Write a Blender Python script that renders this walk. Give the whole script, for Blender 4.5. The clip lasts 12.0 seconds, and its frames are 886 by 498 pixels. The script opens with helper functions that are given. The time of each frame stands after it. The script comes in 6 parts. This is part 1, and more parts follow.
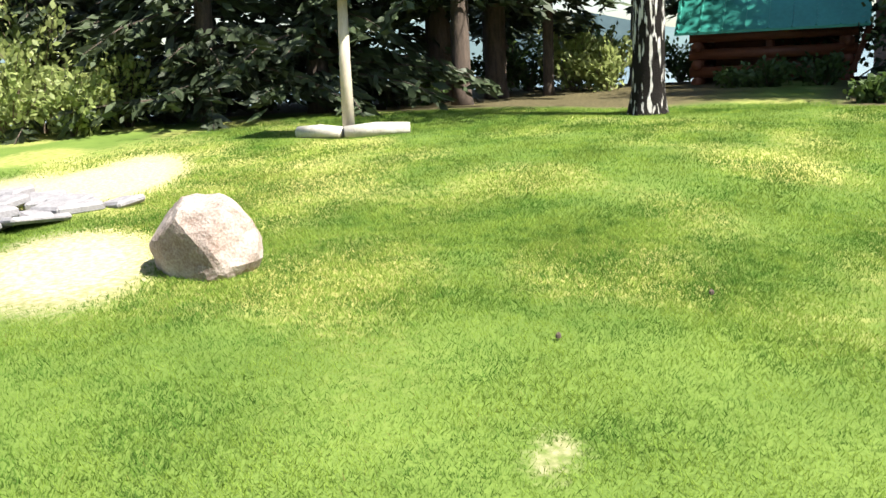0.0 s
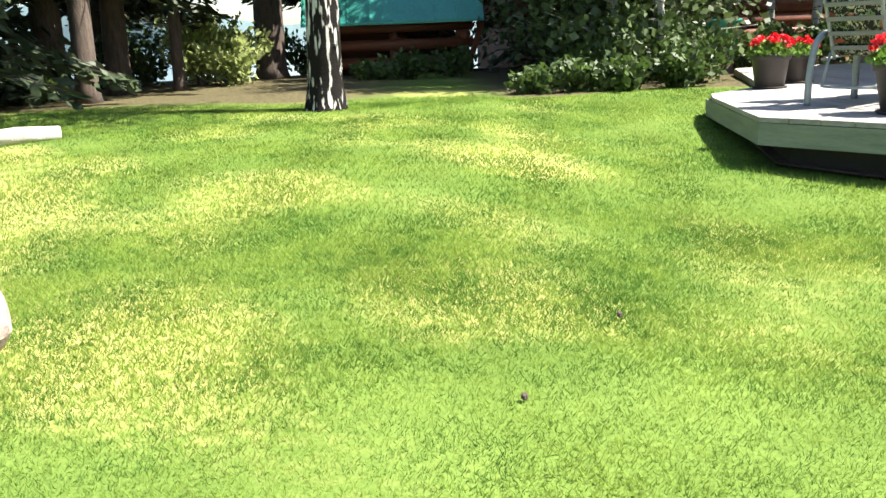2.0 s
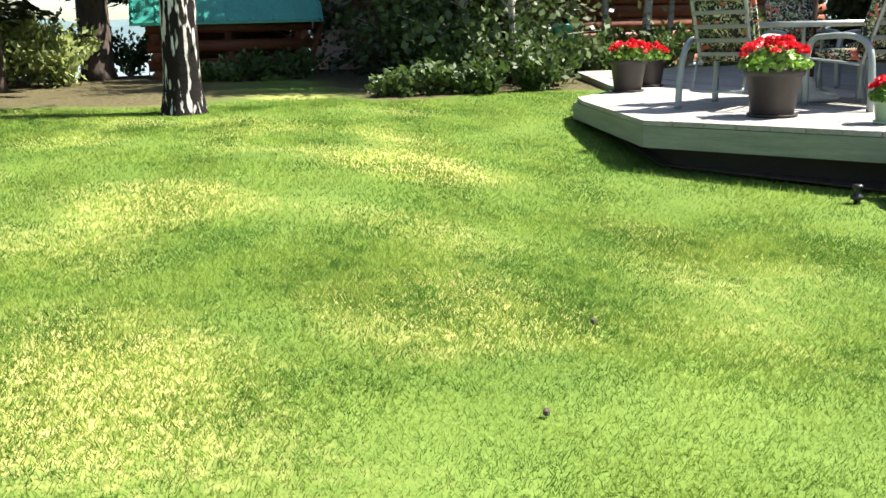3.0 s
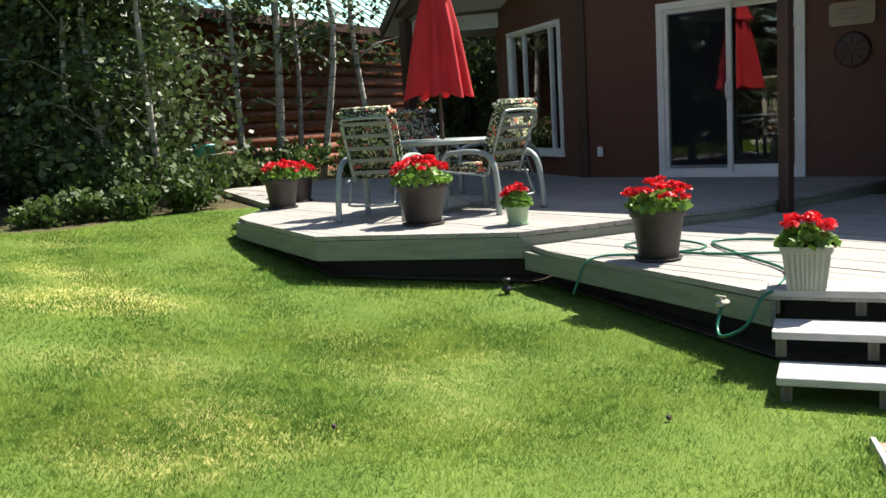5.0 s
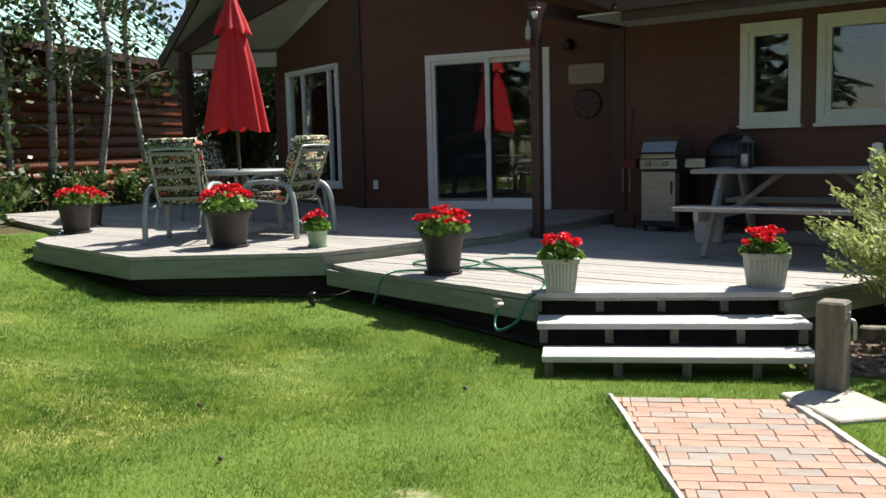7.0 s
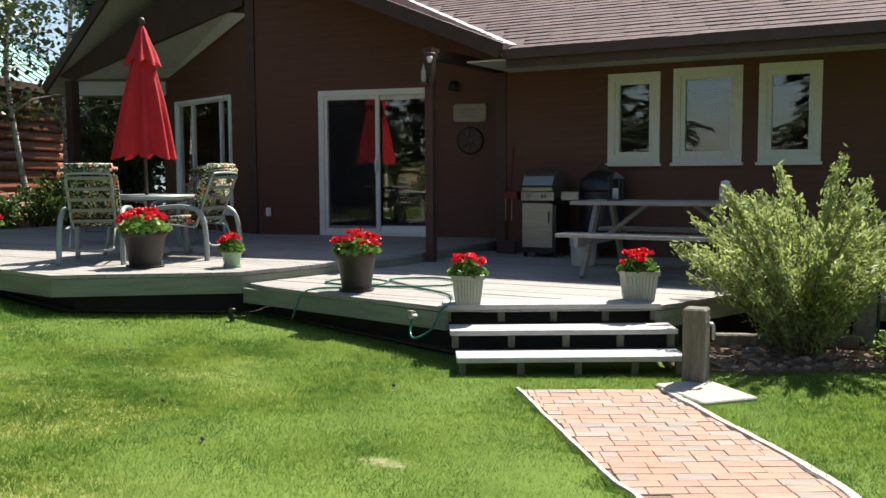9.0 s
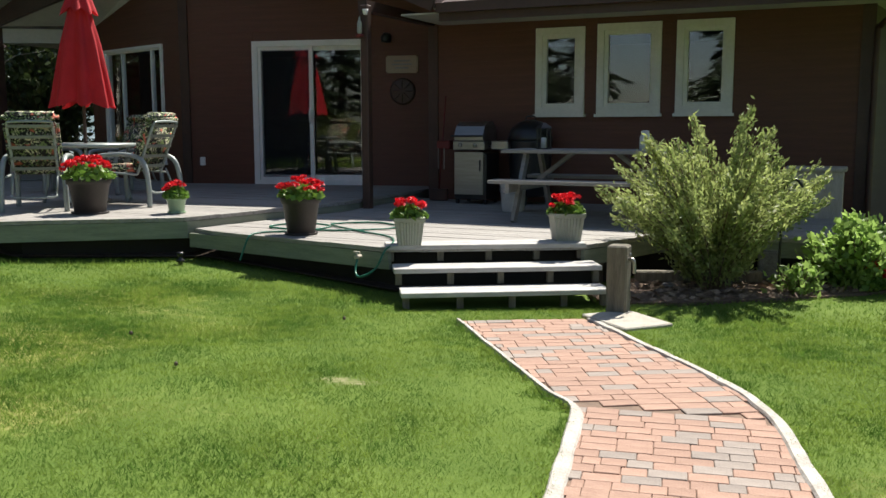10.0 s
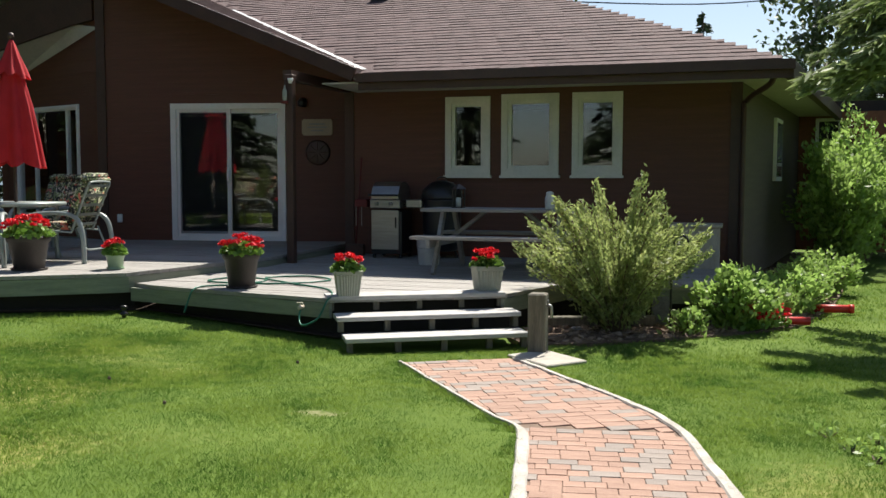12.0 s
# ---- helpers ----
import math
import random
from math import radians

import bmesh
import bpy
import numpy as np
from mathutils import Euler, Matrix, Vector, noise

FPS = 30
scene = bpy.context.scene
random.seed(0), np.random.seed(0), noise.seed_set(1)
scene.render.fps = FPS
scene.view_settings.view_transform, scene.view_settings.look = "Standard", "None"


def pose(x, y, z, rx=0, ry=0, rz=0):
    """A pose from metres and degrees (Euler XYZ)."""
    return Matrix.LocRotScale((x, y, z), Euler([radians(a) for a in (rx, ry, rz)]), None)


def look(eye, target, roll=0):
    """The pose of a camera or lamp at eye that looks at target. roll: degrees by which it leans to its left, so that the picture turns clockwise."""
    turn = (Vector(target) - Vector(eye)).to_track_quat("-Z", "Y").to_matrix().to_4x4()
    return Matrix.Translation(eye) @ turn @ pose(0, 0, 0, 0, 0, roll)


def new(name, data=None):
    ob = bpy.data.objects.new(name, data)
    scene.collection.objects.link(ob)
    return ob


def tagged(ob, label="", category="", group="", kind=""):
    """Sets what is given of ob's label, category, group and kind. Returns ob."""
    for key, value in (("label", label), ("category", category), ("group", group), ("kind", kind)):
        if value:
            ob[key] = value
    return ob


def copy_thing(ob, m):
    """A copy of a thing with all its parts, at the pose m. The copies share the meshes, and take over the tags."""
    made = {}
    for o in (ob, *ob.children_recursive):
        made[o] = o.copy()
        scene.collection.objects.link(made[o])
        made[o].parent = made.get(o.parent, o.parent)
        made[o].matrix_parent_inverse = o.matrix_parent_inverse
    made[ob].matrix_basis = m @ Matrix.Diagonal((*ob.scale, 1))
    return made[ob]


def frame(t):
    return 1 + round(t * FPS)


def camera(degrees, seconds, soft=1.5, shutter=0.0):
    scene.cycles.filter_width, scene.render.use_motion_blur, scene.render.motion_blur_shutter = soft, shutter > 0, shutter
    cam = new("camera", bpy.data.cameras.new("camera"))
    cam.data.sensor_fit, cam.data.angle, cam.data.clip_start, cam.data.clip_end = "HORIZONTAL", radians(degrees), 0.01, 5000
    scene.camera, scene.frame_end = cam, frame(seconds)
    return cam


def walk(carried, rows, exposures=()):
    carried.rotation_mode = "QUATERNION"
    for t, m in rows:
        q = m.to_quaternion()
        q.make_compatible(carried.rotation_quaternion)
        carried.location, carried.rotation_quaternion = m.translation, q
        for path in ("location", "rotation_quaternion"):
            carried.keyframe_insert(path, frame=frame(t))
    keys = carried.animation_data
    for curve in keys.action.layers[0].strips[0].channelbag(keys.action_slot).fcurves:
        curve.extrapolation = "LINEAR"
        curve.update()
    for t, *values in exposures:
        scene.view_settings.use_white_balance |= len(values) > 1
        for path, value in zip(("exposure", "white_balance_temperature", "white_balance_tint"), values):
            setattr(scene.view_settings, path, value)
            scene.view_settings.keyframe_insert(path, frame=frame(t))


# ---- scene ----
cam = camera(51.0, 12.0)
PATH = [
    (0, (1.635, 1.695, 1.135), (-0.155, 0.898, 0.736), -2.8),
    (0.5, (1.421, 1.362, 1.144), (-0.509, 1.036, 0.732), -2.7),
    (1, (1.312, 1.038, 1.187), (-0.645, 0.91, 0.794), -3.0),
    (1.5, (1.152, 0.697, 1.18), (-0.808, 0.687, 0.784), -2.5),
    (2, (1.015, 0.38, 1.179), (-0.932, 0.445, 0.725), -2.3),
    (2.5, (0.956, 0.083, 1.211), (-0.973, 0.278, 0.721), -2.3),
    (3, (0.807, -0.194, 1.214), (-1.084, 0.261, 0.749), -1.5),
    (3.5, (0.666, -0.378, 1.226), (-1.155, 0.328, 0.792), -1.5),
    (5.5, (1.186, -0.955, 1.403), (-0.319, 0.341, 1.17), -3.2),
    (6, (1.333, -1.26, 1.413), (-0.081, 0.139, 1.199), -2.4),
    (6.5, (1.449, -1.496, 1.402), (0.125, -0.011, 1.192), -2.0),
    (7, (1.52, -1.751, 1.404), (0.297, -0.185, 1.18), -1.5),
    (9, (1.646, -2.693, 1.398), (0.672, -0.953, 1.238), -0.3),
    (9.5, (1.715, -2.941, 1.383), (0.808, -1.168, 1.196), -0.4),
    (10, (1.743, -3.207, 1.371), (0.922, -1.402, 1.109), -0.1),
    (10.5, (1.761, -3.457, 1.373), (1.018, -1.631, 1.042), 0.1),
    (11, (1.782, -3.734, 1.42), (1.095, -1.878, 1.129), 0.2),
    (11.5, (1.745, -3.953, 1.459), (1.104, -2.068, 1.273), 0.4),
    (12, (1.66, -4.16, 1.448), (1.068, -2.255, 1.301), 0.1),
]
walk(cam, [(t, look(eye, target, roll)) for t, eye, target, roll in PATH],
     exposures=[(0, 1.7), (0.8, 2.05), (1.5, 2.08), (3.5, 1.75), (5.5, 1.25), (7, 1.1), (9, 1.15), (10.5, 0.78), (12, 0.85)])

# ---- sky, sun ----
SUN_DROP = Vector((-0.10, -0.68, -1.0))      # way of the sunlight
sun_el = math.atan2(1.0, math.hypot(0.10, 0.68))
world = bpy.data.worlds.new("world")
scene.world = world
world.use_nodes = True
wn = world.node_tree
sky = wn.nodes.new("ShaderNodeTexSky")
sky.sky_type = "NISHITA"
sky.sun_disc = False
sky.sun_elevation = sun_el
sky.sun_rotation = math.atan2(0.10, 0.68)
wn.nodes["Background"].inputs["Strength"].default_value = 0.072
wn.links.new(sky.outputs[0], wn.nodes["Background"].inputs["Color"])
sun_data = bpy.data.lights.new("sun", "SUN")
sun_data.energy = 5.0
sun_data.angle = radians(0.55)
sun_data.color = (1.0, 0.95, 0.86)
sun = new("sun", sun_data)
sun.matrix_world = look((0, 0, 20), Vector((0, 0, 20)) + SUN_DROP)

rng = np.random.default_rng(7)

# ---- materials ----


def mat(name, c1, c2=None, rough=0.7, scale=8.0, fine=60.0, bump=0.15, metal=0.0, stretch=(1, 1, 1), spec=0.5,
        vary=0.0, translucent=0.0, coat=0.0):
    """A surface with two scales of colour variation and fine relief."""
    m = bpy.data.materials.new(name)
    m.use_nodes = True
    nt = m.node_tree
    b = nt.nodes["Principled BSDF"]
    c2 = c2 or tuple(v * 0.72 for v in c1)
    tc = nt.nodes.new("ShaderNodeTexCoord")
    mp = nt.nodes.new("ShaderNodeMapping")
    mp.inputs["Scale"].default_value = stretch
    nt.links.new(tc.outputs["Object"], mp.inputs["Vector"])
    n1 = nt.nodes.new("ShaderNodeTexNoise")
    n1.inputs["Scale"].default_value = scale
    n1.inputs["Detail"].default_value = 5
    n2 = nt.nodes.new("ShaderNodeTexNoise")
    n2.inputs["Scale"].default_value = fine
    n2.inputs["Detail"].default_value = 3
    for n in (n1, n2):
        nt.links.new(mp.outputs[0], n.inputs["Vector"])
    add = nt.nodes.new("ShaderNodeMath")
    add.operation = "MULTIPLY_ADD"
    add.inputs[1].default_value = 0.45
    nt.links.new(n2.outputs[0], add.inputs[0])
    sc = nt.nodes.new("ShaderNodeMath")
    sc.operation = "MULTIPLY"
    sc.inputs[1].default_value = 0.6
    nt.links.new(n1.outputs[0], sc.inputs[0])
    nt.links.new(sc.outputs[0], add.inputs[2])
    ramp = nt.nodes.new("ShaderNodeValToRGB")
    ramp.color_ramp.elements[0].position = 0.36
    ramp.color_ramp.elements[1].position = 0.68
    ramp.color_ramp.elements[0].color = (*c2, 1)
    ramp.color_ramp.elements[1].color = (*c1, 1)
    nt.links.new(add.outputs[0], ramp.inputs[0])
    out = ramp.outputs[0]
    if vary:
        oi = nt.nodes.new("ShaderNodeObjectInfo")
        gi = nt.nodes.new("ShaderNodeNewGeometry")
        sm = nt.nodes.new("ShaderNodeMath")
        sm.operation = "ADD"
        nt.links.new(oi.outputs["Random"], sm.inputs[0])
        nt.links.new(gi.outputs["Random Per Island"], sm.inputs[1])
        hs = nt.nodes.new("ShaderNodeHueSaturation")
        mr = nt.nodes.new("ShaderNodeMapRange")
        mr.inputs["From Min"].default_value = 0.0
        mr.inputs["From Max"].default_value = 2.0
        mr.inputs["To Min"].default_value = 1 - vary
        mr.inputs["To Max"].default_value = 1 + vary
        nt.links.new(sm.outputs[0], mr.inputs["Value"])
        nt.links.new(mr.outputs[0], hs.inputs["Value"])
        nt.links.new(out, hs.inputs["Color"])
        out = hs.outputs[0]
    nt.links.new(out, b.inputs["Base Color"])
    b.inputs["Roughness"].default_value = rough
    b.inputs["Metallic"].default_value = metal
    b.inputs["Specular IOR Level"].default_value = spec
    if coat:
        b.inputs["Coat Weight"].default_value = coat
    if bump:
        bp = nt.nodes.new("ShaderNodeBump")
        bp.inputs["Strength"].default_value = bump
        bp.inputs["Distance"].default_value = 0.02
        nt.links.new(add.outputs[0], bp.inputs["Height"])
        nt.links.new(bp.outputs[0], b.inputs["Normal"])
    if translucent:
        tr = nt.nodes.new("ShaderNodeBsdfTranslucent")
        nt.links.new(out, tr.inputs["Color"])
        mx = nt.nodes.new("ShaderNodeMixShader")
        mx.inputs[0].default_value = translucent
        nt.links.new(b.outputs[0], mx.inputs[1])
        nt.links.new(tr.outputs[0], mx.inputs[2])
        nt.links.new(mx.outputs[0], nt.nodes["Material Output"].inputs["Surface"])
    return m


def glass_mat(name, tint=(0.9, 0.95, 0.95)):
    m = bpy.data.materials.new(name)
    m.use_nodes = True
    b = m.node_tree.nodes["Principled BSDF"]
    b.inputs["Base Color"].default_value = (*tint, 1)
    b.inputs["Transmission Weight"].default_value = 1.0
    b.inputs["Roughness"].default_value = 0.0
    b.inputs["IOR"].default_value = 1.65
    return m


def lawn_mat():
    """Mown turf: green with sun-dried yellow patches, bare sand by the shore, litter under the trees with their dappled
    shade in its colour.
    """
    m = mat("turf", (0.128, 0.185, 0.038), (0.072, 0.120, 0.022), rough=0.95, scale=1.3, fine=70, bump=0.5, spec=0.1)
    nt = m.node_tree
    b = nt.nodes["Principled BSDF"]
    base = b.inputs["Base Color"].links[0].from_socket
    tc = nt.nodes.new("ShaderNodeTexCoord")
    at = nt.nodes.new("ShaderNodeAttribute")
    at.attribute_name = "dry"
    mixes = base
    # the last pair is brown litter, darkened to hold the dappled tree shade
    for attr, col1, col2, sc in (("dry", (0.36, 0.33, 0.12), (0.22, 0.25, 0.06), 14), ("sand", (0.46, 0.37, 0.26), (0.28, 0.215, 0.14), 30),
                                 ("shaded_litter", (0.125, 0.105, 0.055), (0.04, 0.036, 0.018), 22)):
        at = nt.nodes.new("ShaderNodeAttribute")
        at.attribute_name = attr
        nz = nt.nodes.new("ShaderNodeTexNoise")
        nz.inputs["Scale"].default_value = sc
        nz.inputs["Detail"].default_value = 6
        nt.links.new(tc.outputs["Object"], nz.inputs["Vector"])
        rp = nt.nodes.new("ShaderNodeValToRGB")
        rp.color_ramp.elements[0].position, rp.color_ramp.elements[1].position = 0.35, 0.65
        rp.color_ramp.elements[0].color, rp.color_ramp.elements[1].color = (*col2, 1), (*col1, 1)
        nt.links.new(nz.outputs[0], rp.inputs[0])
        fac = nt.nodes.new("ShaderNodeMath")
        fac.operation = "MULTIPLY_ADD"
        fac.use_clamp = True
        fac.inputs[1].default_value = 1.6
        sub = nt.nodes.new("ShaderNodeMath")
        sub.operation = "MULTIPLY_ADD"
        sub.inputs[1].default_value = 0.9
        sub.inputs[2].default_value = -0.62
        nt.links.new(nz.outputs[0], sub.inputs[0])
        nt.links.new(at.outputs["Fac"], fac.inputs[0])
        nt.links.new(sub.outputs[0], fac.inputs[2])
        # only where the attribute is set
        mul = nt.nodes.new("ShaderNodeMath")
        mul.operation = "MULTIPLY"
        mul.use_clamp = True
        gate = nt.nodes.new("ShaderNodeMath")
        gate.operation = "MULTIPLY"
        gate.use_clamp = True
        gate.inputs[1].default_value = 4.0
        nt.links.new(at.outputs["Fac"], gate.inputs[0])
        nt.links.new(gate.outputs[0], mul.inputs[0])
        nt.links.new(fac.outputs[0], mul.inputs[1])
        mx = nt.nodes.new("ShaderNodeMix")
        mx.data_type = "RGBA"
        nt.links.new(mul.outputs[0], mx.inputs["Factor"])
        nt.links.new(mixes, mx.inputs["A"])
        nt.links.new(rp.outputs[0], mx.inputs["B"])
        mixes = mx.outputs["Result"]
    nt.links.new(mixes, b.inputs["Base Color"])
    return m


M_turf = lawn_mat()
M_blade = mat("grass_blade", (0.203, 0.290, 0.052), (0.088, 0.172, 0.029), rough=0.8, scale=2.0, fine=9, bump=0, spec=0.05, vary=0.04, translucent=0.5)
for n in M_blade.node_tree.nodes:
    if n.type == "VALTORGB":
        n.color_ramp.elements[0].position, n.color_ramp.elements[1].position = 0.44, 0.585
# mower stripes where the lawn runs out towards the shed
_nt = M_blade.node_tree
_hs = next(n for n in _nt.nodes if n.type == "HUE_SAT")
_old = _hs.inputs["Value"].links[0].from_socket
_tc = _nt.nodes.new("ShaderNodeTexCoord")
_sx = _nt.nodes.new("ShaderNodeSeparateXYZ")
_nt.links.new(_tc.outputs["Object"], _sx.inputs[0])


def stripe_node(op, a, b):
    n = _nt.nodes.new("ShaderNodeMath")
    n.operation = op
    for i, v in enumerate((a, b)):
        if isinstance(v, (int, float)):
            n.inputs[i].default_value = v
        elif v is not None:
            _nt.links.new(v, n.inputs[i])
    return n.outputs[0]


_skew = stripe_node("MULTIPLY", _sx.outputs["X"], 0.9)
_wave = stripe_node("SINE", stripe_node("ADD", stripe_node("MULTIPLY", _sx.outputs["Y"], 7.2), _skew), None)
_reach = _nt.nodes.new("ShaderNodeMapRange")
_reach.inputs["From Min"].default_value, _reach.inputs["From Max"].default_value = -2.4, -5.0
_reach.inputs["To Min"].default_value, _reach.inputs["To Max"].default_value = 0.03, 0.14
_nt.links.new(_sx.outputs["X"], _reach.inputs["Value"])
_band = stripe_node("ADD", stripe_node("MULTIPLY", _wave, _reach.outputs[0]), 1.0)
_nt.links.new(stripe_node("MULTIPLY", _band, _old), _hs.inputs["Value"])
M_dryblade = mat("dry_grass_blade", (0.295, 0.285, 0.095), (0.215, 0.25, 0.062), rough=0.8, scale=2, fine=8, bump=0, spec=0.05, vary=0.08, translucent=0.6)
M_soil = mat("soil", (0.09, 0.06, 0.04), (0.03, 0.02, 0.014), rough=0.95, scale=14, fine=90, bump=0.8)
M_deck = mat("weathered_deck_wood", (0.37, 0.35, 0.32), (0.22, 0.205, 0.185), rough=0.75, scale=3, fine=30, bump=0.35, stretch=(0.6, 9, 9), vary=0.16)
M_fascia = mat("green_grey_treated_wood", (0.26, 0.28, 0.21), (0.16, 0.175, 0.13), rough=0.75, scale=3, fine=25, bump=0.3, stretch=(0.7, 0.7, 9))
M_darkwood = mat("shaded_frame_wood", (0.16, 0.13, 0.10), (0.08, 0.06, 0.05), rough=0.85, scale=5, fine=40, bump=0.4)
M_tread = mat("pale_tread_wood", (0.48, 0.47, 0.45), (0.33, 0.315, 0.295), rough=0.7, scale=4, fine=35, bump=0.3, stretch=(2, 2, 9), vary=0.08)
M_siding = mat("brown_stained_siding", (0.132, 0.050, 0.028), (0.092, 0.035, 0.020), rough=0.62, scale=2.5, fine=22, bump=0.25, stretch=(0.5, 0.5, 8), vary=0.06)
M_sidegrey = mat("grey_green_siding", (0.098, 0.078, 0.066), (0.07, 0.056, 0.048), rough=0.7, scale=2.5, fine=22, bump=0.2, stretch=(0.5, 0.5, 8))
M_trim = mat("dark_brown_trim", (0.07, 0.034, 0.024), (0.045, 0.022, 0.016), rough=0.5, scale=4, fine=30, bump=0.15)
M_soffit = mat("pale_soffit", (0.48, 0.465, 0.425), (0.40, 0.385, 0.355), rough=0.7, scale=3, fine=20, bump=0.1)
M_shingle = mat("brown_shingle", (0.128, 0.078, 0.074), (0.068, 0.042, 0.041), rough=0.9, scale=6, fine=120, bump=0.7, vary=0.22)
M_valley = mat("valley_flashing", (0.55, 0.54, 0.52), rough=0.4, metal=0.6, bump=0.05)
M_white = mat("white_vinyl", (0.80, 0.79, 0.76), (0.70, 0.69, 0.66), rough=0.4, scale=3, fine=25, bump=0.05)
M_plaque = mat("tan_plaque", (0.40, 0.32, 0.23), (0.30, 0.235, 0.165), rough=0.6, scale=6, fine=40, bump=0.2)
M_cream = mat("cream_window_trim", (0.75, 0.73, 0.67), (0.64, 0.62, 0.56), rough=0.5, scale=3, fine=25, bump=0.08)
M_glass = glass_mat("window_glass")
# near-black that paints in the shade of rooms and of the deck's underside
M_dark = mat("shade_black", (0.03, 0.026, 0.022), rough=0.9, bump=0.1)
M_curtain = mat("interior_floor", (0.12, 0.09, 0.06), rough=0.6, bump=0.1)
M_metal = mat("grey_green_powder_coat", (0.34, 0.38, 0.36), (0.27, 0.30, 0.285), rough=0.4, metal=0.25, scale=6, fine=50, bump=0.05)
M_strap = mat("tan_strap", (0.27, 0.27, 0.22), (0.20, 0.20, 0.165), rough=0.6, scale=8, fine=120, bump=0.1)
M_umb = mat("red_canvas", (0.62, 0.022, 0.03), (0.42, 0.012, 0.018), rough=0.8, scale=4, fine=160, bump=0.2, translucent=0.15)
M_pot = mat("dark_brown_pot", (0.050, 0.039, 0.036), (0.030, 0.024, 0.022), rough=0.55, scale=6, fine=60, bump=0.12)
M_potgrey = mat("grey_plastic_pot", (0.36, 0.36, 0.31), (0.29, 0.29, 0.25), rough=0.5, scale=6, fine=60, bump=0.06)
M_potgreen = mat("pale_green_pot", (0.34, 0.46, 0.30), (0.26, 0.38, 0.24), rough=0.35, scale=6, fine=60, bump=0.04)
M_petal = mat("red_petal", (0.80, 0.018, 0.03), (0.55, 0.008, 0.016), rough=0.55, scale=10, fine=60, bump=0, vary=0.3, translucent=0.25)
M_leafy = mat("geranium_leaf", (0.20, 0.33, 0.05), (0.10, 0.20, 0.03), rough=0.55, scale=6, fine=40, bump=0, vary=0.35, translucent=0.3)
M_bluepot = mat("dull_blue_glaze", (0.06, 0.12, 0.20), (0.04, 0.08, 0.14), rough=0.4, bump=0.05)
M_hose = mat("green_hose", (0.02, 0.16, 0.10), (0.012, 0.10, 0.06), rough=0.35, bump=0.05)
M_steel = mat("stainless_steel", (0.42, 0.40, 0.38), (0.30, 0.29, 0.27), rough=0.38, metal=0.9, scale=3, fine=80, bump=0.06, stretch=(1, 1, 12))
M_black = mat("black_enamel", (0.018, 0.018, 0.02), rough=0.35, bump=0.05)
M_picnic = mat("grey_weathered_picnic_wood", (0.32, 0.305, 0.285), (0.20, 0.19, 0.18), rough=0.8, scale=3, fine=30, bump=0.35, stretch=(0.7, 9, 9))
M_plastic = mat("white_plastic", (0.70, 0.69, 0.66), rough=0.4, bump=0.04)
M_brick = mat("clay_paver", (0.36, 0.228, 0.168), (0.265, 0.158, 0.113), rough=0.85, scale=9, fine=90, bump=0.4, vary=0.22)
M_brickgrey = mat("grey_paver", (0.29, 0.245, 0.21), (0.21, 0.175, 0.15), rough=0.85, scale=9, fine=90, bump=0.4, vary=0.25)
M_kerb = mat("pale_concrete", (0.52, 0.49, 0.44), (0.31, 0.28, 0.24), rough=0.9, scale=9, fine=70, bump=0.5)
M_sandjoint = mat("joint_sand", (0.23, 0.155, 0.11), (0.13, 0.09, 0.065), rough=0.95, scale=12, fine=140, bump=0.4)
M_bark = mat("conifer_bark", (0.115, 0.085, 0.065), (0.04, 0.03, 0.024), rough=0.95, scale=7, fine=40, bump=1.0, stretch=(3, 3, 0.6))
M_leaf = mat("aspen_leaf", (0.105, 0.145, 0.045), (0.04, 0.068, 0.02), rough=0.5, scale=1.5, fine=9, bump=0, vary=0.5, translucent=0.22)
M_underleaf = mat("undergrowth_leaf", (0.095, 0.15, 0.035), (0.035, 0.07, 0.015), rough=0.55, scale=2, fine=9, bump=0, vary=0.4, translucent=0.35)
M_needle = mat("spruce_needle", (0.060, 0.085, 0.035), (0.025, 0.040, 0.018), rough=0.6, scale=1.5, fine=9, bump=0, vary=0.45, translucent=0.12)
M_bright = mat("bright_bed_leaf", (0.34, 0.48, 0.13), (0.18, 0.29, 0.065), rough=0.5, scale=3, fine=12, bump=0, vary=0.4, translucent=0.52)
M_pine = mat("pine_needle", (0.32, 0.39, 0.16), (0.15, 0.21, 0.075), rough=0.6, scale=1.5, fine=9, bump=0, vary=0.4, translucent=0.42)
M_willow = mat("yellow_green_leaf", (0.40, 0.45, 0.165), (0.20, 0.26, 0.08), rough=0.55, scale=3, fine=12, bump=0, vary=0.4, translucent=0.5)
M_twig = mat("twig_bark", (0.20, 0.15, 0.10), (0.10, 0.075, 0.05), rough=0.9, scale=20, fine=80, bump=0.4)
M_log = mat("red_brown_log", (0.23, 0.072, 0.030), (0.13, 0.04, 0.018), rough=0.6, scale=3, fine=30, bump=0.35, stretch=(4, 0.5, 4), vary=0.2)
M_greenroof = mat("green_metal_roof", (0.045, 0.30, 0.24), (0.03, 0.22, 0.18), rough=0.35, metal=0.3, scale=2, fine=14, bump=0.05)
M_tinroof = mat("pale_green_metal_roof", (0.40, 0.62, 0.56), (0.32, 0.52, 0.47), rough=0.35, metal=0.3, scale=2, fine=14, bump=0.05)
M_rock = mat("granite_boulder", (0.40, 0.345, 0.31), (0.17, 0.115, 0.09), rough=0.9, scale=7, fine=70, bump=0.7)
M_greystone = mat("grey_stone", (0.26, 0.25, 0.26), (0.15, 0.145, 0.15), rough=0.9, scale=12, fine=70, bump=0.6)
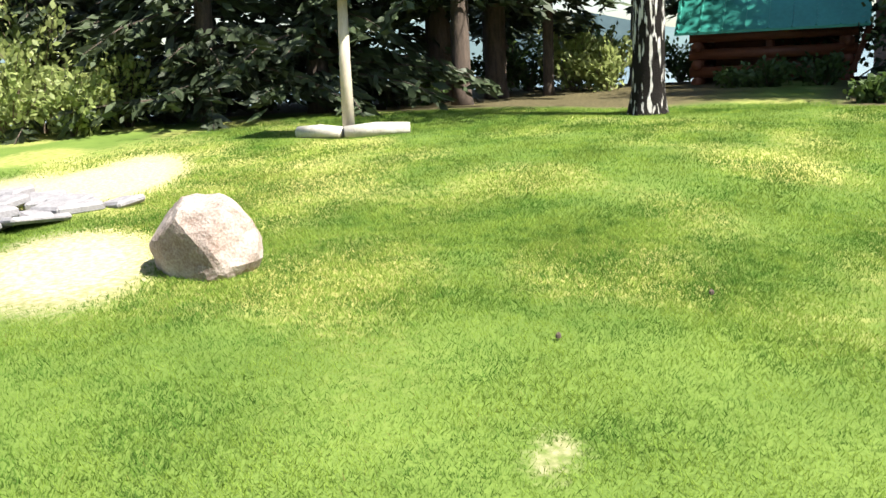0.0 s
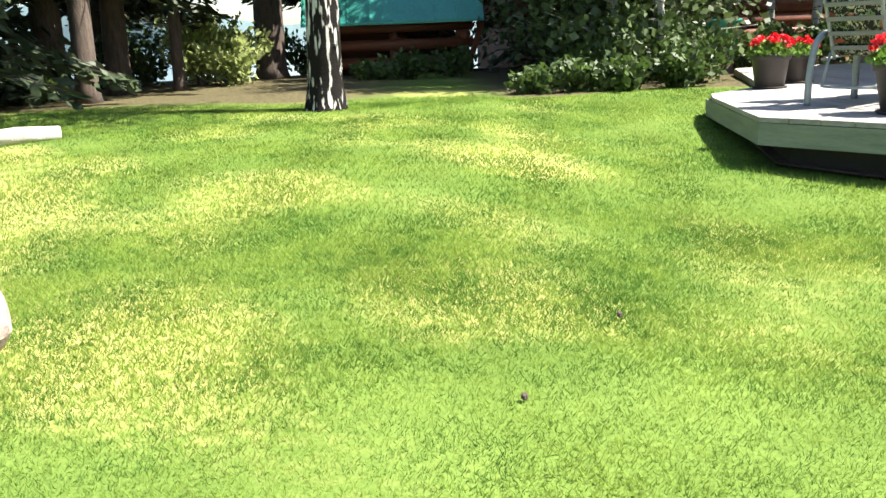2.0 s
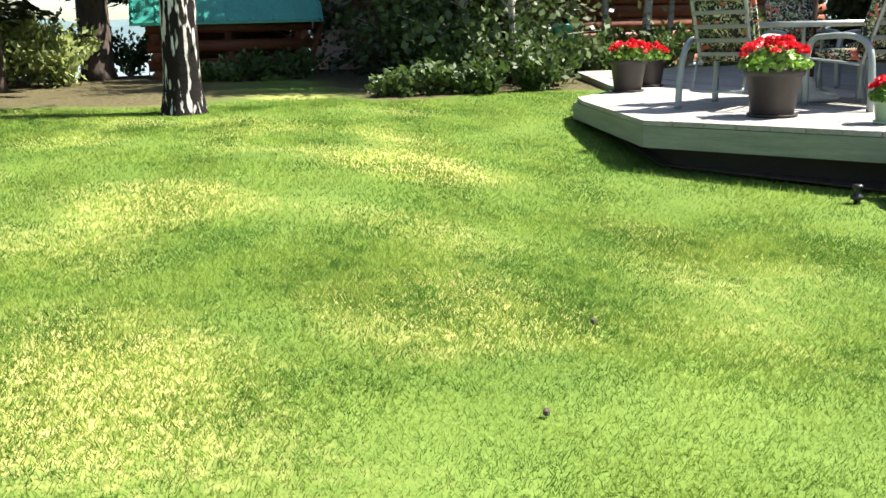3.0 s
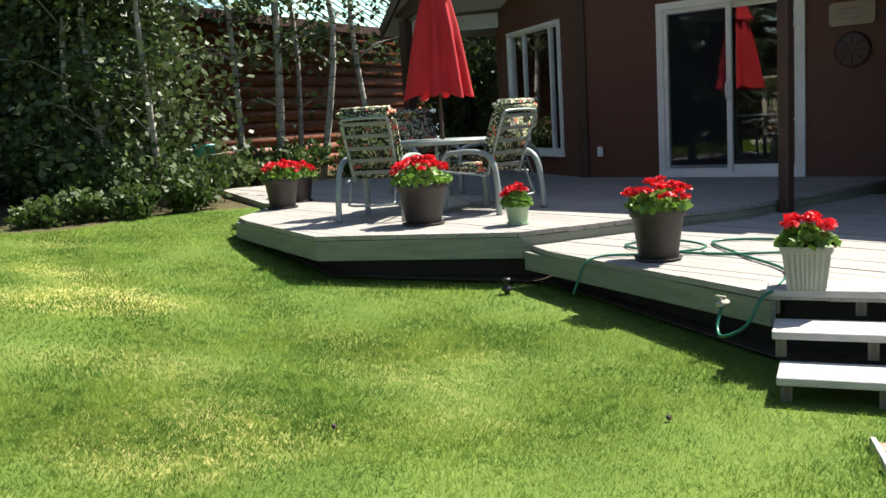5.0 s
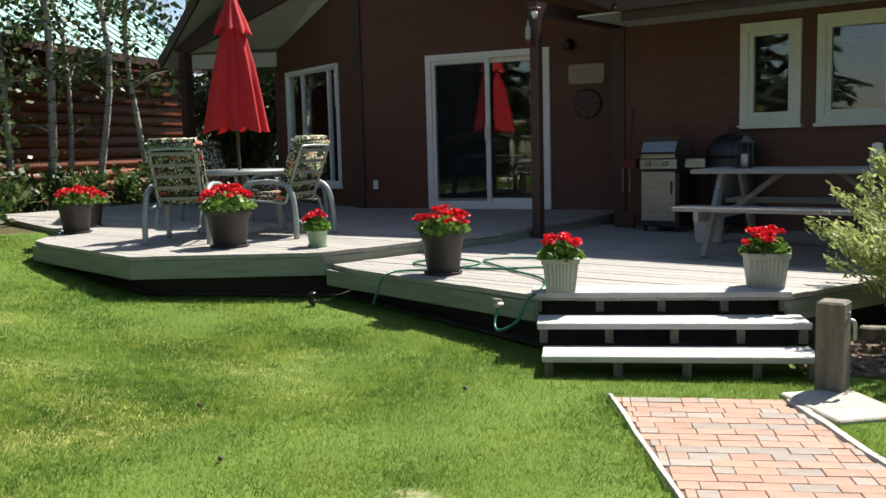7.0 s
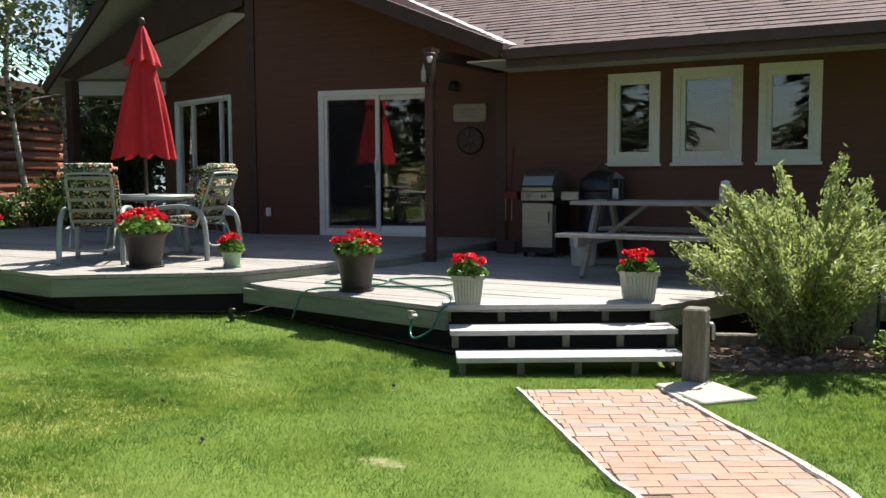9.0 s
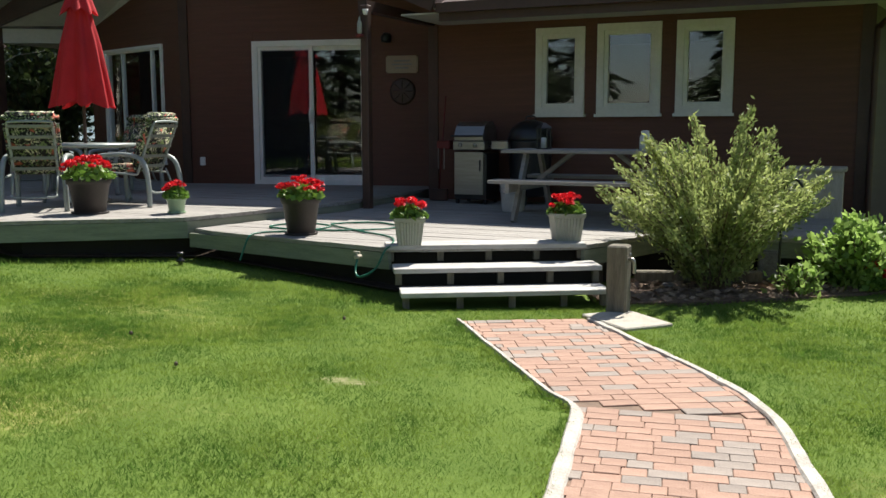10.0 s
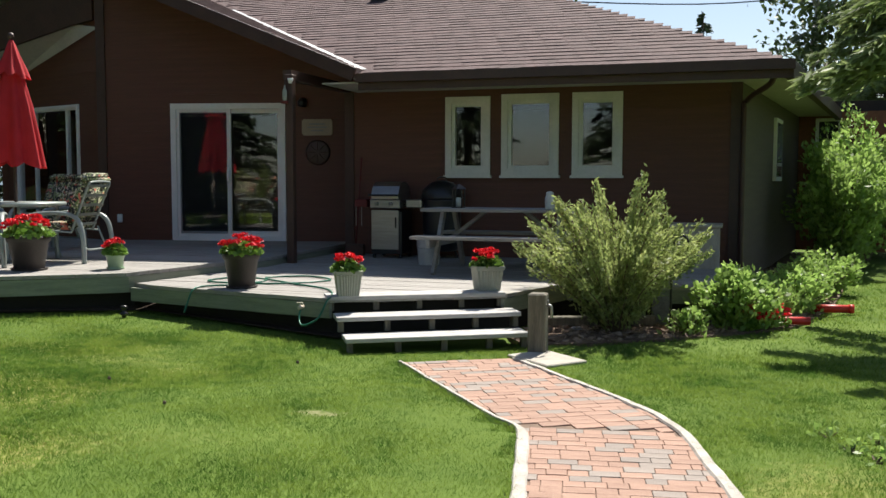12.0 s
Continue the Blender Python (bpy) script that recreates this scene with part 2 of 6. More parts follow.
M_postwood = mat("grey_post_wood", (0.20, 0.18, 0.135), (0.10, 0.088, 0.065), rough=0.85, scale=4, fine=30, bump=0.5, stretch=(6, 6, 0.7))
M_palepost = mat("pale_bare_wood", (0.55, 0.49, 0.40), (0.38, 0.33, 0.26), rough=0.8, scale=4, fine=30, bump=0.4, stretch=(5, 5, 0.7))
M_mulch = mat("bark_mulch", (0.20, 0.13, 0.085), (0.06, 0.04, 0.028), rough=0.95, scale=25, fine=90, bump=1.0)
M_chip = mat("bark_chip", (0.34, 0.25, 0.18), (0.10, 0.065, 0.045), rough=0.9, scale=9, fine=60, bump=0, vary=0.5)
M_water = mat("lake_water", (0.10, 0.16, 0.22), (0.08, 0.13, 0.19), rough=0.12, scale=0.6, fine=3, bump=0.12)
M_red = mat("red_plastic", (0.62, 0.03, 0.02), (0.45, 0.02, 0.015), rough=0.45, bump=0.05)
M_darkred = mat("dull_red_paint", (0.16, 0.018, 0.014), (0.10, 0.012, 0.010), rough=0.6, bump=0.05)
M_slab = mat("grey_paving_slab", (0.46, 0.43, 0.37), (0.32, 0.29, 0.24), rough=0.9, scale=9, fine=70, bump=0.5)
# woods tinted blue-green: the haze of distance is part of the colour
M_hill = mat("haze_tinted_shore", (0.10, 0.15, 0.15), (0.07, 0.11, 0.12), rough=0.9, scale=0.02, fine=0.15, bump=0)


def birch_mat(name, lower=True, pale=(0.62, 0.60, 0.57), dull=(0.36, 0.34, 0.32)):
    """White papery bark with dark lenticels; on an old trunk the foot is black and furrowed."""
    m = mat(name, pale, dull, rough=0.9, scale=6, fine=40, bump=0.9, stretch=(1, 1, 2), spec=0.08)
    nt = m.node_tree
    b = nt.nodes["Principled BSDF"]
    base = b.inputs["Base Color"].links[0].from_socket
    tc = nt.nodes.new("ShaderNodeTexCoord")
    mp = nt.nodes.new("ShaderNodeMapping")
    mp.inputs["Scale"].default_value = (3, 3, 16)
    nt.links.new(tc.outputs["Object"], mp.inputs[0])
    nz = nt.nodes.new("ShaderNodeTexNoise")
    nz.inputs["Scale"].default_value = 1.6
    nz.inputs["Detail"].default_value = 4
    nt.links.new(mp.outputs[0], nz.inputs["Vector"])
    val = nz.outputs[0]
    if lower:
        mp2 = nt.nodes.new("ShaderNodeMapping")
        mp2.inputs["Scale"].default_value = (15, 15, 2.6)
        nt.links.new(tc.outputs["Object"], mp2.inputs[0])
        nz2 = nt.nodes.new("ShaderNodeTexNoise")
        nz2.inputs["Scale"].default_value = 1.5
        nz2.inputs["Detail"].default_value = 5
        nt.links.new(mp2.outputs[0], nz2.inputs["Vector"])
        sx = nt.nodes.new("ShaderNodeSeparateXYZ")
        nt.links.new(tc.outputs["Object"], sx.inputs[0])
        mr = nt.nodes.new("ShaderNodeMapRange")
        mr.inputs["From Min"].default_value, mr.inputs["From Max"].default_value = 0.1, 2.6
        mr.inputs["To Min"].default_value, mr.inputs["To Max"].default_value = 0.12, -0.04
        nt.links.new(sx.outputs["Z"], mr.inputs["Value"])
        mixv = nt.nodes.new("ShaderNodeMath")
        mixv.operation = "ADD"
        nt.links.new(nz2.outputs[0], mixv.inputs[0])
        nt.links.new(mr.outputs[0], mixv.inputs[1])
        val = mixv.outputs[0]
    rp = nt.nodes.new("ShaderNodeValToRGB")
    rp.color_ramp.elements[0].position, rp.color_ramp.elements[1].position = (0.50, 0.545) if lower else (0.60, 0.66)
    rp.color_ramp.elements[0].color, rp.color_ramp.elements[1].color = (0, 0, 0, 1), (1, 1, 1, 1)
    nt.links.new(val, rp.inputs[0])
    mx = nt.nodes.new("ShaderNodeMix")
    mx.data_type = "RGBA"
    mx.inputs["B"].default_value = (0.014, 0.012, 0.011, 1)
    nt.links.new(rp.outputs[0], mx.inputs["Factor"])
    nt.links.new(base, mx.inputs["A"])
    nt.links.new(mx.outputs["Result"], b.inputs["Base Color"])
    return m


M_birch = birch_mat("old_birch_bark")
M_aspen = birch_mat("aspen_bark", lower=False, pale=(0.50, 0.48, 0.42), dull=(0.30, 0.27, 0.22))


def floral_mat():
    """Dark cushion cloth printed with pale and green fronds and red blossoms."""
    m = mat("floral_cushion", (0.025, 0.025, 0.022), (0.012, 0.012, 0.012), rough=0.85, scale=20, fine=200, bump=0.15)
    nt = m.node_tree
    b = nt.nodes["Principled BSDF"]
    base = b.inputs["Base Color"].links[0].from_socket
    tc = nt.nodes.new("ShaderNodeTexCoord")
    cur = base
    for sc, lo, hi, col, dist in ((14, 0.54, 0.57, (0.24, 0.32, 0.12), 2.5), (11, 0.565, 0.59, (0.66, 0.62, 0.46), 3.5), (8, 0.59, 0.62, (0.58, 0.15, 0.10), 1.0)):
        nz = nt.nodes.new("ShaderNodeTexNoise")
        nz.inputs["Scale"].default_value = sc
        nz.inputs["Detail"].default_value = 2
        nz.inputs["Distortion"].default_value = dist
        nt.links.new(tc.outputs["Object"], nz.inputs["Vector"])
        rp = nt.nodes.new("ShaderNodeValToRGB")
        rp.color_ramp.elements[0].position, rp.color_ramp.elements[1].position = lo, hi
        rp.color_ramp.elements[0].color, rp.color_ramp.elements[1].color = (0, 0, 0, 1), (1, 1, 1, 1)
        nt.links.new(nz.outputs[0], rp.inputs[0])
        mx = nt.nodes.new("ShaderNodeMix")
        mx.data_type = "RGBA"
        mx.inputs["B"].default_value = (*col, 1)
        nt.links.new(rp.outputs[0], mx.inputs["Factor"])
        nt.links.new(cur, mx.inputs["A"])
        cur = mx.outputs["Result"]
    nt.links.new(cur, b.inputs["Base Color"])
    return m


M_floral = floral_mat()


def screen_mat():
    """Fine dark insect mesh, half open to the light."""
    m = mat("insect_screen", (0.015, 0.015, 0.018), rough=0.8, bump=0)
    nt = m.node_tree
    tr = nt.nodes.new("ShaderNodeBsdfTransparent")
    mx = nt.nodes.new("ShaderNodeMixShader")
    mx.inputs[0].default_value = 0.25
    nt.links.new(tr.outputs[0], mx.inputs[1])
    nt.links.new(nt.nodes["Principled BSDF"].outputs[0], mx.inputs[2])
    nt.links.new(mx.outputs[0], nt.nodes["Material Output"].inputs["Surface"])
    return m


M_screen = screen_mat()

# ---- mesh helpers ----


def thing(name, label, category, at=(0, 0, 0), group="", kind=""):
    ob = new(name)
    ob.location = at
    ob.empty_display_size = 0.1
    return tagged(ob, label, category, group, kind)


def part(name, bm, material, parent=None, label="", smooth=False):
    me = bpy.data.meshes.new(name)
    bmesh.ops.recalc_face_normals(bm, faces=bm.faces)
    bm.to_mesh(me)
    bm.free()
    if smooth:
        me.polygons.foreach_set("use_smooth", [True] * len(me.polygons))
    me.materials.append(material)
    ob = new(name, me)
    ob.parent = parent
    return tagged(ob, label)


def box(bm, a, b, m=None):
    x0, y0, z0 = a
    x1, y1, z1 = b
    vs = [bm.verts.new(Vector(p)) for p in ((x0, y0, z0), (x1, y0, z0), (x1, y1, z0), (x0, y1, z0), (x0, y0, z1), (x1, y0, z1), (x1, y1, z1), (x0, y1, z1))]
    for f in ((0, 3, 2, 1), (4, 5, 6, 7), (0, 1, 5, 4), (1, 2, 6, 5), (2, 3, 7, 6), (3, 0, 4, 7)):
        bm.faces.new([vs[i] for i in f])
    if m is not None:
        for v in vs:
            v.co = m @ v.co
    return vs


def bevelled(a, b, w=0.006, m=None, seg=1):
    bm = bmesh.new()
    box(bm, a, b)
    bmesh.ops.bevel(bm, geom=bm.edges[:], offset=w, segments=seg, affect="EDGES")
    if m is not None:
        bm.transform(m)
    return bm


def beam(bm, p, q, w, h, up=(0, 0, 1)):
    """A straight board from p to q, w wide and h high about its axis."""
    p, q = Vector(p), Vector(q)
    d = (q - p)
    length = d.length
    d.normalize()
    side = d.cross(Vector(up)).normalized()
    top = side.cross(d).normalized()
    m = Matrix(((d.x, side.x, top.x, p.x), (d.y, side.y, top.y, p.y), (d.z, side.z, top.z, p.z), (0, 0, 0, 1)))
    return box(bm, (0, -w / 2, -h / 2), (length, w / 2, h / 2), m)


def prism(bm, poly, z0, z1):
    lo = [bm.verts.new((x, y, z0)) for x, y in poly]
    hi = [bm.verts.new((x, y, z1)) for x, y in poly]
    bm.faces.new(hi)
    bm.faces.new(lo[::-1])
    n = len(poly)
    for i in range(n):
        bm.faces.new((lo[i], lo[(i + 1) % n], hi[(i + 1) % n], hi[i]))


def tube(bm, pts, r, n=8, cap=True):
    """A round bar along pts; r is one radius or one for each point."""
    pts = [Vector(p) for p in pts]
    rs = r if isinstance(r, (list, tuple)) else [r] * len(pts)
    rings = []
    ref = None
    for i, p in enumerate(pts):
        d = (pts[min(i + 1, len(pts) - 1)] - pts[max(i - 1, 0)]).normalized()
        if ref is None:
            ref = d.orthogonal().normalized()
        ref = (ref - d * ref.dot(d)).normalized()
        s = d.cross(ref)
        rings.append([bm.verts.new(p + rs[i] * (math.cos(2 * math.pi * k / n) * ref + math.sin(2 * math.pi * k / n) * s)) for k in range(n)])
    for a, b in zip(rings, rings[1:]):
        for k in range(n):
            bm.faces.new((a[k], a[(k + 1) % n], b[(k + 1) % n], b[k]))
    if cap:
        bm.faces.new(rings[0][::-1])
        bm.faces.new(rings[-1])


def lathe(bm, profile, n=24, centre=(0, 0), lobes=0, depth=0.0, square=0.0):
    """Turns a profile of (radius, height); lobes fold it into flutes, square flattens it towards four sides."""
    rings = []
    for r, z in profile:
        ring = []
        for k in range(n):
            a = 2 * math.pi * k / n
            rr = r
            if square:
                rr *= 1 / max(abs(math.cos(a)), abs(math.sin(a))) * square + (1 - square)
            if lobes:
                rr *= 1 + depth * math.cos(lobes * a)
            ring.append(bm.verts.new((centre[0] + rr * math.cos(a), centre[1] + rr * math.sin(a), z)))
        rings.append(ring)
    for a, b in zip(rings, rings[1:]):
        for k in range(n):
            bm.faces.new((a[k], a[(k + 1) % n], b[(k + 1) % n], b[k]))
    bm.faces.new(rings[0][::-1])
    bm.faces.new(rings[-1])


def arc(pts, n=8):
    """A smooth curve through the points."""
    pts = [Vector(p) for p in pts]
    out = []
    for i in range(len(pts) - 1):
        p0, p1, p2, p3 = pts[max(i - 1, 0)], pts[i], pts[i + 1], pts[min(i + 2, len(pts) - 1)]
        for k in range(n):
            t = k / n
            out.append(0.5 * ((2 * p1) + (p2 - p0) * t + (2 * p0 - 5 * p1 + 4 * p2 - p3) * t * t + (3 * p1 - p0 - 3 * p2 + p3) * t ** 3))
    out.append(pts[-1])
    return out


def raw(name, verts, faces_n, material, parent=None, label="", smooth=False):
    """A mesh of loose polygons, each of faces_n corners, in order."""
    me = bpy.data.meshes.new(name)
    nv = len(verts)
    nf = nv // faces_n
    me.vertices.add(nv)
    me.vertices.foreach_set("co", np.asarray(verts, dtype=np.float32).ravel())
    me.loops.add(nv)
    me.loops.foreach_set("vertex_index", np.arange(nv, dtype=np.int32))
    me.polygons.add(nf)
    me.polygons.foreach_set("loop_start", np.arange(0, nv, faces_n, dtype=np.int32))
    me.update(calc_edges=True)
    me.materials.append(material)
    ob = new(name, me)
    ob.parent = parent
    return tagged(ob, label)


def leaf_quads(centres, size, flat=0.0, aspect=1.5, dirs=None):
    """Pointed leaves (diamonds) at the centres, turned at random."""
    n = len(centres)
    u = rng.normal(size=(n, 3)) if dirs is None else dirs + rng.normal(size=(n, 3)) * 0.35
    u[:, 2] *= 1 - flat
    u /= np.linalg.norm(u, axis=1, keepdims=True) + 1e-9
    w = rng.normal(size=(n, 3))
    v = np.cross(u, w)
    v /= np.linalg.norm(v, axis=1, keepdims=True) + 1e-9
    s = (size * rng.uniform(0.6, 1.25, n))[:, None]
    c = np.asarray(centres)
    q = np.stack([c - u * s * aspect * 0.5, c + v * s * 0.5 - u * s * 0.05, c + u * s * aspect * 0.5, c - v * s * 0.5 - u * s * 0.05], axis=1)
    return q.reshape(-1, 3)


def height(x, y):
    """The lawn: nearly level by the house, rising gently towards the shore trees, then falling to the lake."""
    d = np.clip(-x, 0, 9.4)
    s = np.clip((y - 0.3) / 2.2, 0, 1)
    s = s * s * (3 - 2 * s)
    z = 0.045 * d * (1 - s) + 0.0046 * d ** 2 * s
    z = z + 0.02 * np.sin(x * 0.9 + 1) * np.cos(y * 0.8) * np.clip(-x / 4, 0, 1)
    fall = np.clip((-x - 19) / 14, 0, 1)
    fall = np.maximum(fall, np.clip((-y - 9) / 14, 0, 1) * np.clip((-x + 2) / 8, 0, 1))
    return z - 3.4 * fall * fall * (3 - 2 * fall)


def gz(x, y):
    return float(height(np.array(float(x)), np.array(float(y))))

# ---- ground, lake, far shore ----
PATH_L = [(-0.85, 2.75), (-0.46, 2.25), (-0.09, 1.78), (0.29, 1.30), (0.52, 1.03), (0.66, 0.40), (0.77, -0.15), (0.86, -0.60), (1.05, -2.0), (1.15, -3.6), (1.2, -6.0)]
PATH_R = [(0.00, 3.15), (0.45, 2.62), (0.93, 2.06), (1.25, 1.62), (1.46, 1.15), (1.60, 0.62), (1.74, 0.10), (1.84, -0.40), (2.05, -2.0), (2.15, -3.6), (2.2, -6.0)]
PATH_POLY = PATH_L + PATH_R[::-1]
DECK_UP = [(-4.22, 3.92), (-5.58, 2.90), (-7.86, 3.25), (-8.78, 4.15), (-12.7, 5.22), (-12.7, 9.9), (-3.9, 9.6), (-3.78, 6.1)]
DECK_LOW = [(-4.20, 3.92), (-1.76, 3.42), (-0.35, 4.24), (0.05, 5.35), (1.75, 5.45), (1.75, 8.3), (-3.9, 8.3), (-3.78, 6.1)]
BED = [(-0.05, 3.75), (0.5, 4.0), (1.05, 4.4), (1.65, 4.85), (2.3, 5.6), (2.75, 7.0), (3.35, 10.6), (4.2, 15.5), (2.6, 16.0), (1.75, 8.3), (1.75, 5.45), (0.05, 5.35), (-0.31, 4.16)]
Z_UP, Z_LOW = 0.50, 0.39


def inside(x, y, poly):
    x, y = np.asarray(x, float), np.asarray(y, float)
    res = np.zeros(x.shape, bool)
    n = len(poly)
    for i in range(n):
        (x1, y1), (x2, y2) = poly[i], poly[(i + 1) % n]
        if y1 == y2:
            continue
        res ^= ((y1 > y) != (y2 > y)) & (x < (x2 - x1) * (y - y1) / (y2 - y1) + x1)
    return res


def blob(x, y, cx, cy, rx, ry, turn=0.0):
    c, s = math.cos(turn), math.sin(turn)
    u, v = (x - cx) * c + (y - cy) * s, -(x - cx) * s + (y - cy) * c
    return np.clip(1.25 - np.sqrt((u / rx) ** 2 + (v / ry) ** 2), 0, 1)


def dryness(x, y):
    d = 0.8 * blob(x, y, -2.4, -0.6, 0.9, 0.5, 0.4) + 0.10 * blob(x, y, -0.9, 0.3, 0.8, 0.6) + 0.5 * blob(x, y, -4.2, -2.2, 2.2, 0.8, 0.3)
    d = d + 0.55 * blob(x, y, -5.0, -2.9, 2.6, 1.0, 0.3) + 0.8 * blob(x, y, -5.5, -4.8, 2.6, 1.0, 0.5) + 0.75 * blob(x, y, 2.2, -0.8, 0.7, 1.7)
    d = d + 0.45 * blob(x, y, -6.0, 1.0, 1.4, 0.5, 0.7) + 0.4 * blob(x, y, -3.6, 2.2, 0.9, 0.35, 0.5) + 0.4 * blob(x, y, -7.6, 1.2, 1.2, 0.3)
    mott = np.sin(2.1 * x + 0.8 * y) + np.sin(1.4 * y - 1.7 * x + 1) + np.sin(3.6 * x - 2.7 * y) + np.sin(0.9 * x + 3.9 * y + 2)
    fore = np.clip((-x - 1.0) * 0.8, 0, 1) * np.clip((2.6 - y) * 0.7, 0, 1)
    d = d + (0.08 + 0.42 * fore) * np.clip(mott * 0.5 + 0.2 * fore, 0, 1)
    return np.clip(d, 0, 1)


def sandiness(x, y):
    s = blob(x, y, -2.2, -2.35, 1.0, 0.55, 0.75) + blob(x, y, -5.0, -4.4, 1.7, 0.55, 0.55) + 0.8 * blob(x, y, -4.0, -5.0, 1.3, 1.1)
    s = s + 0.5 * blob(x, y, -0.72, 0.96, 0.14, 0.09, 0.3) + 0.7 * blob(x, y, -0.9, -2.8, 0.8, 0.8)
    return np.clip(s, 0, 1)


# where litter lies and the trees' shade is coloured in
def litter_shade(x, y):
    l = np.clip((-x - 10.2 - 0.35 * np.sin(y * 1.7)) * 0.9, 0, 1) * np.clip((1.0 - y) * 0.5, 0, 1)
    l = np.maximum(l, np.clip((-x - 9.6 - 0.2 * np.sin(y * 2.3)) * 1.5, 0, 1) * np.clip((y - 1.0), 0, 1))
    return np.clip(l, 0, 1)


def ground():
    xs = np.concatenate([[-2500, -900, -300, -120, -60], np.arange(-36, -12, 1.0), np.arange(-12, 4, 0.16), np.arange(4, 30, 1.3), [60, 200, 900, 2500]])
    ys = np.concatenate([[-2500, -900, -300, -100, -50], np.arange(-28, -8, 1.0), np.arange(-8, 6, 0.16), np.arange(6, 34, 1.2), [60, 200, 900, 2500]])
    X, Y = np.meshgrid(xs, ys)
    Z = height(X, Y)
    under = inside(X, Y, PATH_POLY) | inside(X, Y, BED)
    Z = np.where(under, Z - 0.05, Z)
    bump = np.array([noise.noise((x * 1.3, y * 1.3, 0)) for x, y in zip(X.ravel(), Y.ravel())]).reshape(X.shape)
    Z = Z + 0.012 * bump * (np.abs(X) < 30)
    nx, ny = len(xs), len(ys)
    me = bpy.data.meshes.new("ground")
    idx = np.arange(nx * ny).reshape(ny, nx)
    quads = np.stack([idx[:-1, :-1], idx[:-1, 1:], idx[1:, 1:], idx[1:, :-1]], -1).reshape(-1, 4)
    me.from_pydata(np.stack([X, Y, Z], -1).reshape(-1, 3).tolist(), [], quads.tolist())
    for name, f in (("dry", dryness), ("sand", sandiness), ("shaded_litter", litter_shade)):
        at = me.attributes.new(name, "FLOAT", "POINT")
        at.data.foreach_set("value", f(X, Y).ravel().astype(np.float32))
    me.polygons.foreach_set("use_smooth", [True] * len(me.polygons))
    me.materials.append(M_turf)
    return tagged(new("ground", me), "mown green lawn with dry yellow patches and sand", "lawn", kind="structure")


ground()

bm = bmesh.new()
prism(bm, [(-2400, -2400), (-20, -2400), (-20, 2400), (-2400, 2400)], -2.75, -2.6)
lake = part("water", bm, M_water)
tagged(lake, "calm pale blue lake beyond the trees", "lake", kind="structure")
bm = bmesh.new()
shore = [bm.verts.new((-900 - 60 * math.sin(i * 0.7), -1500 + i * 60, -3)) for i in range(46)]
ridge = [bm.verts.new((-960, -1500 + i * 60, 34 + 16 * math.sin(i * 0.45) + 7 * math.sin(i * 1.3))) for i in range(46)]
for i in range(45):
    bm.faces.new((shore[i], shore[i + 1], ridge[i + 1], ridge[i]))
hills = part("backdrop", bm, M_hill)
tagged(hills, "wooded far shore of the lake, haze put into its colour", "hills", kind="structure")

# ---- house ----
house = thing("house", "single-storey brown-stained wooden house with brown shingle roof", "house", (-4, 10, 0))
HOUSE_AT = Matrix.Translation((4, -10, 0))
Y_DOOR, Y_WIN, Y_LEFT = 9.0, 8.3, 9.45
Z_SOF = 2.70
X_COR, X_R = -3.6, 1.75


def hpart(name, bm, material, parent=house, label="", smooth=False):
    bm.transform(HOUSE_AT)
    return part(name, bm, material, parent, label, smooth)


def wall_with_holes(x0, x1, y, z0, z1, holes, thick=0.16):
    """A wall along x with its outer face at y, cut by holes (x0, x1, z0, z1)."""
    bm = bmesh.new()
    xs = sorted({x0, x1, *[h[0] for h in holes], *[h[1] for h in holes]})
    zs = sorted({z0, z1, *[h[2] for h in holes], *[h[3] for h in holes]})
    for a, b in zip(xs, xs[1:]):
        for lo, hi in zip(zs, zs[1:]):
            mx, mz = (a + b) / 2, (lo + hi) / 2
            if not any(h[0] < mx < h[1] and h[2] < mz < h[3] for h in holes):
                box(bm, (a, y, lo), (b, y + thick, hi))
    bmesh.ops.remove_doubles(bm, verts=bm.verts[:], dist=0.0005)
    return bm


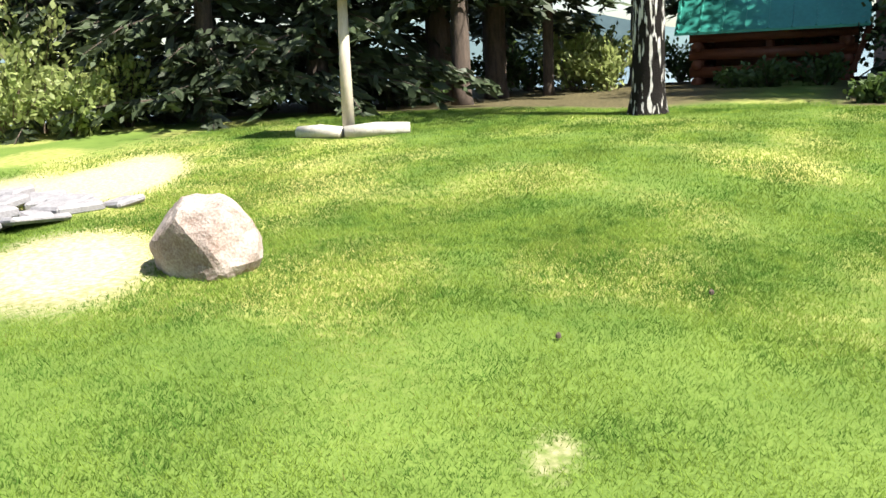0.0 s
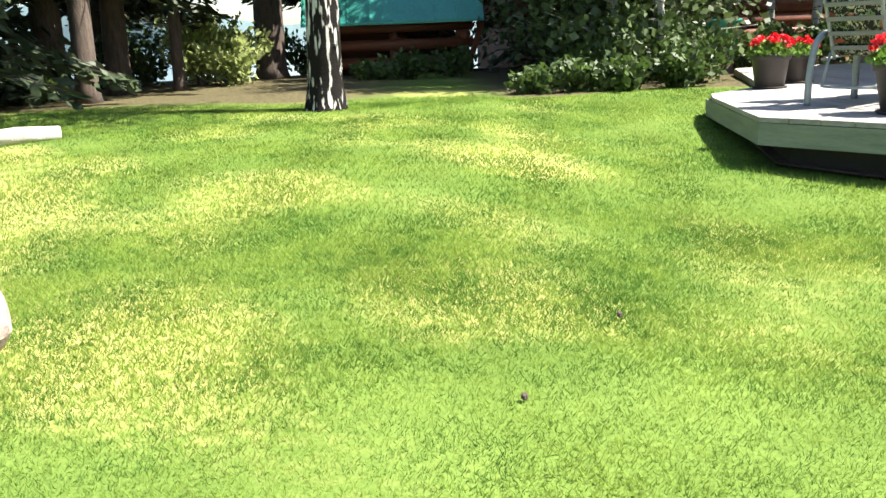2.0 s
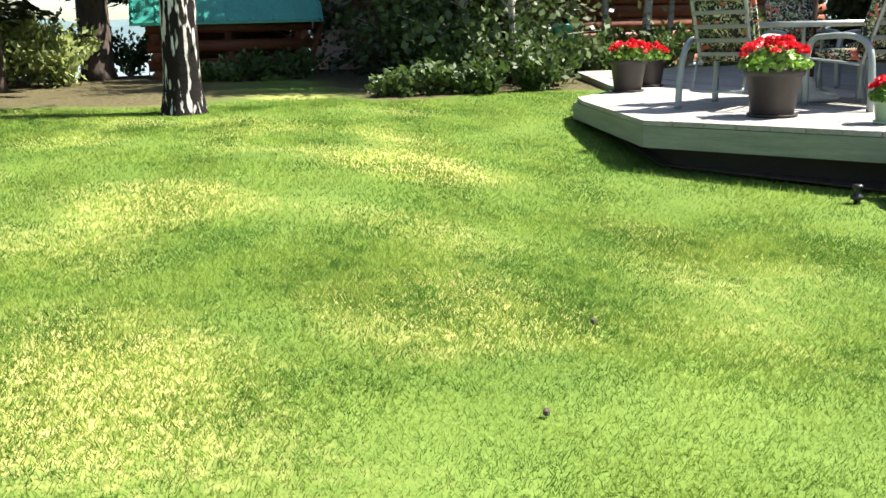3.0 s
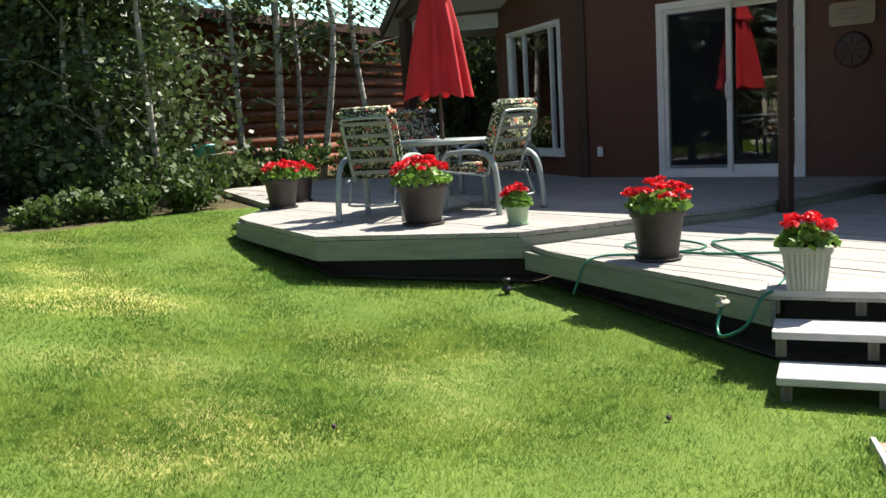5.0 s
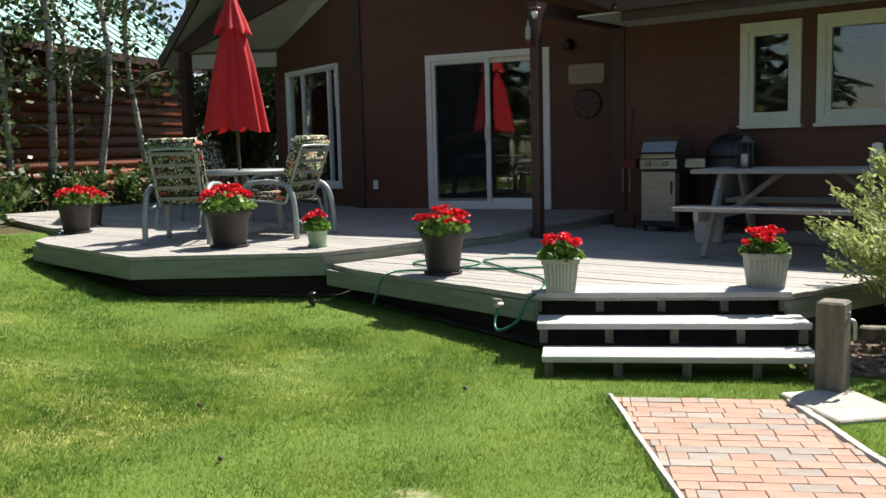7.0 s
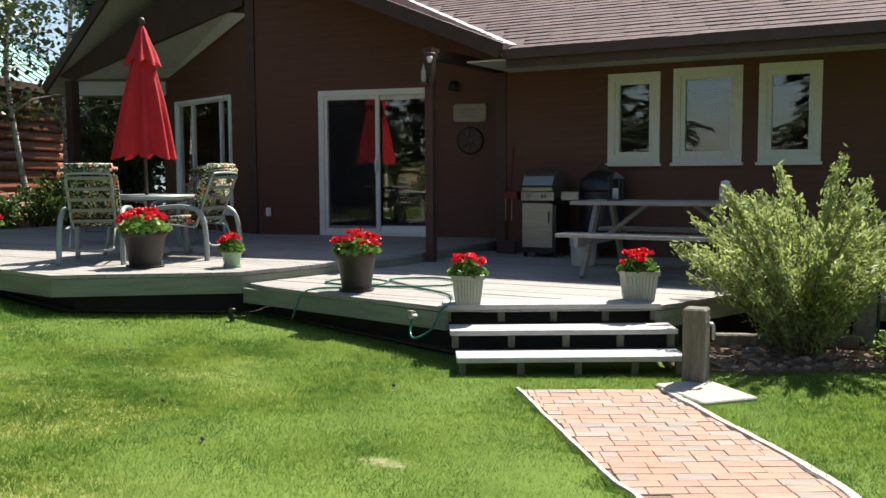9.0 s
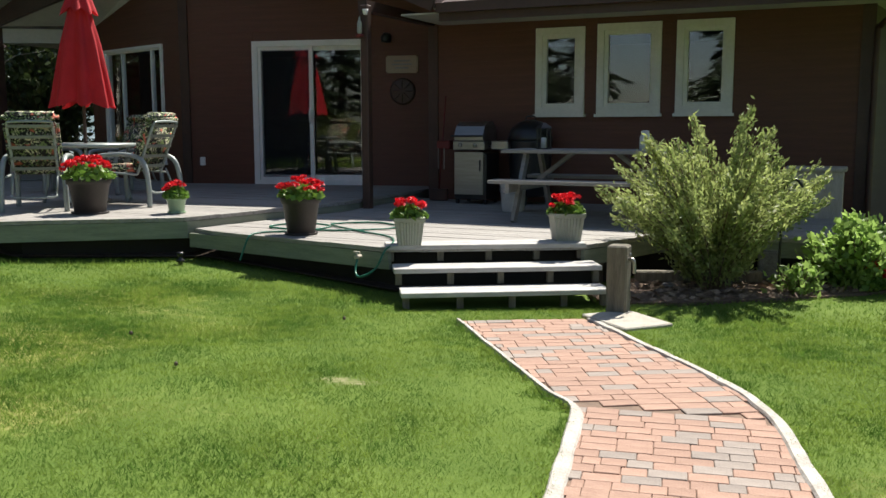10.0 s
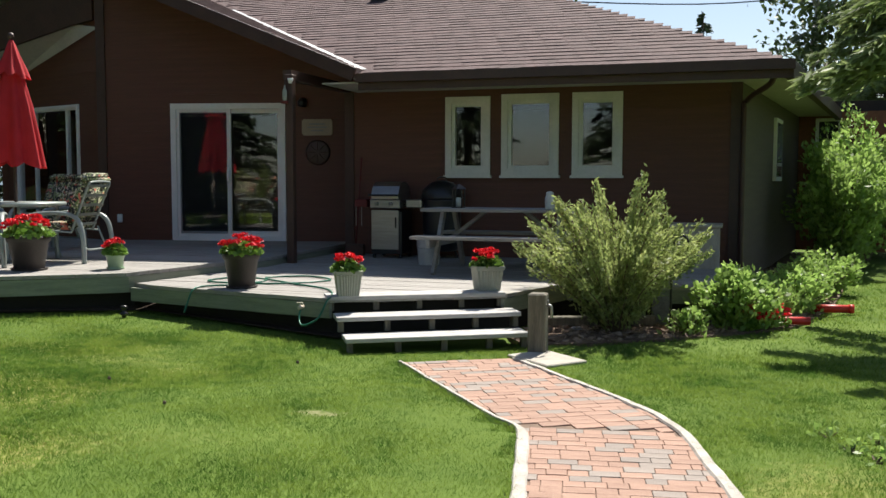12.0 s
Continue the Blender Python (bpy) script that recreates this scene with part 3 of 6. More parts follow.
def lap_siding(x0, x1, y, z0, z1, holes, pitch=0.19, top=None):
    """Lapped boards, each a little proud at its foot; top(x) gives a sloping upper limit."""
    out = []
    z = z0
    while z < z1:
        zt = min(z + pitch, z1)
        spans = [(x0, x1)]
        for h in holes:
            if h[2] < zt - 0.01 and h[3] > z + 0.01:
                nxt = []
                for a, b in spans:
                    if h[0] > a:
                        nxt.append((a, min(b, h[0])))
                    if h[1] < b:
                        nxt.append((max(a, h[1]), b))
                spans = nxt
        for a, b in spans:
            if top is not None:
                xs = np.linspace(a, b, 80)
                ok = [x for x in xs if top(x) > z + 0.05]
                if len(ok) < 2:
                    continue
                a, b = min(ok), max(ok)
            if b - a > 0.02:
                out.append((a, b, z, zt))
        z += pitch
    meshes = {}
    for a, b, lo, hi in out:
        key = (round(b - a, 3), round(hi - lo, 3))
        if key not in meshes:
            bm = bmesh.new()
            w = b - a
            vs = [bm.verts.new(p) for p in ((0, -0.012, 0), (w, -0.012, 0), (w, -0.006, hi - lo), (0, -0.006, hi - lo), (0, 0, 0), (w, 0, 0), (w, 0, hi - lo), (0, 0, hi - lo))]
            for f in ((0, 1, 2, 3), (4, 7, 6, 5), (0, 4, 5, 1), (3, 2, 6, 7), (0, 3, 7, 4), (1, 5, 6, 2)):
                bm.faces.new([vs[i] for i in f])
            me = bpy.data.meshes.new("siding_board")
            bm.to_mesh(me)
            bm.free()
            me.materials.append(M_siding)
            meshes[key] = me
        ob = new("siding_board", meshes[key])
        ob.parent = house
        ob.location = (a + 4, y - 10, lo)


def window(x0, x1, z0, z1, y, frame_mat, trim=0.085, muntins=(), label="white-framed window", s=0.05):
    """A window set into the wall: outer trim, sash, pane and sill."""
    bm = bmesh.new()
    for a, b in (((x0, z0), (x0 + trim, z1)), ((x1 - trim, z0), (x1, z1)), ((x0 + trim, z1 - trim), (x1 - trim, z1)), ((x0 + trim, z0), (x1 - trim, z0 + trim))):
        box(bm, (a[0], y - 0.045, a[1]), (b[0], y + 0.10, b[1]))
    w = hpart("window", bm, frame_mat, house, label)
    bm = bmesh.new()
    i0, i1, j0, j1 = x0 + trim, x1 - trim, z0 + trim, z1 - trim
    for a, b in (((i0, j0), (i0 + s, j1)), ((i1 - s, j0), (i1, j1)), ((i0 + s, j1 - s), (i1 - s, j1)), ((i0 + s, j0), (i1 - s, j0 + s))):
        box(bm, (a[0], y - 0.012, a[1]), (b[0], y + 0.06, b[1]))
    for mx in muntins:
        box(bm, (mx - s * 0.6, y - 0.012, j0 + s), (mx + s * 0.6, y + 0.06, j1 - s))
    hpart("sash", bm, frame_mat, w)
    edges = [i0 + s, *muntins, i1 - s]
    for a, b in zip(edges, edges[1:]):
        bm = bmesh.new()
        box(bm, (a, y + 0.02, j0 + s), (b, y + 0.026, j1 - s))
        p = hpart("pane", bm, M_glass, w)
        p.visible_shadow = False
    bm = bmesh.new()
    box(bm, (x0 - 0.02, y - 0.075, z0 - 0.035), (x1 + 0.02, y + 0.02, z0))
    hpart("sill", bm, frame_mat, w)
    return w


# roof: the main slope faces the lawn, the cross gable runs out over the door
PITCH, Y_EAVE, Z_EAVE = 0.42, 7.1, 2.82
APEX = (-9.30, 7.92, 5.40)
G_R, G_L = (-2.98, 6.95, 2.88), (-12.63, 8.40, 3.02)


def gable_top(x):
    """Underside of the gable roof in the wall's plane."""
    if x > APEX[0]:
        return APEX[2] - 0.14 - (x - APEX[0]) * (APEX[2] - G_R[2]) / (G_R[0] - APEX[0])
    return APEX[2] - 0.14 - (APEX[0] - x) * (APEX[2] - G_L[2]) / (APEX[0] - G_L[0])


WINS = [(-2.17, -1.53, 1.52, 2.60), (-1.37, -0.58, 1.52, 2.62), (-0.40, 0.265, 1.52, 2.62)]
DOOR = (-7.06, -5.23, 0.50, 2.64)
LWIN = (-10.80, -8.82, 0.80, 2.67)
CORNER = (-7.87, 8.366)
# the door's wall and the porch window's wall meet at a blunt corner
DOOR_TURN, LEFT_TURN = 12, -20
AT_DOOR = pose(-6.772, 8.60, 0, 0, 0, DOOR_TURN) @ Matrix.Translation((7.06, -Y_DOOR, 0))
AT_LEFT = pose(*CORNER, 0, 0, 0, LEFT_TURN) @ Matrix.Translation((8.183, -Y_LEFT, 0))


def swing(before, at):
    """Turns the parts of the house built since 'before' onto their own wall line."""
    for ob in house.children:
        if ob not in before:
            ob.matrix_basis = HOUSE_AT @ at @ HOUSE_AT.inverted() @ ob.matrix_basis


def top_of(at):
    return lambda x: gable_top((at @ Vector((x, Y_DOOR, 0))).x)


def gable_fill(x0, x1, y, at, z0=2.86):
    """The wall above the eaves line, up to the sloping underside of the roof."""
    xs = sorted({x0, x1, *[x for x in np.linspace(x0, x1, 9).tolist()]})
    top = top_of(at)
    bm = bmesh.new()
    for p, q in zip(xs, xs[1:]):
        vs = [bm.verts.new(v) for v in ((p, y + 0.002, z0), (q, y + 0.002, z0), (q, y + 0.002, top(q)), (p, y + 0.002, top(p)))]
        vs2 = [bm.verts.new(v.co + Vector((0, 0.15, 0))) for v in vs]
        bm.faces.new(vs)
        bm.faces.new(vs2[::-1])
        for i in range(4):
            bm.faces.new((vs[i], vs2[i], vs2[(i + 1) % 4], vs[(i + 1) % 4]))
    bmesh.ops.remove_doubles(bm, verts=bm.verts[:], dist=0.0005)
    return bm


hpart("wall", wall_with_holes(X_COR, X_R, Y_WIN, 0.1, Z_SOF + 0.1, WINS), M_siding)
lap_siding(X_COR, X_R, Y_WIN, 0.12, Z_SOF + 0.02, WINS)
before = set(house.children)
hpart("wall", wall_with_holes(-8.183, -3.75, Y_DOOR, 0.1, 2.86, [DOOR]), M_siding)
lap_siding(-8.183, -3.75, Y_DOOR, 0.12, 4.9, [DOOR], top=top_of(AT_DOOR))
hpart("wall", gable_fill(-8.183, -3.75, Y_DOOR, AT_DOOR), M_siding, house, "gable wall above the sliding door")
bm = bmesh.new()
box(bm, (-8.25, Y_DOOR - 0.045, 0.3), (-8.11, Y_DOOR + 0.02, top_of(AT_DOOR)(-8.18)))
hpart("corner_board", bm, M_trim)
swing(before, AT_DOOR)
before = set(house.children)
hpart("wall", wall_with_holes(-11.15, -8.183, Y_LEFT, 0.1, 2.86, [LWIN]), M_siding)
lap_siding(-11.15, -8.20, Y_LEFT, 0.12, 4.9, [LWIN], top=top_of(AT_LEFT))
hpart("wall", gable_fill(-11.15, -8.20, Y_LEFT, AT_LEFT), M_siding, house, "gable wall under the porch roof")
swing(before, AT_LEFT)
for x0, y0, x1, y1 in ((X_COR, Y_WIN + 0.16, X_COR + 0.16, 9.45), (-10.82, 9.42, -10.66, 15.5)):
    bm = bmesh.new()
    box(bm, (x0, y0, 0.1), (x1, y1, 2.86))
    hpart("wall", bm, M_siding)
# side wall, turned a little, with a further wing
SIDE = Matrix.Translation((X_R, Y_WIN, 0)) @ Matrix.Rotation(radians(-9), 4, "Z")
bm = bmesh.new()
box(bm, (-0.16, 0.002, 0.1), (0, 7.2, Z_SOF + 0.08), SIDE)
hpart("wall", bm, M_sidegrey, house, "grey-green side wall")
bm = bmesh.new()
box(bm, (0.002, 7.2, 0.1), (2.6, 7.36, Z_SOF + 0.08), SIDE)
hpart("wall", bm, M_log, house, "red-brown far wing")
bm = bmesh.new()
for a, b in (((0.31, 1.74), (0.37, 2.66)), ((0.72, 1.74), (0.78, 2.66)), ((0.37, 2.60), (0.72, 2.66)), ((0.37, 1.74), (0.72, 1.80))):
    box(bm, (a[0], 7.15, a[1]), (b[0], 7.198, b[1]), SIDE)
wing_win = hpart("window", bm, M_white, house, "small white-framed side window")
bm = bmesh.new()
box(bm, (0.371, 7.18, 1.801), (0.719, 7.197, 2.599), SIDE)
hpart("pane", bm, M_black, wing_win, "dark reflecting pane")
# rear wall coloured near-black, so the rooms read as unlit
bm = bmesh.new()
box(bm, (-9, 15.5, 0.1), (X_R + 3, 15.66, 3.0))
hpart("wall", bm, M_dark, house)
bm = bmesh.new()
box(bm, (-10.6, 9.65, 0.40), (1.7, 15.4, 0.46))
box(bm, (-3.4, 8.5, 0.40), (1.7, 9.64, 0.46))
prism(bm, [(-7.75, 8.62), (-3.75, 9.46), (-3.75, 9.64), (-10.3, 9.64)], 0.40, 0.458)
hpart("interior_floor", bm, M_curtain)
# partition and ceilings: the rooms' darkness is put into their colour
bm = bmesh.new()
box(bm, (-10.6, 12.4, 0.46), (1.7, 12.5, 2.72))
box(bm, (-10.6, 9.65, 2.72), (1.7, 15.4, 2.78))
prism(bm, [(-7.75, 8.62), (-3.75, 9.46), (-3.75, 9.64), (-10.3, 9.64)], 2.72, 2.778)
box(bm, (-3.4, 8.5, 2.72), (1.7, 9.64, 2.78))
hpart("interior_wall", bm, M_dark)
# corner boards and drainpipe
for x, y, h in ((X_COR - 0.02, Y_WIN - 0.03, 2.7), (X_R - 0.06, Y_WIN - 0.03, 2.7)):
    bm = bmesh.new()
    box(bm, (x - 0.07, y, 0.3), (x + 0.07, y + 0.05, h))
    hpart("corner_board", bm, M_trim)
bm = bmesh.new()
tube(bm, arc([(X_R + 0.36, 7.25, 2.72), (X_R + 0.30, 7.45, 2.58), (X_R + 0.06, Y_WIN - 0.06, 2.46), (X_R + 0.03, Y_WIN - 0.07, 2.2), (X_R + 0.03, Y_WIN - 0.07, 0.15)], 5), 0.035, 8)
hpart("downpipe", bm, M_trim, house, "dark brown downpipe", True)

for w in WINS:
    window(*w, Y_WIN, M_cream, label="cream-trimmed casement window")
before = set(house.children)
window(*LWIN, Y_LEFT, M_white, trim=0.05, muntins=(-10.20, -9.21), label="white three-part window", s=0.03)
swing(before, AT_LEFT)
bm = bmesh.new()
box(bm, (0.0, 3.3, 1.45), (0.05, 4.1, 2.45), SIDE)
sw = hpart("window", bm, M_white, house, "small white side window")
bm = bmesh.new()
box(bm, (0.052, 3.36, 1.52), (0.056, 4.04, 2.38), SIDE)
hpart("pane", bm, M_glass, sw)

# sliding door
before = set(house.children)
x0, x1, z0, z1 = DOOR
bm = bmesh.new()
t = 0.085
for a, b in (((x0, z0), (x0 + t, z1)), ((x1 - t, z0), (x1, z1)), ((x0 + t, z1 - t), (x1 - t, z1)), ((x0 + t, z0), (x1 - t, z0 + 0.06))):
    box(bm, (a[0], Y_DOOR - 0.05, a[1]), (b[0], Y_DOOR + 0.12, b[1]))
door = hpart("door", bm, M_white, house, "white-framed sliding glass door, closed")
xm = (x0 + x1) / 2
for k, (a, b, yy) in enumerate(((x0 + t, xm + 0.04, Y_DOOR - 0.02), (xm - 0.04, x1 - t, Y_DOOR + 0.035))):
    bm = bmesh.new()
    s = 0.062
    lo, hi = z0 + 0.06, z1 - t
    for p, q in (((a, lo), (a + s, hi)), ((b - s, lo), (b, hi)), ((a + s, hi - s), (b - s, hi)), ((a + s, lo), (b - s, lo + s * 1.4))):
        box(bm, (p[0], yy, p[1]), (q[0], yy + 0.04, q[1]))
    sash = hpart("door_sash", bm, M_white, door)
    bm = bmesh.new()
    box(bm, (a + s, yy + 0.016, lo + s * 1.4), (b - s, yy + 0.022, hi - s))
    pane = hpart("pane", bm, M_glass, door)
    pane.visible_shadow = False
bm = bmesh.new()
tube(bm, arc([(xm + 0.0, Y_DOOR - 0.03, 1.42), (xm, Y_DOOR - 0.075, 1.46), (xm, Y_DOOR - 0.075, 1.60), (xm, Y_DOOR - 0.03, 1.64)], 4), 0.014, 6)
hpart("door_handle", bm, M_white, door, "white pull handle")
bm = bmesh.new()
box(bm, (x0 + t + 0.05, Y_DOOR - 0.034, z0 + 0.11), (xm - 0.02, Y_DOOR - 0.031, z1 - t - 0.05))
hpart("insect_screen", bm, M_screen, door, "fine dark insect screen")
swing(before, AT_DOOR)


def slab(bm, pts, thick=0.10):
    """A roof plane with thickness, below the given corners."""
    top = [bm.verts.new(p) for p in pts]
    lo = [bm.verts.new(Vector(p) - Vector((0, 0, thick))) for p in pts]
    bm.faces.new(top)
    bm.faces.new(lo[::-1])
    n = len(pts)
    for i in range(n):
        bm.faces.new((top[i], lo[i], lo[(i + 1) % n], top[(i + 1) % n]))


Y_RIDGE = Y_EAVE + 5.6
Z_RIDGE = Z_EAVE + 5.6 * PITCH
X_EV = 2.2
X_HIP = X_EV - 5.0


def main_z(y):
    return Z_EAVE + (y - Y_EAVE) * PITCH


def gable_z(x):
    return G_R[2] + (G_R[0] - x) * (APEX[2] - G_R[2]) / (G_R[0] - APEX[0])


# where the gable's slope meets the main slope
v0 = (G_R[0], Y_EAVE + (gable_z(G_R[0]) - Z_EAVE) / PITCH)
xv = -8.2
v1 = (xv, Y_EAVE + (gable_z(xv) - Z_EAVE) / PITCH)
bm = bmesh.new()
slab(bm, [(v0[0], Y_EAVE, Z_EAVE), (X_EV, Y_EAVE, Z_EAVE), (X_HIP, Y_RIDGE, Z_RIDGE), (-9.0, Y_RIDGE, Z_RIDGE), (-6.9, v0[1] + (v1[1] - v0[1]) * (-6.9 - v0[0]) / (v1[0] - v0[0]), gable_z(-6.9)), (v0[0], v0[1], gable_z(v0[0]))])
roof = hpart("roof", bm, M_shingle, house, "brown asphalt shingle roof")
bm = bmesh.new()
slab(bm, [(X_EV, Y_EAVE, Z_EAVE), (3.6, 15.6, Z_EAVE), (X_HIP, Y_RIDGE, Z_RIDGE)])
hpart("roof", bm, M_shingle, house, "hip end of the shingle roof")
bm = bmesh.new()
slab(bm, [(X_HIP, Y_RIDGE, Z_RIDGE), (3.6, 15.6, Z_EAVE), (3.6, 18, Z_EAVE), (-13, 18, Z_EAVE), (-13, Y_RIDGE, Z_RIDGE)])
hpart("roof", bm, M_shingle, house)
bm = bmesh.new()
slab(bm, [G_R, (v0[0], v0[1], gable_z(v0[0])), (APEX[0], v0[1] + (v1[1] - v0[1]) * (APEX[0] - v0[0]) / (v1[0] - v0[0]), APEX[2]), APEX])
hpart("roof", bm, M_shingle, house, "gable slope of the shingle roof")
bm = bmesh.new()
slab(bm, [APEX, (APEX[0], 18, APEX[2]), (G_L[0], 18, G_L[2]), G_L], 0.06)
hpart("roof", bm, M_shingle, house)
# pale boarding under the gable, fascia boards, beam and posts of the porch
bm = bmesh.new()
for a, b in ((G_R, APEX), (G_L, APEX)):
    vs = [bm.verts.new(Vector(p)) for p in ((a[0], a[1] + 0.04, a[2] - 0.13), (b[0], b[1] + 0.04, b[2] - 0.13), (b[0], 12.0, b[2] - 0.13), (a[0], 12.0, a[2] - 0.13))]
    lo = [bm.verts.new(v.co - Vector((0, 0, 0.02))) for v in vs]
    bm.faces.new(vs)
    bm.faces.new(lo[::-1])
    for i in range(4):
        bm.faces.new((vs[i], lo[i], lo[(i + 1) % 4], vs[(i + 1) % 4]))
hpart("soffit", bm, M_soffit, house, "pale boarded underside of the gable roof")
for a, b in ((G_R, APEX), (G_L, APEX)):
    bm = bmesh.new()
    beam(bm, Vector(a) + Vector((0, -0.02, -0.085)), Vector(b) + Vector((0, -0.02, -0.085)), 0.04, 0.17)
    hpart("fascia", bm, M_trim)
bm = bmesh.new()
box(bm, (v0[0], Y_EAVE - 0.03, Z_EAVE - 0.21), (X_EV + 0.03, Y_EAVE, Z_EAVE - 0.02))
hpart("fascia", bm, M_trim)
bm = bmesh.new()
box(bm, (v0[0], Y_EAVE - 0.13, Z_EAVE - 0.12), (X_EV + 0.1, Y_EAVE - 0.031, Z_EAVE - 0.01))
hpart("gutter", bm, M_trim, house, "dark brown gutter")
bm = bmesh.new()
beam(bm, (X_EV + 0.04, Y_EAVE, Z_EAVE - 0.1), (3.64, 15.6, Z_EAVE - 0.1), 0.1, 0.2)
hpart("gutter", bm, M_trim, house, "dark brown gutter")
bm = bmesh.new()
prism(bm, [(-3.5, Y_EAVE), (X_EV, Y_EAVE), (3.5, 15.3), (1.9, 15.3), (X_R - 0.1, Y_WIN + 0.1), (-3.5, Y_WIN + 0.1)], Z_SOF, Z_SOF + 0.02)
hpart("soffit", bm, M_soffit, house, "pale soffit under the eaves")
bm = bmesh.new()
panel = [(-11.90, 3.06), (-8.41, 3.90), (-8.02, 3.96), (-8.02, 4.98), (-8.25, 4.97), (-9.82, 4.23), (-12.20, 3.14)]
fr = [bm.verts.new((x, 8.36, z)) for x, z in panel]
bk = [bm.verts.new((x, 8.44, z)) for x, z in panel]
bm.faces.new(fr)
bm.faces.new(bk[::-1])
for i in range(len(panel)):
    bm.faces.new((fr[i], bk[i], bk[(i + 1) % len(panel)], fr[(i + 1) % len(panel)]))
hpart("porch_beam", bm, M_trim, house, "deep dark brown gable beam of the porch")
bm = bmesh.new()
slab(bm, [(-11.90, 8.45, 3.10), (-8.41, 8.45, 3.92), (-7.92, 8.34, 3.84), (-10.57, 9.33, 3.13)], 0.02)
hpart("porch_ceiling", bm, M_soffit, house, "pale sloping porch ceiling")
bm = bmesh.new()
beam(bm, (-11.95, 8.50, 2.93), (-10.68, 9.36, 2.93), 0.03, 0.24)
hpart("porch_board", bm, M_soffit, house, "pale board at the porch's open end")
bm = bmesh.new()
box(bm, (-12.06, 8.36, 0.45), (-11.90, 8.52, 3.06))
hpart("post", bm, M_trim, house, "dark porch post")
bm = bevelled((-3.755, 6.54, 0.36), (-3.655, 6.64, 2.78), 0.008)
hpart("post", bm, M_trim, house, "brown post at the deck's edge")
bm = bmesh.new()
beam(bm, (-3.75, 6.59, 2.78), (-3.75, 9.0, 2.78), 0.12, 0.12)
hpart("porch_beam", bm, M_trim)
bm = bmesh.new()
dv = Vector((v1[0] - v0[0], v1[1] - v0[1], gable_z(v1[0]) - gable_z(v0[0])))
beam(bm, Vector((v0[0], v0[1], gable_z(v0[0]) + 0.012)), Vector((v0[0], v0[1], gable_z(v0[0]) + 0.012)) + dv * 0.8, 0.14, 0.012)
hpart("valley_flashing", bm, M_valley)
for x, y in ((-4.3, 11.4), (-1.9, 11.7)):
    bm = bmesh.new()
    box(bm, (x - 0.16, y - 0.16, main_z(y) - 0.05), (x + 0.16, y + 0.16, main_z(y) + 0.16))
    hpart("roof_vent", bm, M_black)
# roof courses: a thin proud strip for each row of shingles
bm = bmesh.new()
k = 0
y = Y_EAVE
while y < Y_RIDGE - 0.1:
    xr = X_EV - (y - Y_EAVE) * (X_EV - X_HIP) / (Y_RIDGE - Y_EAVE)
    xl = v0[0] if y < v0[1] else v0[0] + (y - v0[1]) * (v1[0] - v0[0]) / (v1[1] - v0[1])
    x = xl + 0.05 + (k % 3) * 0.1
    while x < xr - 0.05:
        w = min(0.30, xr - x)
        dz = rng.uniform(0.004, 0.011)
        y2 = y + 0.148
        vs = [bm.verts.new(p) for p in ((x, y, main_z(y) + 0.006 + dz), (x + w - 0.006, y, main_z(y) + 0.006 + dz), (x + w - 0.006, y2, main_z(y2) + 0.004), (x, y2, main_z(y2) + 0.004),
                                        (x, y, main_z(y) + 0.001), (x + w - 0.006, y, main_z(y) + 0.001))]
        bm.faces.new(vs[:4])
        bm.faces.new((vs[4], vs[5], vs[1], vs[0]))
        x += 0.30
    y += 0.15
    k += 1
x = G_R[0] - 0.02
while x > APEX[0] + 0.1:
    vy = v0[1] + (v1[1] - v0[1]) * (x - v0[0]) / (v1[0] - v0[0])
    yy = G_R[1] + (APEX[1] - G_R[1]) * (x - G_R[0]) / (APEX[0] - G_R[0]) + 0.01 + (k % 3) * 0.1
    while yy < vy - 0.08:
        w = min(0.30, vy - 0.05 - yy)
        dz = rng.uniform(0.004, 0.011)
        x2 = x - 0.14
        vs = [bm.verts.new(p) for p in ((x, yy, gable_z(x) + 0.006 + dz), (x, yy + w - 0.006, gable_z(x) + 0.006 + dz), (x2, yy + w - 0.006, gable_z(x2) + 0.004), (x2, yy, gable_z(x2) + 0.004),
                                        (x, yy, gable_z(x) + 0.001), (x, yy + w - 0.006, gable_z(x) + 0.001))]
        bm.faces.new(vs[:4])
        bm.faces.new((vs[4], vs[5], vs[1], vs[0]))
        yy += 0.30
    x -= 0.142
    k += 1
sh = hpart("shingles", bm, M_shingle)
tagged(sh, kind="stuff")

# ---- deck and stairs ----
deck = thing("deck", "weathered grey two-level wooden deck", "deck", kind="")


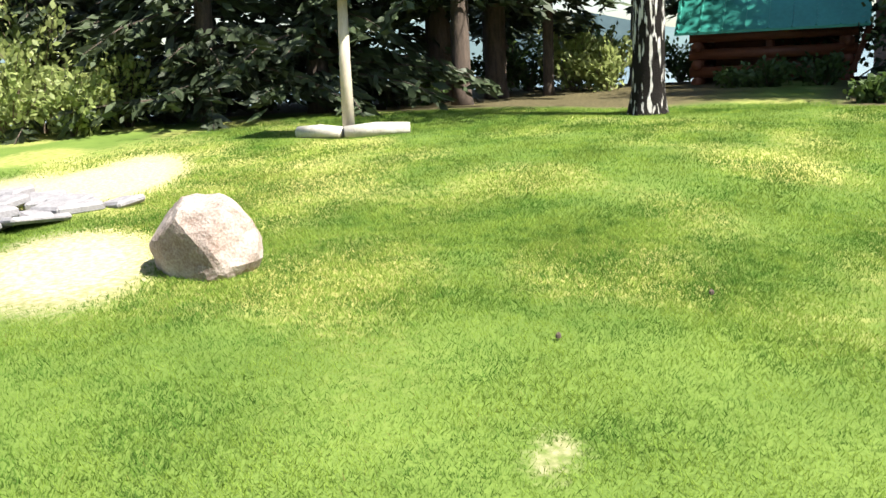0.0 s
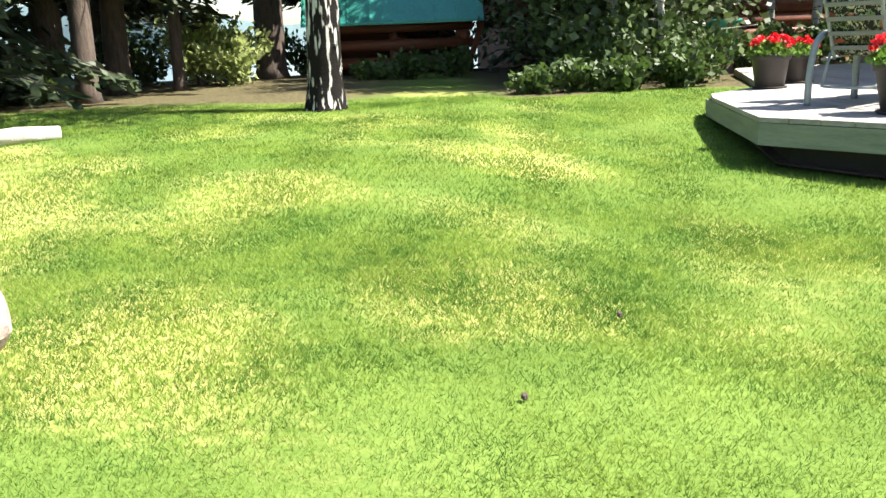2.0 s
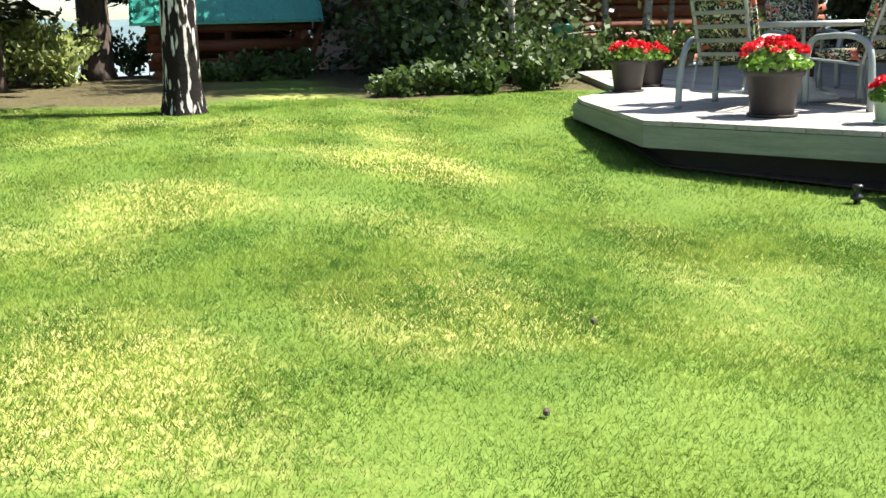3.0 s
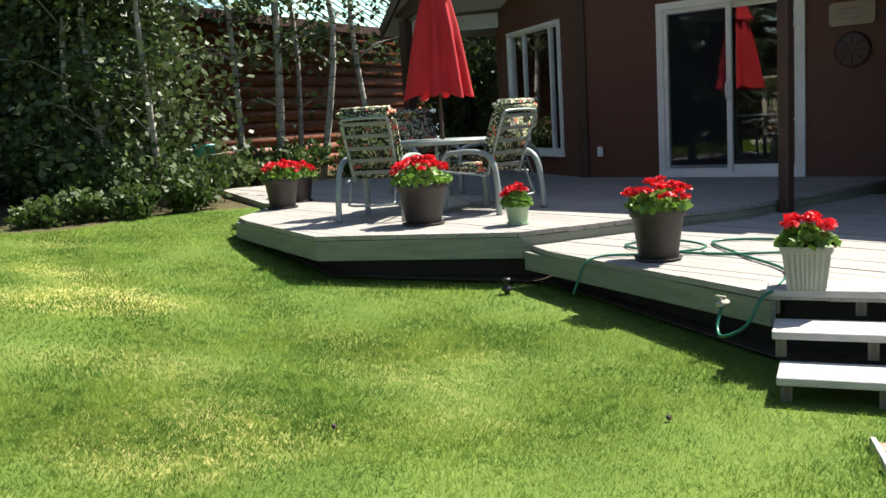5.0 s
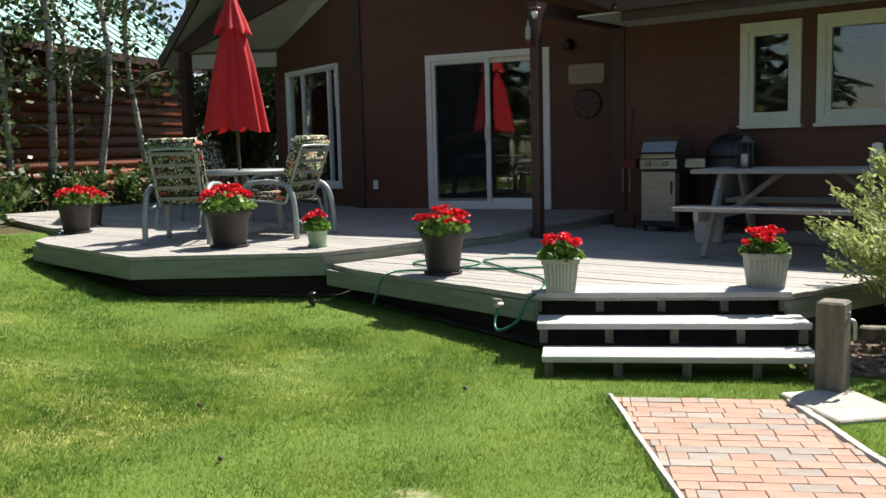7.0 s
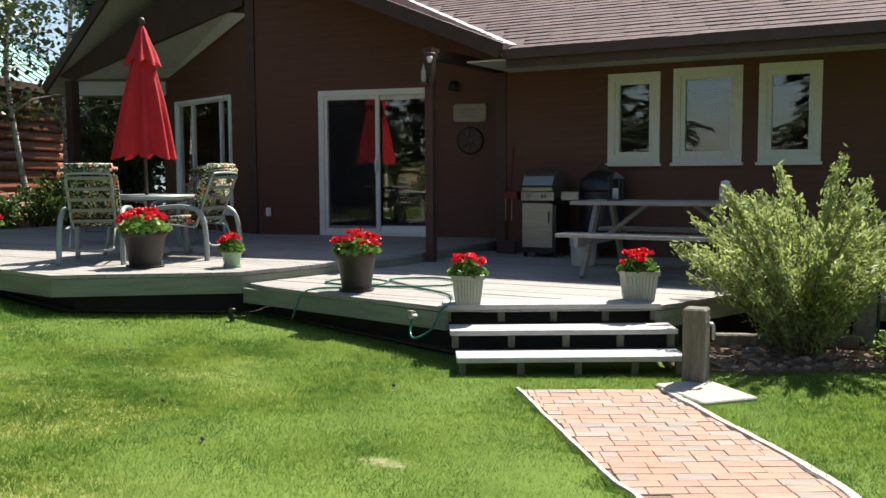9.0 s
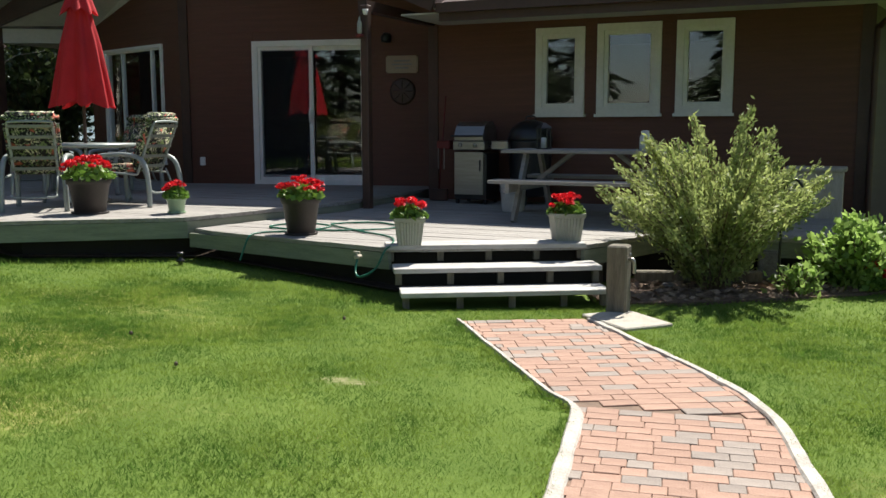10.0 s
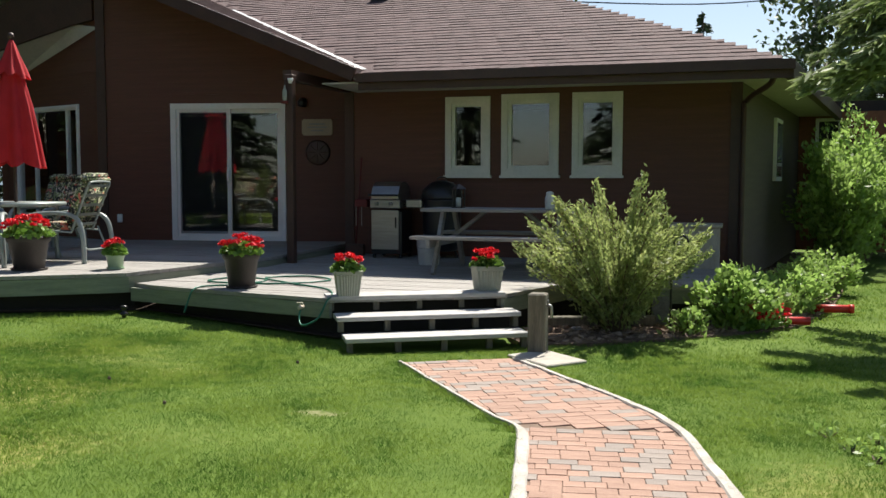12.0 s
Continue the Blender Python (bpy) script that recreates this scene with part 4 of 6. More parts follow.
def deck_boards(poly, z, y_from, pitch=0.143, gap=0.006):
    ys = [p[1] for p in poly]
    y = min(ys)
    xs_at = lambda yy: [x1 + (x2 - x1) * (yy - y1) / (y2 - y1) for (x1, y1), (x2, y2) in zip(poly, poly[1:] + poly[:1]) if (y1 <= yy < y2) or (y2 <= yy < y1)]
    k = 0
    while y < max(ys):
        ya, yb = y + gap / 2, min(y + pitch - gap / 2, max(ys) - 1e-4)
        a, b = xs_at(ya + 1e-4), xs_at(yb - 1e-4)
        if len(a) >= 2 and len(b) >= 2:
            bm = bmesh.new()
            cx, cy = (min(a) + max(a)) / 2, (ya + yb) / 2
            vs = [bm.verts.new((px - cx, py - cy, pz)) for pz in (-0.036, 0.0) for px, py in ((min(a), ya), (max(a), ya), (max(b), yb), (min(b), yb))]
            for f in ((3, 2, 1, 0), (4, 5, 6, 7), (0, 1, 5, 4), (1, 2, 6, 5), (2, 3, 7, 6), (3, 0, 4, 7)):
                bm.faces.new([vs[i] for i in f])
            ob = part("board", bm, M_deck, deck)
            ob.location = (cx, cy, z + rng.uniform(-0.002, 0.002))
            ob.rotation_euler = (0, 0, rng.uniform(-0.0006, 0.0006))
        y += pitch
        k += 1


deck_boards(DECK_UP, Z_UP, 0)
deck_boards(DECK_LOW, Z_LOW, 0)


def skirt(poly, z, edges, h=0.19):
    for i in edges:
        a, b = poly[i], poly[(i + 1) % len(poly)]
        d = Vector((b[0] - a[0], b[1] - a[1], 0)).normalized()
        n = Vector((d.y, -d.x, 0))
        cx = sum(p[0] for p in poly) / len(poly)
        cy = sum(p[1] for p in poly) / len(poly)
        mid = Vector(((a[0] + b[0]) / 2, (a[1] + b[1]) / 2, 0))
        if n.dot(mid - Vector((cx, cy, 0))) > 0:
            n = -n
        bm = bmesh.new()
        p = Vector((*a, z - 0.04 - h / 2 + 0.037)) + n * 0.02
        q = Vector((*b, z - 0.04 - h / 2 + 0.037)) + n * 0.02
        beam(bm, p, q, 0.038, h)
        part("fascia_board", bm, M_fascia, deck, "green-grey fascia board")


skirt(DECK_UP, Z_UP - 0.038, [0, 1, 2, 3, 7, 6], 0.16)
skirt(DECK_LOW, Z_LOW - 0.038, [0, 2, 3], 0.135)
for x, y, z in ((-5.3, 3.5, Z_UP), (-7.4, 3.8, Z_UP), (-4.6, 4.6, Z_UP), (-3.2, 4.2, Z_LOW), (-1.9, 3.9, Z_LOW), (-9.5, 5.2, Z_UP), (-0.4, 4.7, Z_LOW)):
    bm = bmesh.new()
    box(bm, (x - 0.07, y - 0.07, -0.2), (x + 0.07, y + 0.07, z - 0.05))
    part("support_post", bm, M_darkwood, deck)
# near-black sheets standing in for the deep shade below the boards
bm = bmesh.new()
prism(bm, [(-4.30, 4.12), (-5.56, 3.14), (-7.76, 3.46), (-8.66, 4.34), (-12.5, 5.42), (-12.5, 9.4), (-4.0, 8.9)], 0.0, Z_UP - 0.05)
part("shade_skirt", bm, M_dark, deck, "skirting set back under the deck, near-black for the shade there")
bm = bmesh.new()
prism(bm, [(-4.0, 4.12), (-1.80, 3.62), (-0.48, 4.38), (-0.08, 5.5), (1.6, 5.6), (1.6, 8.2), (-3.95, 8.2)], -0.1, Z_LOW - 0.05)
part("shade_skirt", bm, M_dark, deck)
bm = bmesh.new()
prism(bm, [(-4.1, 4.05), (-5.6, 3.05), (-7.8, 3.4), (-8.6, 4.2), (-8.2, 4.6), (-5.0, 4.7), (-4.0, 4.9), (-1.6, 4.4), (-0.5, 4.6), (-0.4, 4.15), (-1.72, 3.45)], 0.0, 0.01)
soil = part("soil_bed", bm, M_soil)
for v in soil.data.vertices:
    v.co.z += 0.02 + float(height(np.array(v.co.x), np.array(v.co.y)))
tagged(soil, "bare dark soil under the deck", "soil", kind="structure")

stairs = thing("stairs", "three wide pale wooden deck steps with open risers", "stairs", (-1.0, 3.4, 0))
U = Vector((0.865, 0.503, 0)).normalized()
N = Vector((U.y, -U.x, 0))
for k, (p, z, w) in enumerate((((-1.77, 3.40), 0.41, 1.66), ((-1.56, 3.13), 0.27, 1.66), ((-1.365, 2.87), 0.135, 1.60))):
    P0 = Vector((*p, z)) - Vector((-1.0, 3.4, 0))
    for j in range(2):
        bm = bmesh.new()
        a = P0 - N * (0.075 + 0.152 * j) + Vector((0, 0, -0.019))
        beam(bm, a, a + U * w, 0.146, 0.038)
        bmesh.ops.bevel(bm, geom=bm.edges[:], offset=0.004, segments=1, affect="EDGES")
        part("tread", bm, M_tread, stairs)
    for s in (0.04, 0.45, 0.85, 1.25, w - 0.04):
        bm = bmesh.new()
        zb = z - 0.135 if k < 2 else 0.0
        a = P0 - N * 0.07 + U * s
        beam(bm, a + Vector((0, 0, -0.039)), Vector((a.x, a.y, zb)), 0.045, 0.05, up=U)
        part("riser_block", bm, M_postwood, stairs)
# ---- patio furniture ----


def chair(at, face, name="patio_chair", label="grey metal patio chair with dark floral cushions"):
    """A reclining strap chair: round-arched arms, cushion on seat and back. face: degrees, 0 looks along +y."""
    c = thing(name, label, "chair", (0, 0, 0), "chairs round the patio table")
    hw = 0.29
    for s in (-1, 1):
        bm = bmesh.new()
        x = s * hw
        tube(bm, arc([(x * 1.08, -0.34, 0.0), (x * 1.06, -0.33, 0.30), (x * 1.02, -0.27, 0.55), (x, -0.10, 0.64), (x, 0.18, 0.64), (x, 0.34, 0.60), (x, 0.39, 0.42), (x, 0.38, 0.0)], 6), 0.028, 10)
        part("arm_and_leg", bm, M_metal, c, "", True)
    bm = bmesh.new()
    r = 0.215
    tube(bm, arc([(-r, -0.13, 0.40), (-r, -0.24, 0.70), (-r, -0.355, 1.00), (-r + 0.05, -0.375, 1.05), (r - 0.05, -0.375, 1.05), (r, -0.355, 1.00), (r, -0.24, 0.70), (r, -0.13, 0.40)], 5), 0.016, 8)
    part("back_frame", bm, M_metal, c, "", True)
    bm = bmesh.new()
    tube(bm, arc([(-r, -0.30, 0.20), (-r + 0.04, -0.33, 0.17), (r - 0.04, -0.33, 0.17), (r, -0.30, 0.20)], 4), 0.012, 6)
    tube(bm, [(-r, -0.30, 0.20), (-r, -0.20, 0.46)], 0.012, 6)
    tube(bm, [(r, -0.30, 0.20), (r, -0.20, 0.46)], 0.012, 6)
    part("rear_brace", bm, M_metal, c, "", True)
    bm = bmesh.new()
    tube(bm, arc([(-hw, -0.18, 0.40), (-hw, 0.30, 0.43), (-hw + 0.06, 0.36, 0.43), (hw - 0.06, 0.36, 0.43), (hw, 0.30, 0.43), (hw, -0.18, 0.40)], 5), 0.014, 8)
    part("seat_frame", bm, M_metal, c, "", True)
    for k in range(5):
        z = 0.50 + k * 0.125
        y = -0.12 - (z - 0.38) * 0.375
        bm = bevelled((-r - 0.012, y - 0.022, z - 0.020), (r + 0.012, y - 0.012, z + 0.020), 0.004)
        part("strap", bm, M_strap, c)
    bm = bevelled((-0.235, -0.16, 0.43), (0.235, 0.37, 0.52), 0.035, None, 3)
    part("seat_cushion", bm, M_floral, c, "floral seat cushion", True)
    m = Matrix.Translation((0, -0.13, 0.50)) @ Matrix.Rotation(radians(20.5), 4, "X")
    bm = bevelled((-0.27, -0.006, 0.0), (0.27, 0.085, 0.585), 0.035, m, 3)
    part("back_cushion", bm, M_floral, c, "floral back cushion", True)
    bm = bevelled((-0.275, -0.03, 0.56), (0.275, 0.12, 0.69), 0.045, m, 3)
    part("head_roll", bm, M_floral, c, "floral head roll", True)
    for ob in c.children:
        ob.data.transform(Matrix.Diagonal((1, 1, 0.88, 1)))
    c.matrix_basis = pose(*at, 0, 0, face)
    return c


ch = chair((-6.26, 4.02, Z_UP), 38)
copy_thing(ch, pose(-5.72, 4.93, Z_UP, 0, 0, 97))
copy_thing(ch, pose(-8.35, 6.05, Z_UP, 0, 0, -100))
copy_thing(ch, pose(-7.25, 6.35, Z_UP, 0, 0, 172))

TAB = (-6.55, 4.98)
table = thing("patio_table", "round dark glass patio table with grey metal legs", "table", (*TAB, Z_UP))
bm = bmesh.new()
lathe(bm, [(0.02, 0.660), (0.53, 0.660), (0.55, 0.666), (0.55, 0.674), (0.53, 0.680), (0.02, 0.680)], 40)
part("tabletop", bm, M_black, table, "dark glass tabletop", True)
bm = bmesh.new()
lathe(bm, [(0.53, 0.635), (0.56, 0.635), (0.565, 0.66), (0.56, 0.683), (0.551, 0.683)], 40)
part("rim", bm, M_metal, table, "", True)
for k in range(4):
    a = math.pi / 4 + k * math.pi / 2
    bm = bmesh.new()
    tube(bm, arc([(0.48 * math.cos(a), 0.48 * math.sin(a), 0), (0.42 * math.cos(a), 0.42 * math.sin(a), 0.3), (0.47 * math.cos(a), 0.47 * math.sin(a), 0.64)], 4), 0.018, 8)
    part("leg", bm, M_metal, table, "", True)

umb = thing("patio_umbrella", "closed red patio umbrella on a dark pole", "umbrella", (*TAB, Z_UP))
bm = bmesh.new()
tube(bm, [(0, 0, 0), (0, 0, 2.62)], 0.02, 10)
part("pole", bm, M_trim, umb, "dark wooden pole", True)
bm = bmesh.new()
lathe(bm, [(0.01, 2.60), (0.035, 2.62), (0.04, 2.65), (0.03, 2.68), (0.008, 2.69)], 12)
part("finial", bm, M_trim, umb, "", True)
bm = bmesh.new()
lathe(bm, [(0.24, 0.0), (0.25, 0.03), (0.20, 0.07), (0.05, 0.10), (0.03, 0.2)], 20)
part("base", bm, M_plastic, umb, "pale round base", True)


def draped(profile, lobes, amp, seed):
    """Hanging cloth: folds grow deeper towards the hem, with an uneven edge."""
    bm = bmesh.new()
    n = 72
    rings = []
    for j, (r, z) in enumerate(profile):
        f = j / (len(profile) - 1)
        ring = []
        for k in range(n):
            a = 2 * math.pi * k / n
            fold = math.cos(lobes * a + seed + 0.6 * math.sin(2 * a)) * amp * f + 0.3 * amp * math.sin(3 * a + 2 * f)
            rr = max(0.015, r * (1 + fold))
            dz = -0.03 * f * (math.cos(lobes * a + seed) + 0.5 * math.sin(2 * a + 1)) if f > 0.8 else 0
            ring.append(bm.verts.new((rr * math.cos(a), rr * math.sin(a), z + dz)))
        rings.append(ring)
    for a, b in zip(rings, rings[1:]):
        for k in range(n):
            bm.faces.new((a[k], b[k], b[(k + 1) % n], a[(k + 1) % n]))
    return bm


part("canopy", draped([(0.03, 2.50), (0.08, 2.38), (0.115, 2.2), (0.145, 2.05), (0.20, 1.80), (0.25, 1.48), (0.285, 1.24), (0.30, 1.12)], 8, 0.24, 0.4), M_umb, umb, "folded red canvas", True)
part("vent", draped([(0.02, 2.60), (0.045, 2.55), (0.09, 2.42), (0.15, 2.27), (0.19, 2.17)], 8, 0.16, 1.7), M_umb, umb, "red wind vent", True)


# ---- flower pots ----
def flowers(c, r, z, h, seed, n_fl=26, n_lv=420):
    g = np.random.default_rng(seed)
    a = g.uniform(0, 2 * math.pi, n_lv)
    rad = r * np.sqrt(g.uniform(0, 1, n_lv)) * 1.25
    zz = z + h * (0.75 - 0.55 * (rad / r / 1.25) ** 2) * g.uniform(0.35, 1.0, n_lv)
    pts = np.stack([rad * np.cos(a), rad * np.sin(a), zz], -1)
    raw("leaves", leaf_quads(pts, 0.055, 0.4, 1.1), 4, M_leafy, c, "bright green leaves")
    for k in range(n_fl):
        aa = g.uniform(0, 2 * math.pi)
        rr = r * 1.2 * math.sqrt(g.uniform(0, 1))
        cz = z + h * (0.95 - 0.45 * (rr / r / 1.2) ** 2) + g.uniform(-0.02, 0.02)
        cc = np.array([rr * math.cos(aa), rr * math.sin(aa), cz])
        npet = 16
        d = g.normal(size=(npet, 3))
        d /= np.linalg.norm(d, axis=1, keepdims=True)
        d[:, 2] = np.abs(d[:, 2]) * 0.7
        raw("bloom", leaf_quads(cc + d * 0.028, 0.038, 0.2, 1.0), 4, M_petal, c, "red blossom head")


def round_pot(name, at, h, r0, r1, material, label, seed, fh=0.2, n_fl=26):
    c = thing(name, label, "flower pot", at, "flower pots on the deck")
    bm = bmesh.new()
    lathe(bm, [(r0 * 0.9, 0.0), (r0, 0.012), (r1 * 0.97, h * 0.82), (r1 * 1.06, h * 0.84), (r1 * 1.09, h * 0.97), (r1 * 1.06, h), (r1 * 0.96, h), (r1 * 0.93, h * 0.93)], 32)
    part("pot", bm, material, c, "", True)
    bm = bmesh.new()
    lathe(bm, [(0.01, h * 0.9), (r1 * 0.93, h * 0.9), (r1 * 0.9, h * 0.935), (0.01, h * 0.94)], 20)
    part("soil", bm, M_soil, c)
    bm = bmesh.new()
    lathe(bm, [(r0 * 0.95, -0.0), (r0 * 1.18, 0.004), (r0 * 1.25, 0.022), (r0 * 1.2, 0.022), (r0 * 1.05, 0.008)], 28)
    part("saucer", bm, material, c, "", True)
    flowers(c, r1, h * 0.93, fh, seed, n_fl)
    return c


def fluted_pot(at, turn, h, r0, r1, seed):
    c = thing("flower_pot", "grey fluted square flower pot with red geraniums", "flower pot", at, "flower pots on the deck")
    bm = bmesh.new()
    lathe(bm, [(r0, 0.0), (r0 * 1.01, 0.01), (r1 * 0.96, h * 0.84)], 64, (0, 0), 32, 0.022, 0.85)
    part("pot", bm, M_potgrey, c, "", False)
    bm = bmesh.new()
    lathe(bm, [(r1 * 0.97, h * 0.84), (r1 * 1.06, h * 0.86), (r1 * 1.08, h), (r1 * 0.98, h), (r1 * 0.94, h * 0.9)], 64, (0, 0), 0, 0, 0.85)
    part("rim", bm, M_potgrey, c)
    bm = bmesh.new()
    lathe(bm, [(0.01, h * 0.88), (r1 * 0.9, h * 0.88), (r1 * 0.88, h * 0.92), (0.01, h * 0.93)], 20, (0, 0), 0, 0, 0.85)
    part("soil", bm, M_soil, c)
    flowers(c, r1 * 0.95, h * 0.92, 0.17, seed, 18, 240)
    c.matrix_basis = pose(*at, 0, 0, turn)
    return c


round_pot("flower_pot", (-8.36, 4.06, Z_UP), 0.34, 0.14, 0.185, M_pot, "brown round pot of red geraniums and yellow-green leaves", 11, 0.22)
round_pot("flower_pot", (-5.40, 3.86, Z_UP), 0.36, 0.15, 0.205, M_pot, "large dark brown pot of red geraniums", 12, 0.24, 34)
round_pot("flower_pot", (-2.95, 3.97, Z_LOW), 0.345, 0.125, 0.17, M_pot, "dark rimmed pot of red geraniums beside the hose", 13, 0.20, 30)
round_pot("flower_pot", (-9.0, 4.62, Z_UP), 0.30, 0.13, 0.17, M_pot, "brown round pot of red geraniums behind another", 17, 0.2)
round_pot("flower_pot", (-4.60, 4.22, Z_UP), 0.16, 0.075, 0.095, M_potgreen, "small pale green pot of red geraniums", 14, 0.18, 14)
fluted_pot((-1.65, 3.58, Z_LOW + 0.02), 30, 0.225, 0.095, 0.122, 15)
fluted_pot((-0.55, 4.36, Z_LOW + 0.02), 30, 0.235, 0.105, 0.134, 16)

# ---- hose and tap ----
hose = thing("garden_hose", "green garden hose coiled loosely on the deck", "hose", (0, 0, 0))
zz = Z_LOW + 0.014
bm = bmesh.new()
tube(bm, arc([(-2.02, 3.37, 0.30), (-2.0, 3.30, 0.20), (-1.92, 3.24, 0.17), (-1.80, 3.27, 0.24), (-1.75, 3.34, 0.38), (-1.78, 3.52, zz), (-2.05, 4.0, zz), (-2.6, 4.35, zz), (-3.1, 4.75, zz), (-2.75, 5.05, zz),
                  (-2.35, 4.75, zz), (-2.7, 4.3, zz), (-3.3, 4.2, zz), (-3.55, 4.35, zz), (-3.3, 4.55, zz + 0.02), (-2.9, 4.4, zz + 0.02), (-3.05, 4.1, zz), (-3.3, 3.85, zz), (-3.33, 3.70, zz - 0.02), (-3.35, 3.64, 0.28), (-3.37, 3.6, 0.17)], 6), 0.0095, 6)
part("hose", bm, M_hose, hose, "", True)
bm = bmesh.new()
tube(bm, [(-2.02, 3.42, 0.31), (-2.02, 3.34, 0.31)], 0.018, 8)
tube(bm, [(-2.02, 3.36, 0.30), (-2.02, 3.36, 0.35)], 0.008, 6)
tube(bm, [(-2.05, 3.36, 0.35), (-1.99, 3.36, 0.35)], 0.009, 6)
part("tap", bm, M_palepost, hose, "brass tap", True)

spr = thing("sprinkler", "small black pop-up sprinkler in the grass", "sprinkler", (-4.05, 3.60, gz(-4.05, 3.60) - 0.02))
bm = bmesh.new()
lathe(bm, [(0.02, -0.06), (0.022, 0.05), (0.04, 0.055), (0.04, 0.075), (0.02, 0.085), (0.02, 0.12), (0.035, 0.125), (0.03, 0.145)], 10)
part("body", bm, M_black, spr, "", True)

# ---- picnic table, barbecue, bucket ----
pt = thing("picnic_table", "grey weathered wooden picnic table with fixed benches", "picnic table", (-0.85, 6.35, Z_LOW))
for k in range(5):
    bm = bevelled((-0.92, -0.36 + k * 0.146, 0.70), (0.92, -0.36 + k * 0.146 + 0.138, 0.738), 0.005)
    part("top_board", bm, M_picnic, pt)
for y in (-0.74, 0.48):
    for k in range(2):
        bm = bevelled((-0.92, y + k * 0.135, 0.40), (0.92, y + k * 0.135 + 0.128, 0.438), 0.005)
        part("bench_board", bm, M_picnic, pt)
for x in (-0.68, 0.68):
    for s in (-1, 1):
        bm = bmesh.new()
        beam(bm, (x, s * 0.62, 0), (x, s * 0.22, 0.70), 0.09, 0.04, up=(1, 0, 0))
        part("leg", bm, M_picnic, pt)
    bm = bmesh.new()
    box(bm, (x - 0.045, -0.74, 0.31), (x - 0.006, 0.74, 0.40))
    part("crossbar", bm, M_picnic, pt)
    bm = bmesh.new()
    beam(bm, (x, 0, 0.36), (x * 0.35, 0, 0.70), 0.07, 0.04)
    part("brace", bm, M_picnic, pt)
lan = thing("lantern", "black-framed glass candle lantern on the picnic table", "lantern", (-1.40, 6.3, Z_LOW + 0.738))
bm = bmesh.new()
for dx in (-0.055, 0.055):
    for dy in (-0.055, 0.055):
        box(bm, (dx - 0.006, dy - 0.006, 0.0), (dx + 0.006, dy + 0.006, 0.22))
box(bm, (-0.065, -0.065, 0.0), (0.065, 0.065, 0.012))
lathe(bm, [(0.095, 0.22), (0.08, 0.235), (0.03, 0.27), (0.012, 0.28)], 4)
part("frame", bm, M_black, lan)
bm = bmesh.new()
lathe(bm, [(0.03, 0.012), (0.03, 0.12), (0.005, 0.125)], 14)
part("candle", bm, M_plastic, lan, "white candle", True)
box_ = thing("storage_jar", "pale glass jar on the picnic table", "jar", (-0.30, 6.2, Z_LOW + 0.738))
bm = bmesh.new()
lathe(bm, [(0.05, 0.0), (0.055, 0.01), (0.055, 0.13), (0.04, 0.16), (0.042, 0.19), (0.02, 0.2)], 16)
part("jar", bm, M_plastic, box_, "", True)

bk = thing("bucket", "white plastic bucket under the picnic bench", "bucket", (-1.98, 6.95, Z_LOW))
bm = bmesh.new()
lathe(bm, [(0.125, 0.0), (0.13, 0.01), (0.15, 0.30), (0.16, 0.31), (0.16, 0.33), (0.145, 0.33), (0.12, 0.03)], 24)
part("body", bm, M_plastic, bk, "", True)
bm = bmesh.new()
tube(bm, arc([(-0.155, 0, 0.30), (-0.10, -0.13, 0.22), (0.10, -0.13, 0.22), (0.155, 0, 0.30)], 5), 0.004, 5)
part("handle", bm, M_steel, bk)

bbq = thing("barbecue", "stainless gas barbecue with side shelves", "barbecue", (-2.84, 7.88, Z_LOW))
bm = bevelled((-0.20, -0.22, 0.06), (0.24, 0.22, 0.64), 0.01)
body = part("cabinet", bm, M_black, bbq, "dark cabinet")
bm = bevelled((-0.195, -0.235, 0.12), (0.20, -0.222, 0.66), 0.006)
dr = part("door", bm, M_steel, bbq, "stainless door")
bm = bmesh.new()
tube(bm, [(0.165, -0.26, 0.42), (0.165, -0.26, 0.56)], 0.009, 6)
part("handle", bm, M_black, dr)
bm = bevelled((-0.21, -0.25, 0.68), (0.22, 0.24, 0.80), 0.012)
part("control_panel", bm, M_steel, bbq, "stainless control panel")
for x in (-0.10, 0.10):
    bm = bmesh.new()
    tube(bm, [(x, -0.245, 0.745), (x, -0.285, 0.745)], 0.026, 12)
    part("knob", bm, M_steel, bbq, "", True)
bm = bmesh.new()
prof = [(-0.24, 0.805), (-0.24, 0.87), (-0.18, 0.98), (-0.05, 1.04), (0.10, 1.04), (0.22, 0.96), (0.24, 0.805)]
a = [bm.verts.new((-0.19, y, z)) for y, z in prof]
b = [bm.verts.new((0.20, y, z)) for y, z in prof]
bm.faces.new(a)
bm.faces.new(b[::-1])
for i in range(len(prof)):
    bm.faces.new((a[i], a[(i + 1) % len(prof)], b[(i + 1) % len(prof)], b[i]))
part("lid", bm, M_steel, bbq, "domed stainless lid")
bm = bmesh.new()
tube(bm, [(-0.22, -0.28, 0.86), (0.21, -0.28, 0.86)], 0.012, 8)
part("lid_handle", bm, M_black, bbq)
for x0, x1, shelf_mat, lab in ((-0.45, -0.27, M_darkred, "dull red side shelf"), (0.30, 0.52, M_steel, "steel side shelf")):
    bm = bevelled((x0, -0.22, 0.69), (x1, 0.18, 0.80), 0.012)
    side = part("side_shelf", bm, shelf_mat, bbq, lab)
    bm = bmesh.new()
    box(bm, (min(x1, 0.22) if x0 > 0 else x1 - 0.004, -0.10, 0.72), (x0 + 0.004 if x0 > 0 else -0.20, 0.10, 0.74))
    part("bracket", bm, M_black, side)
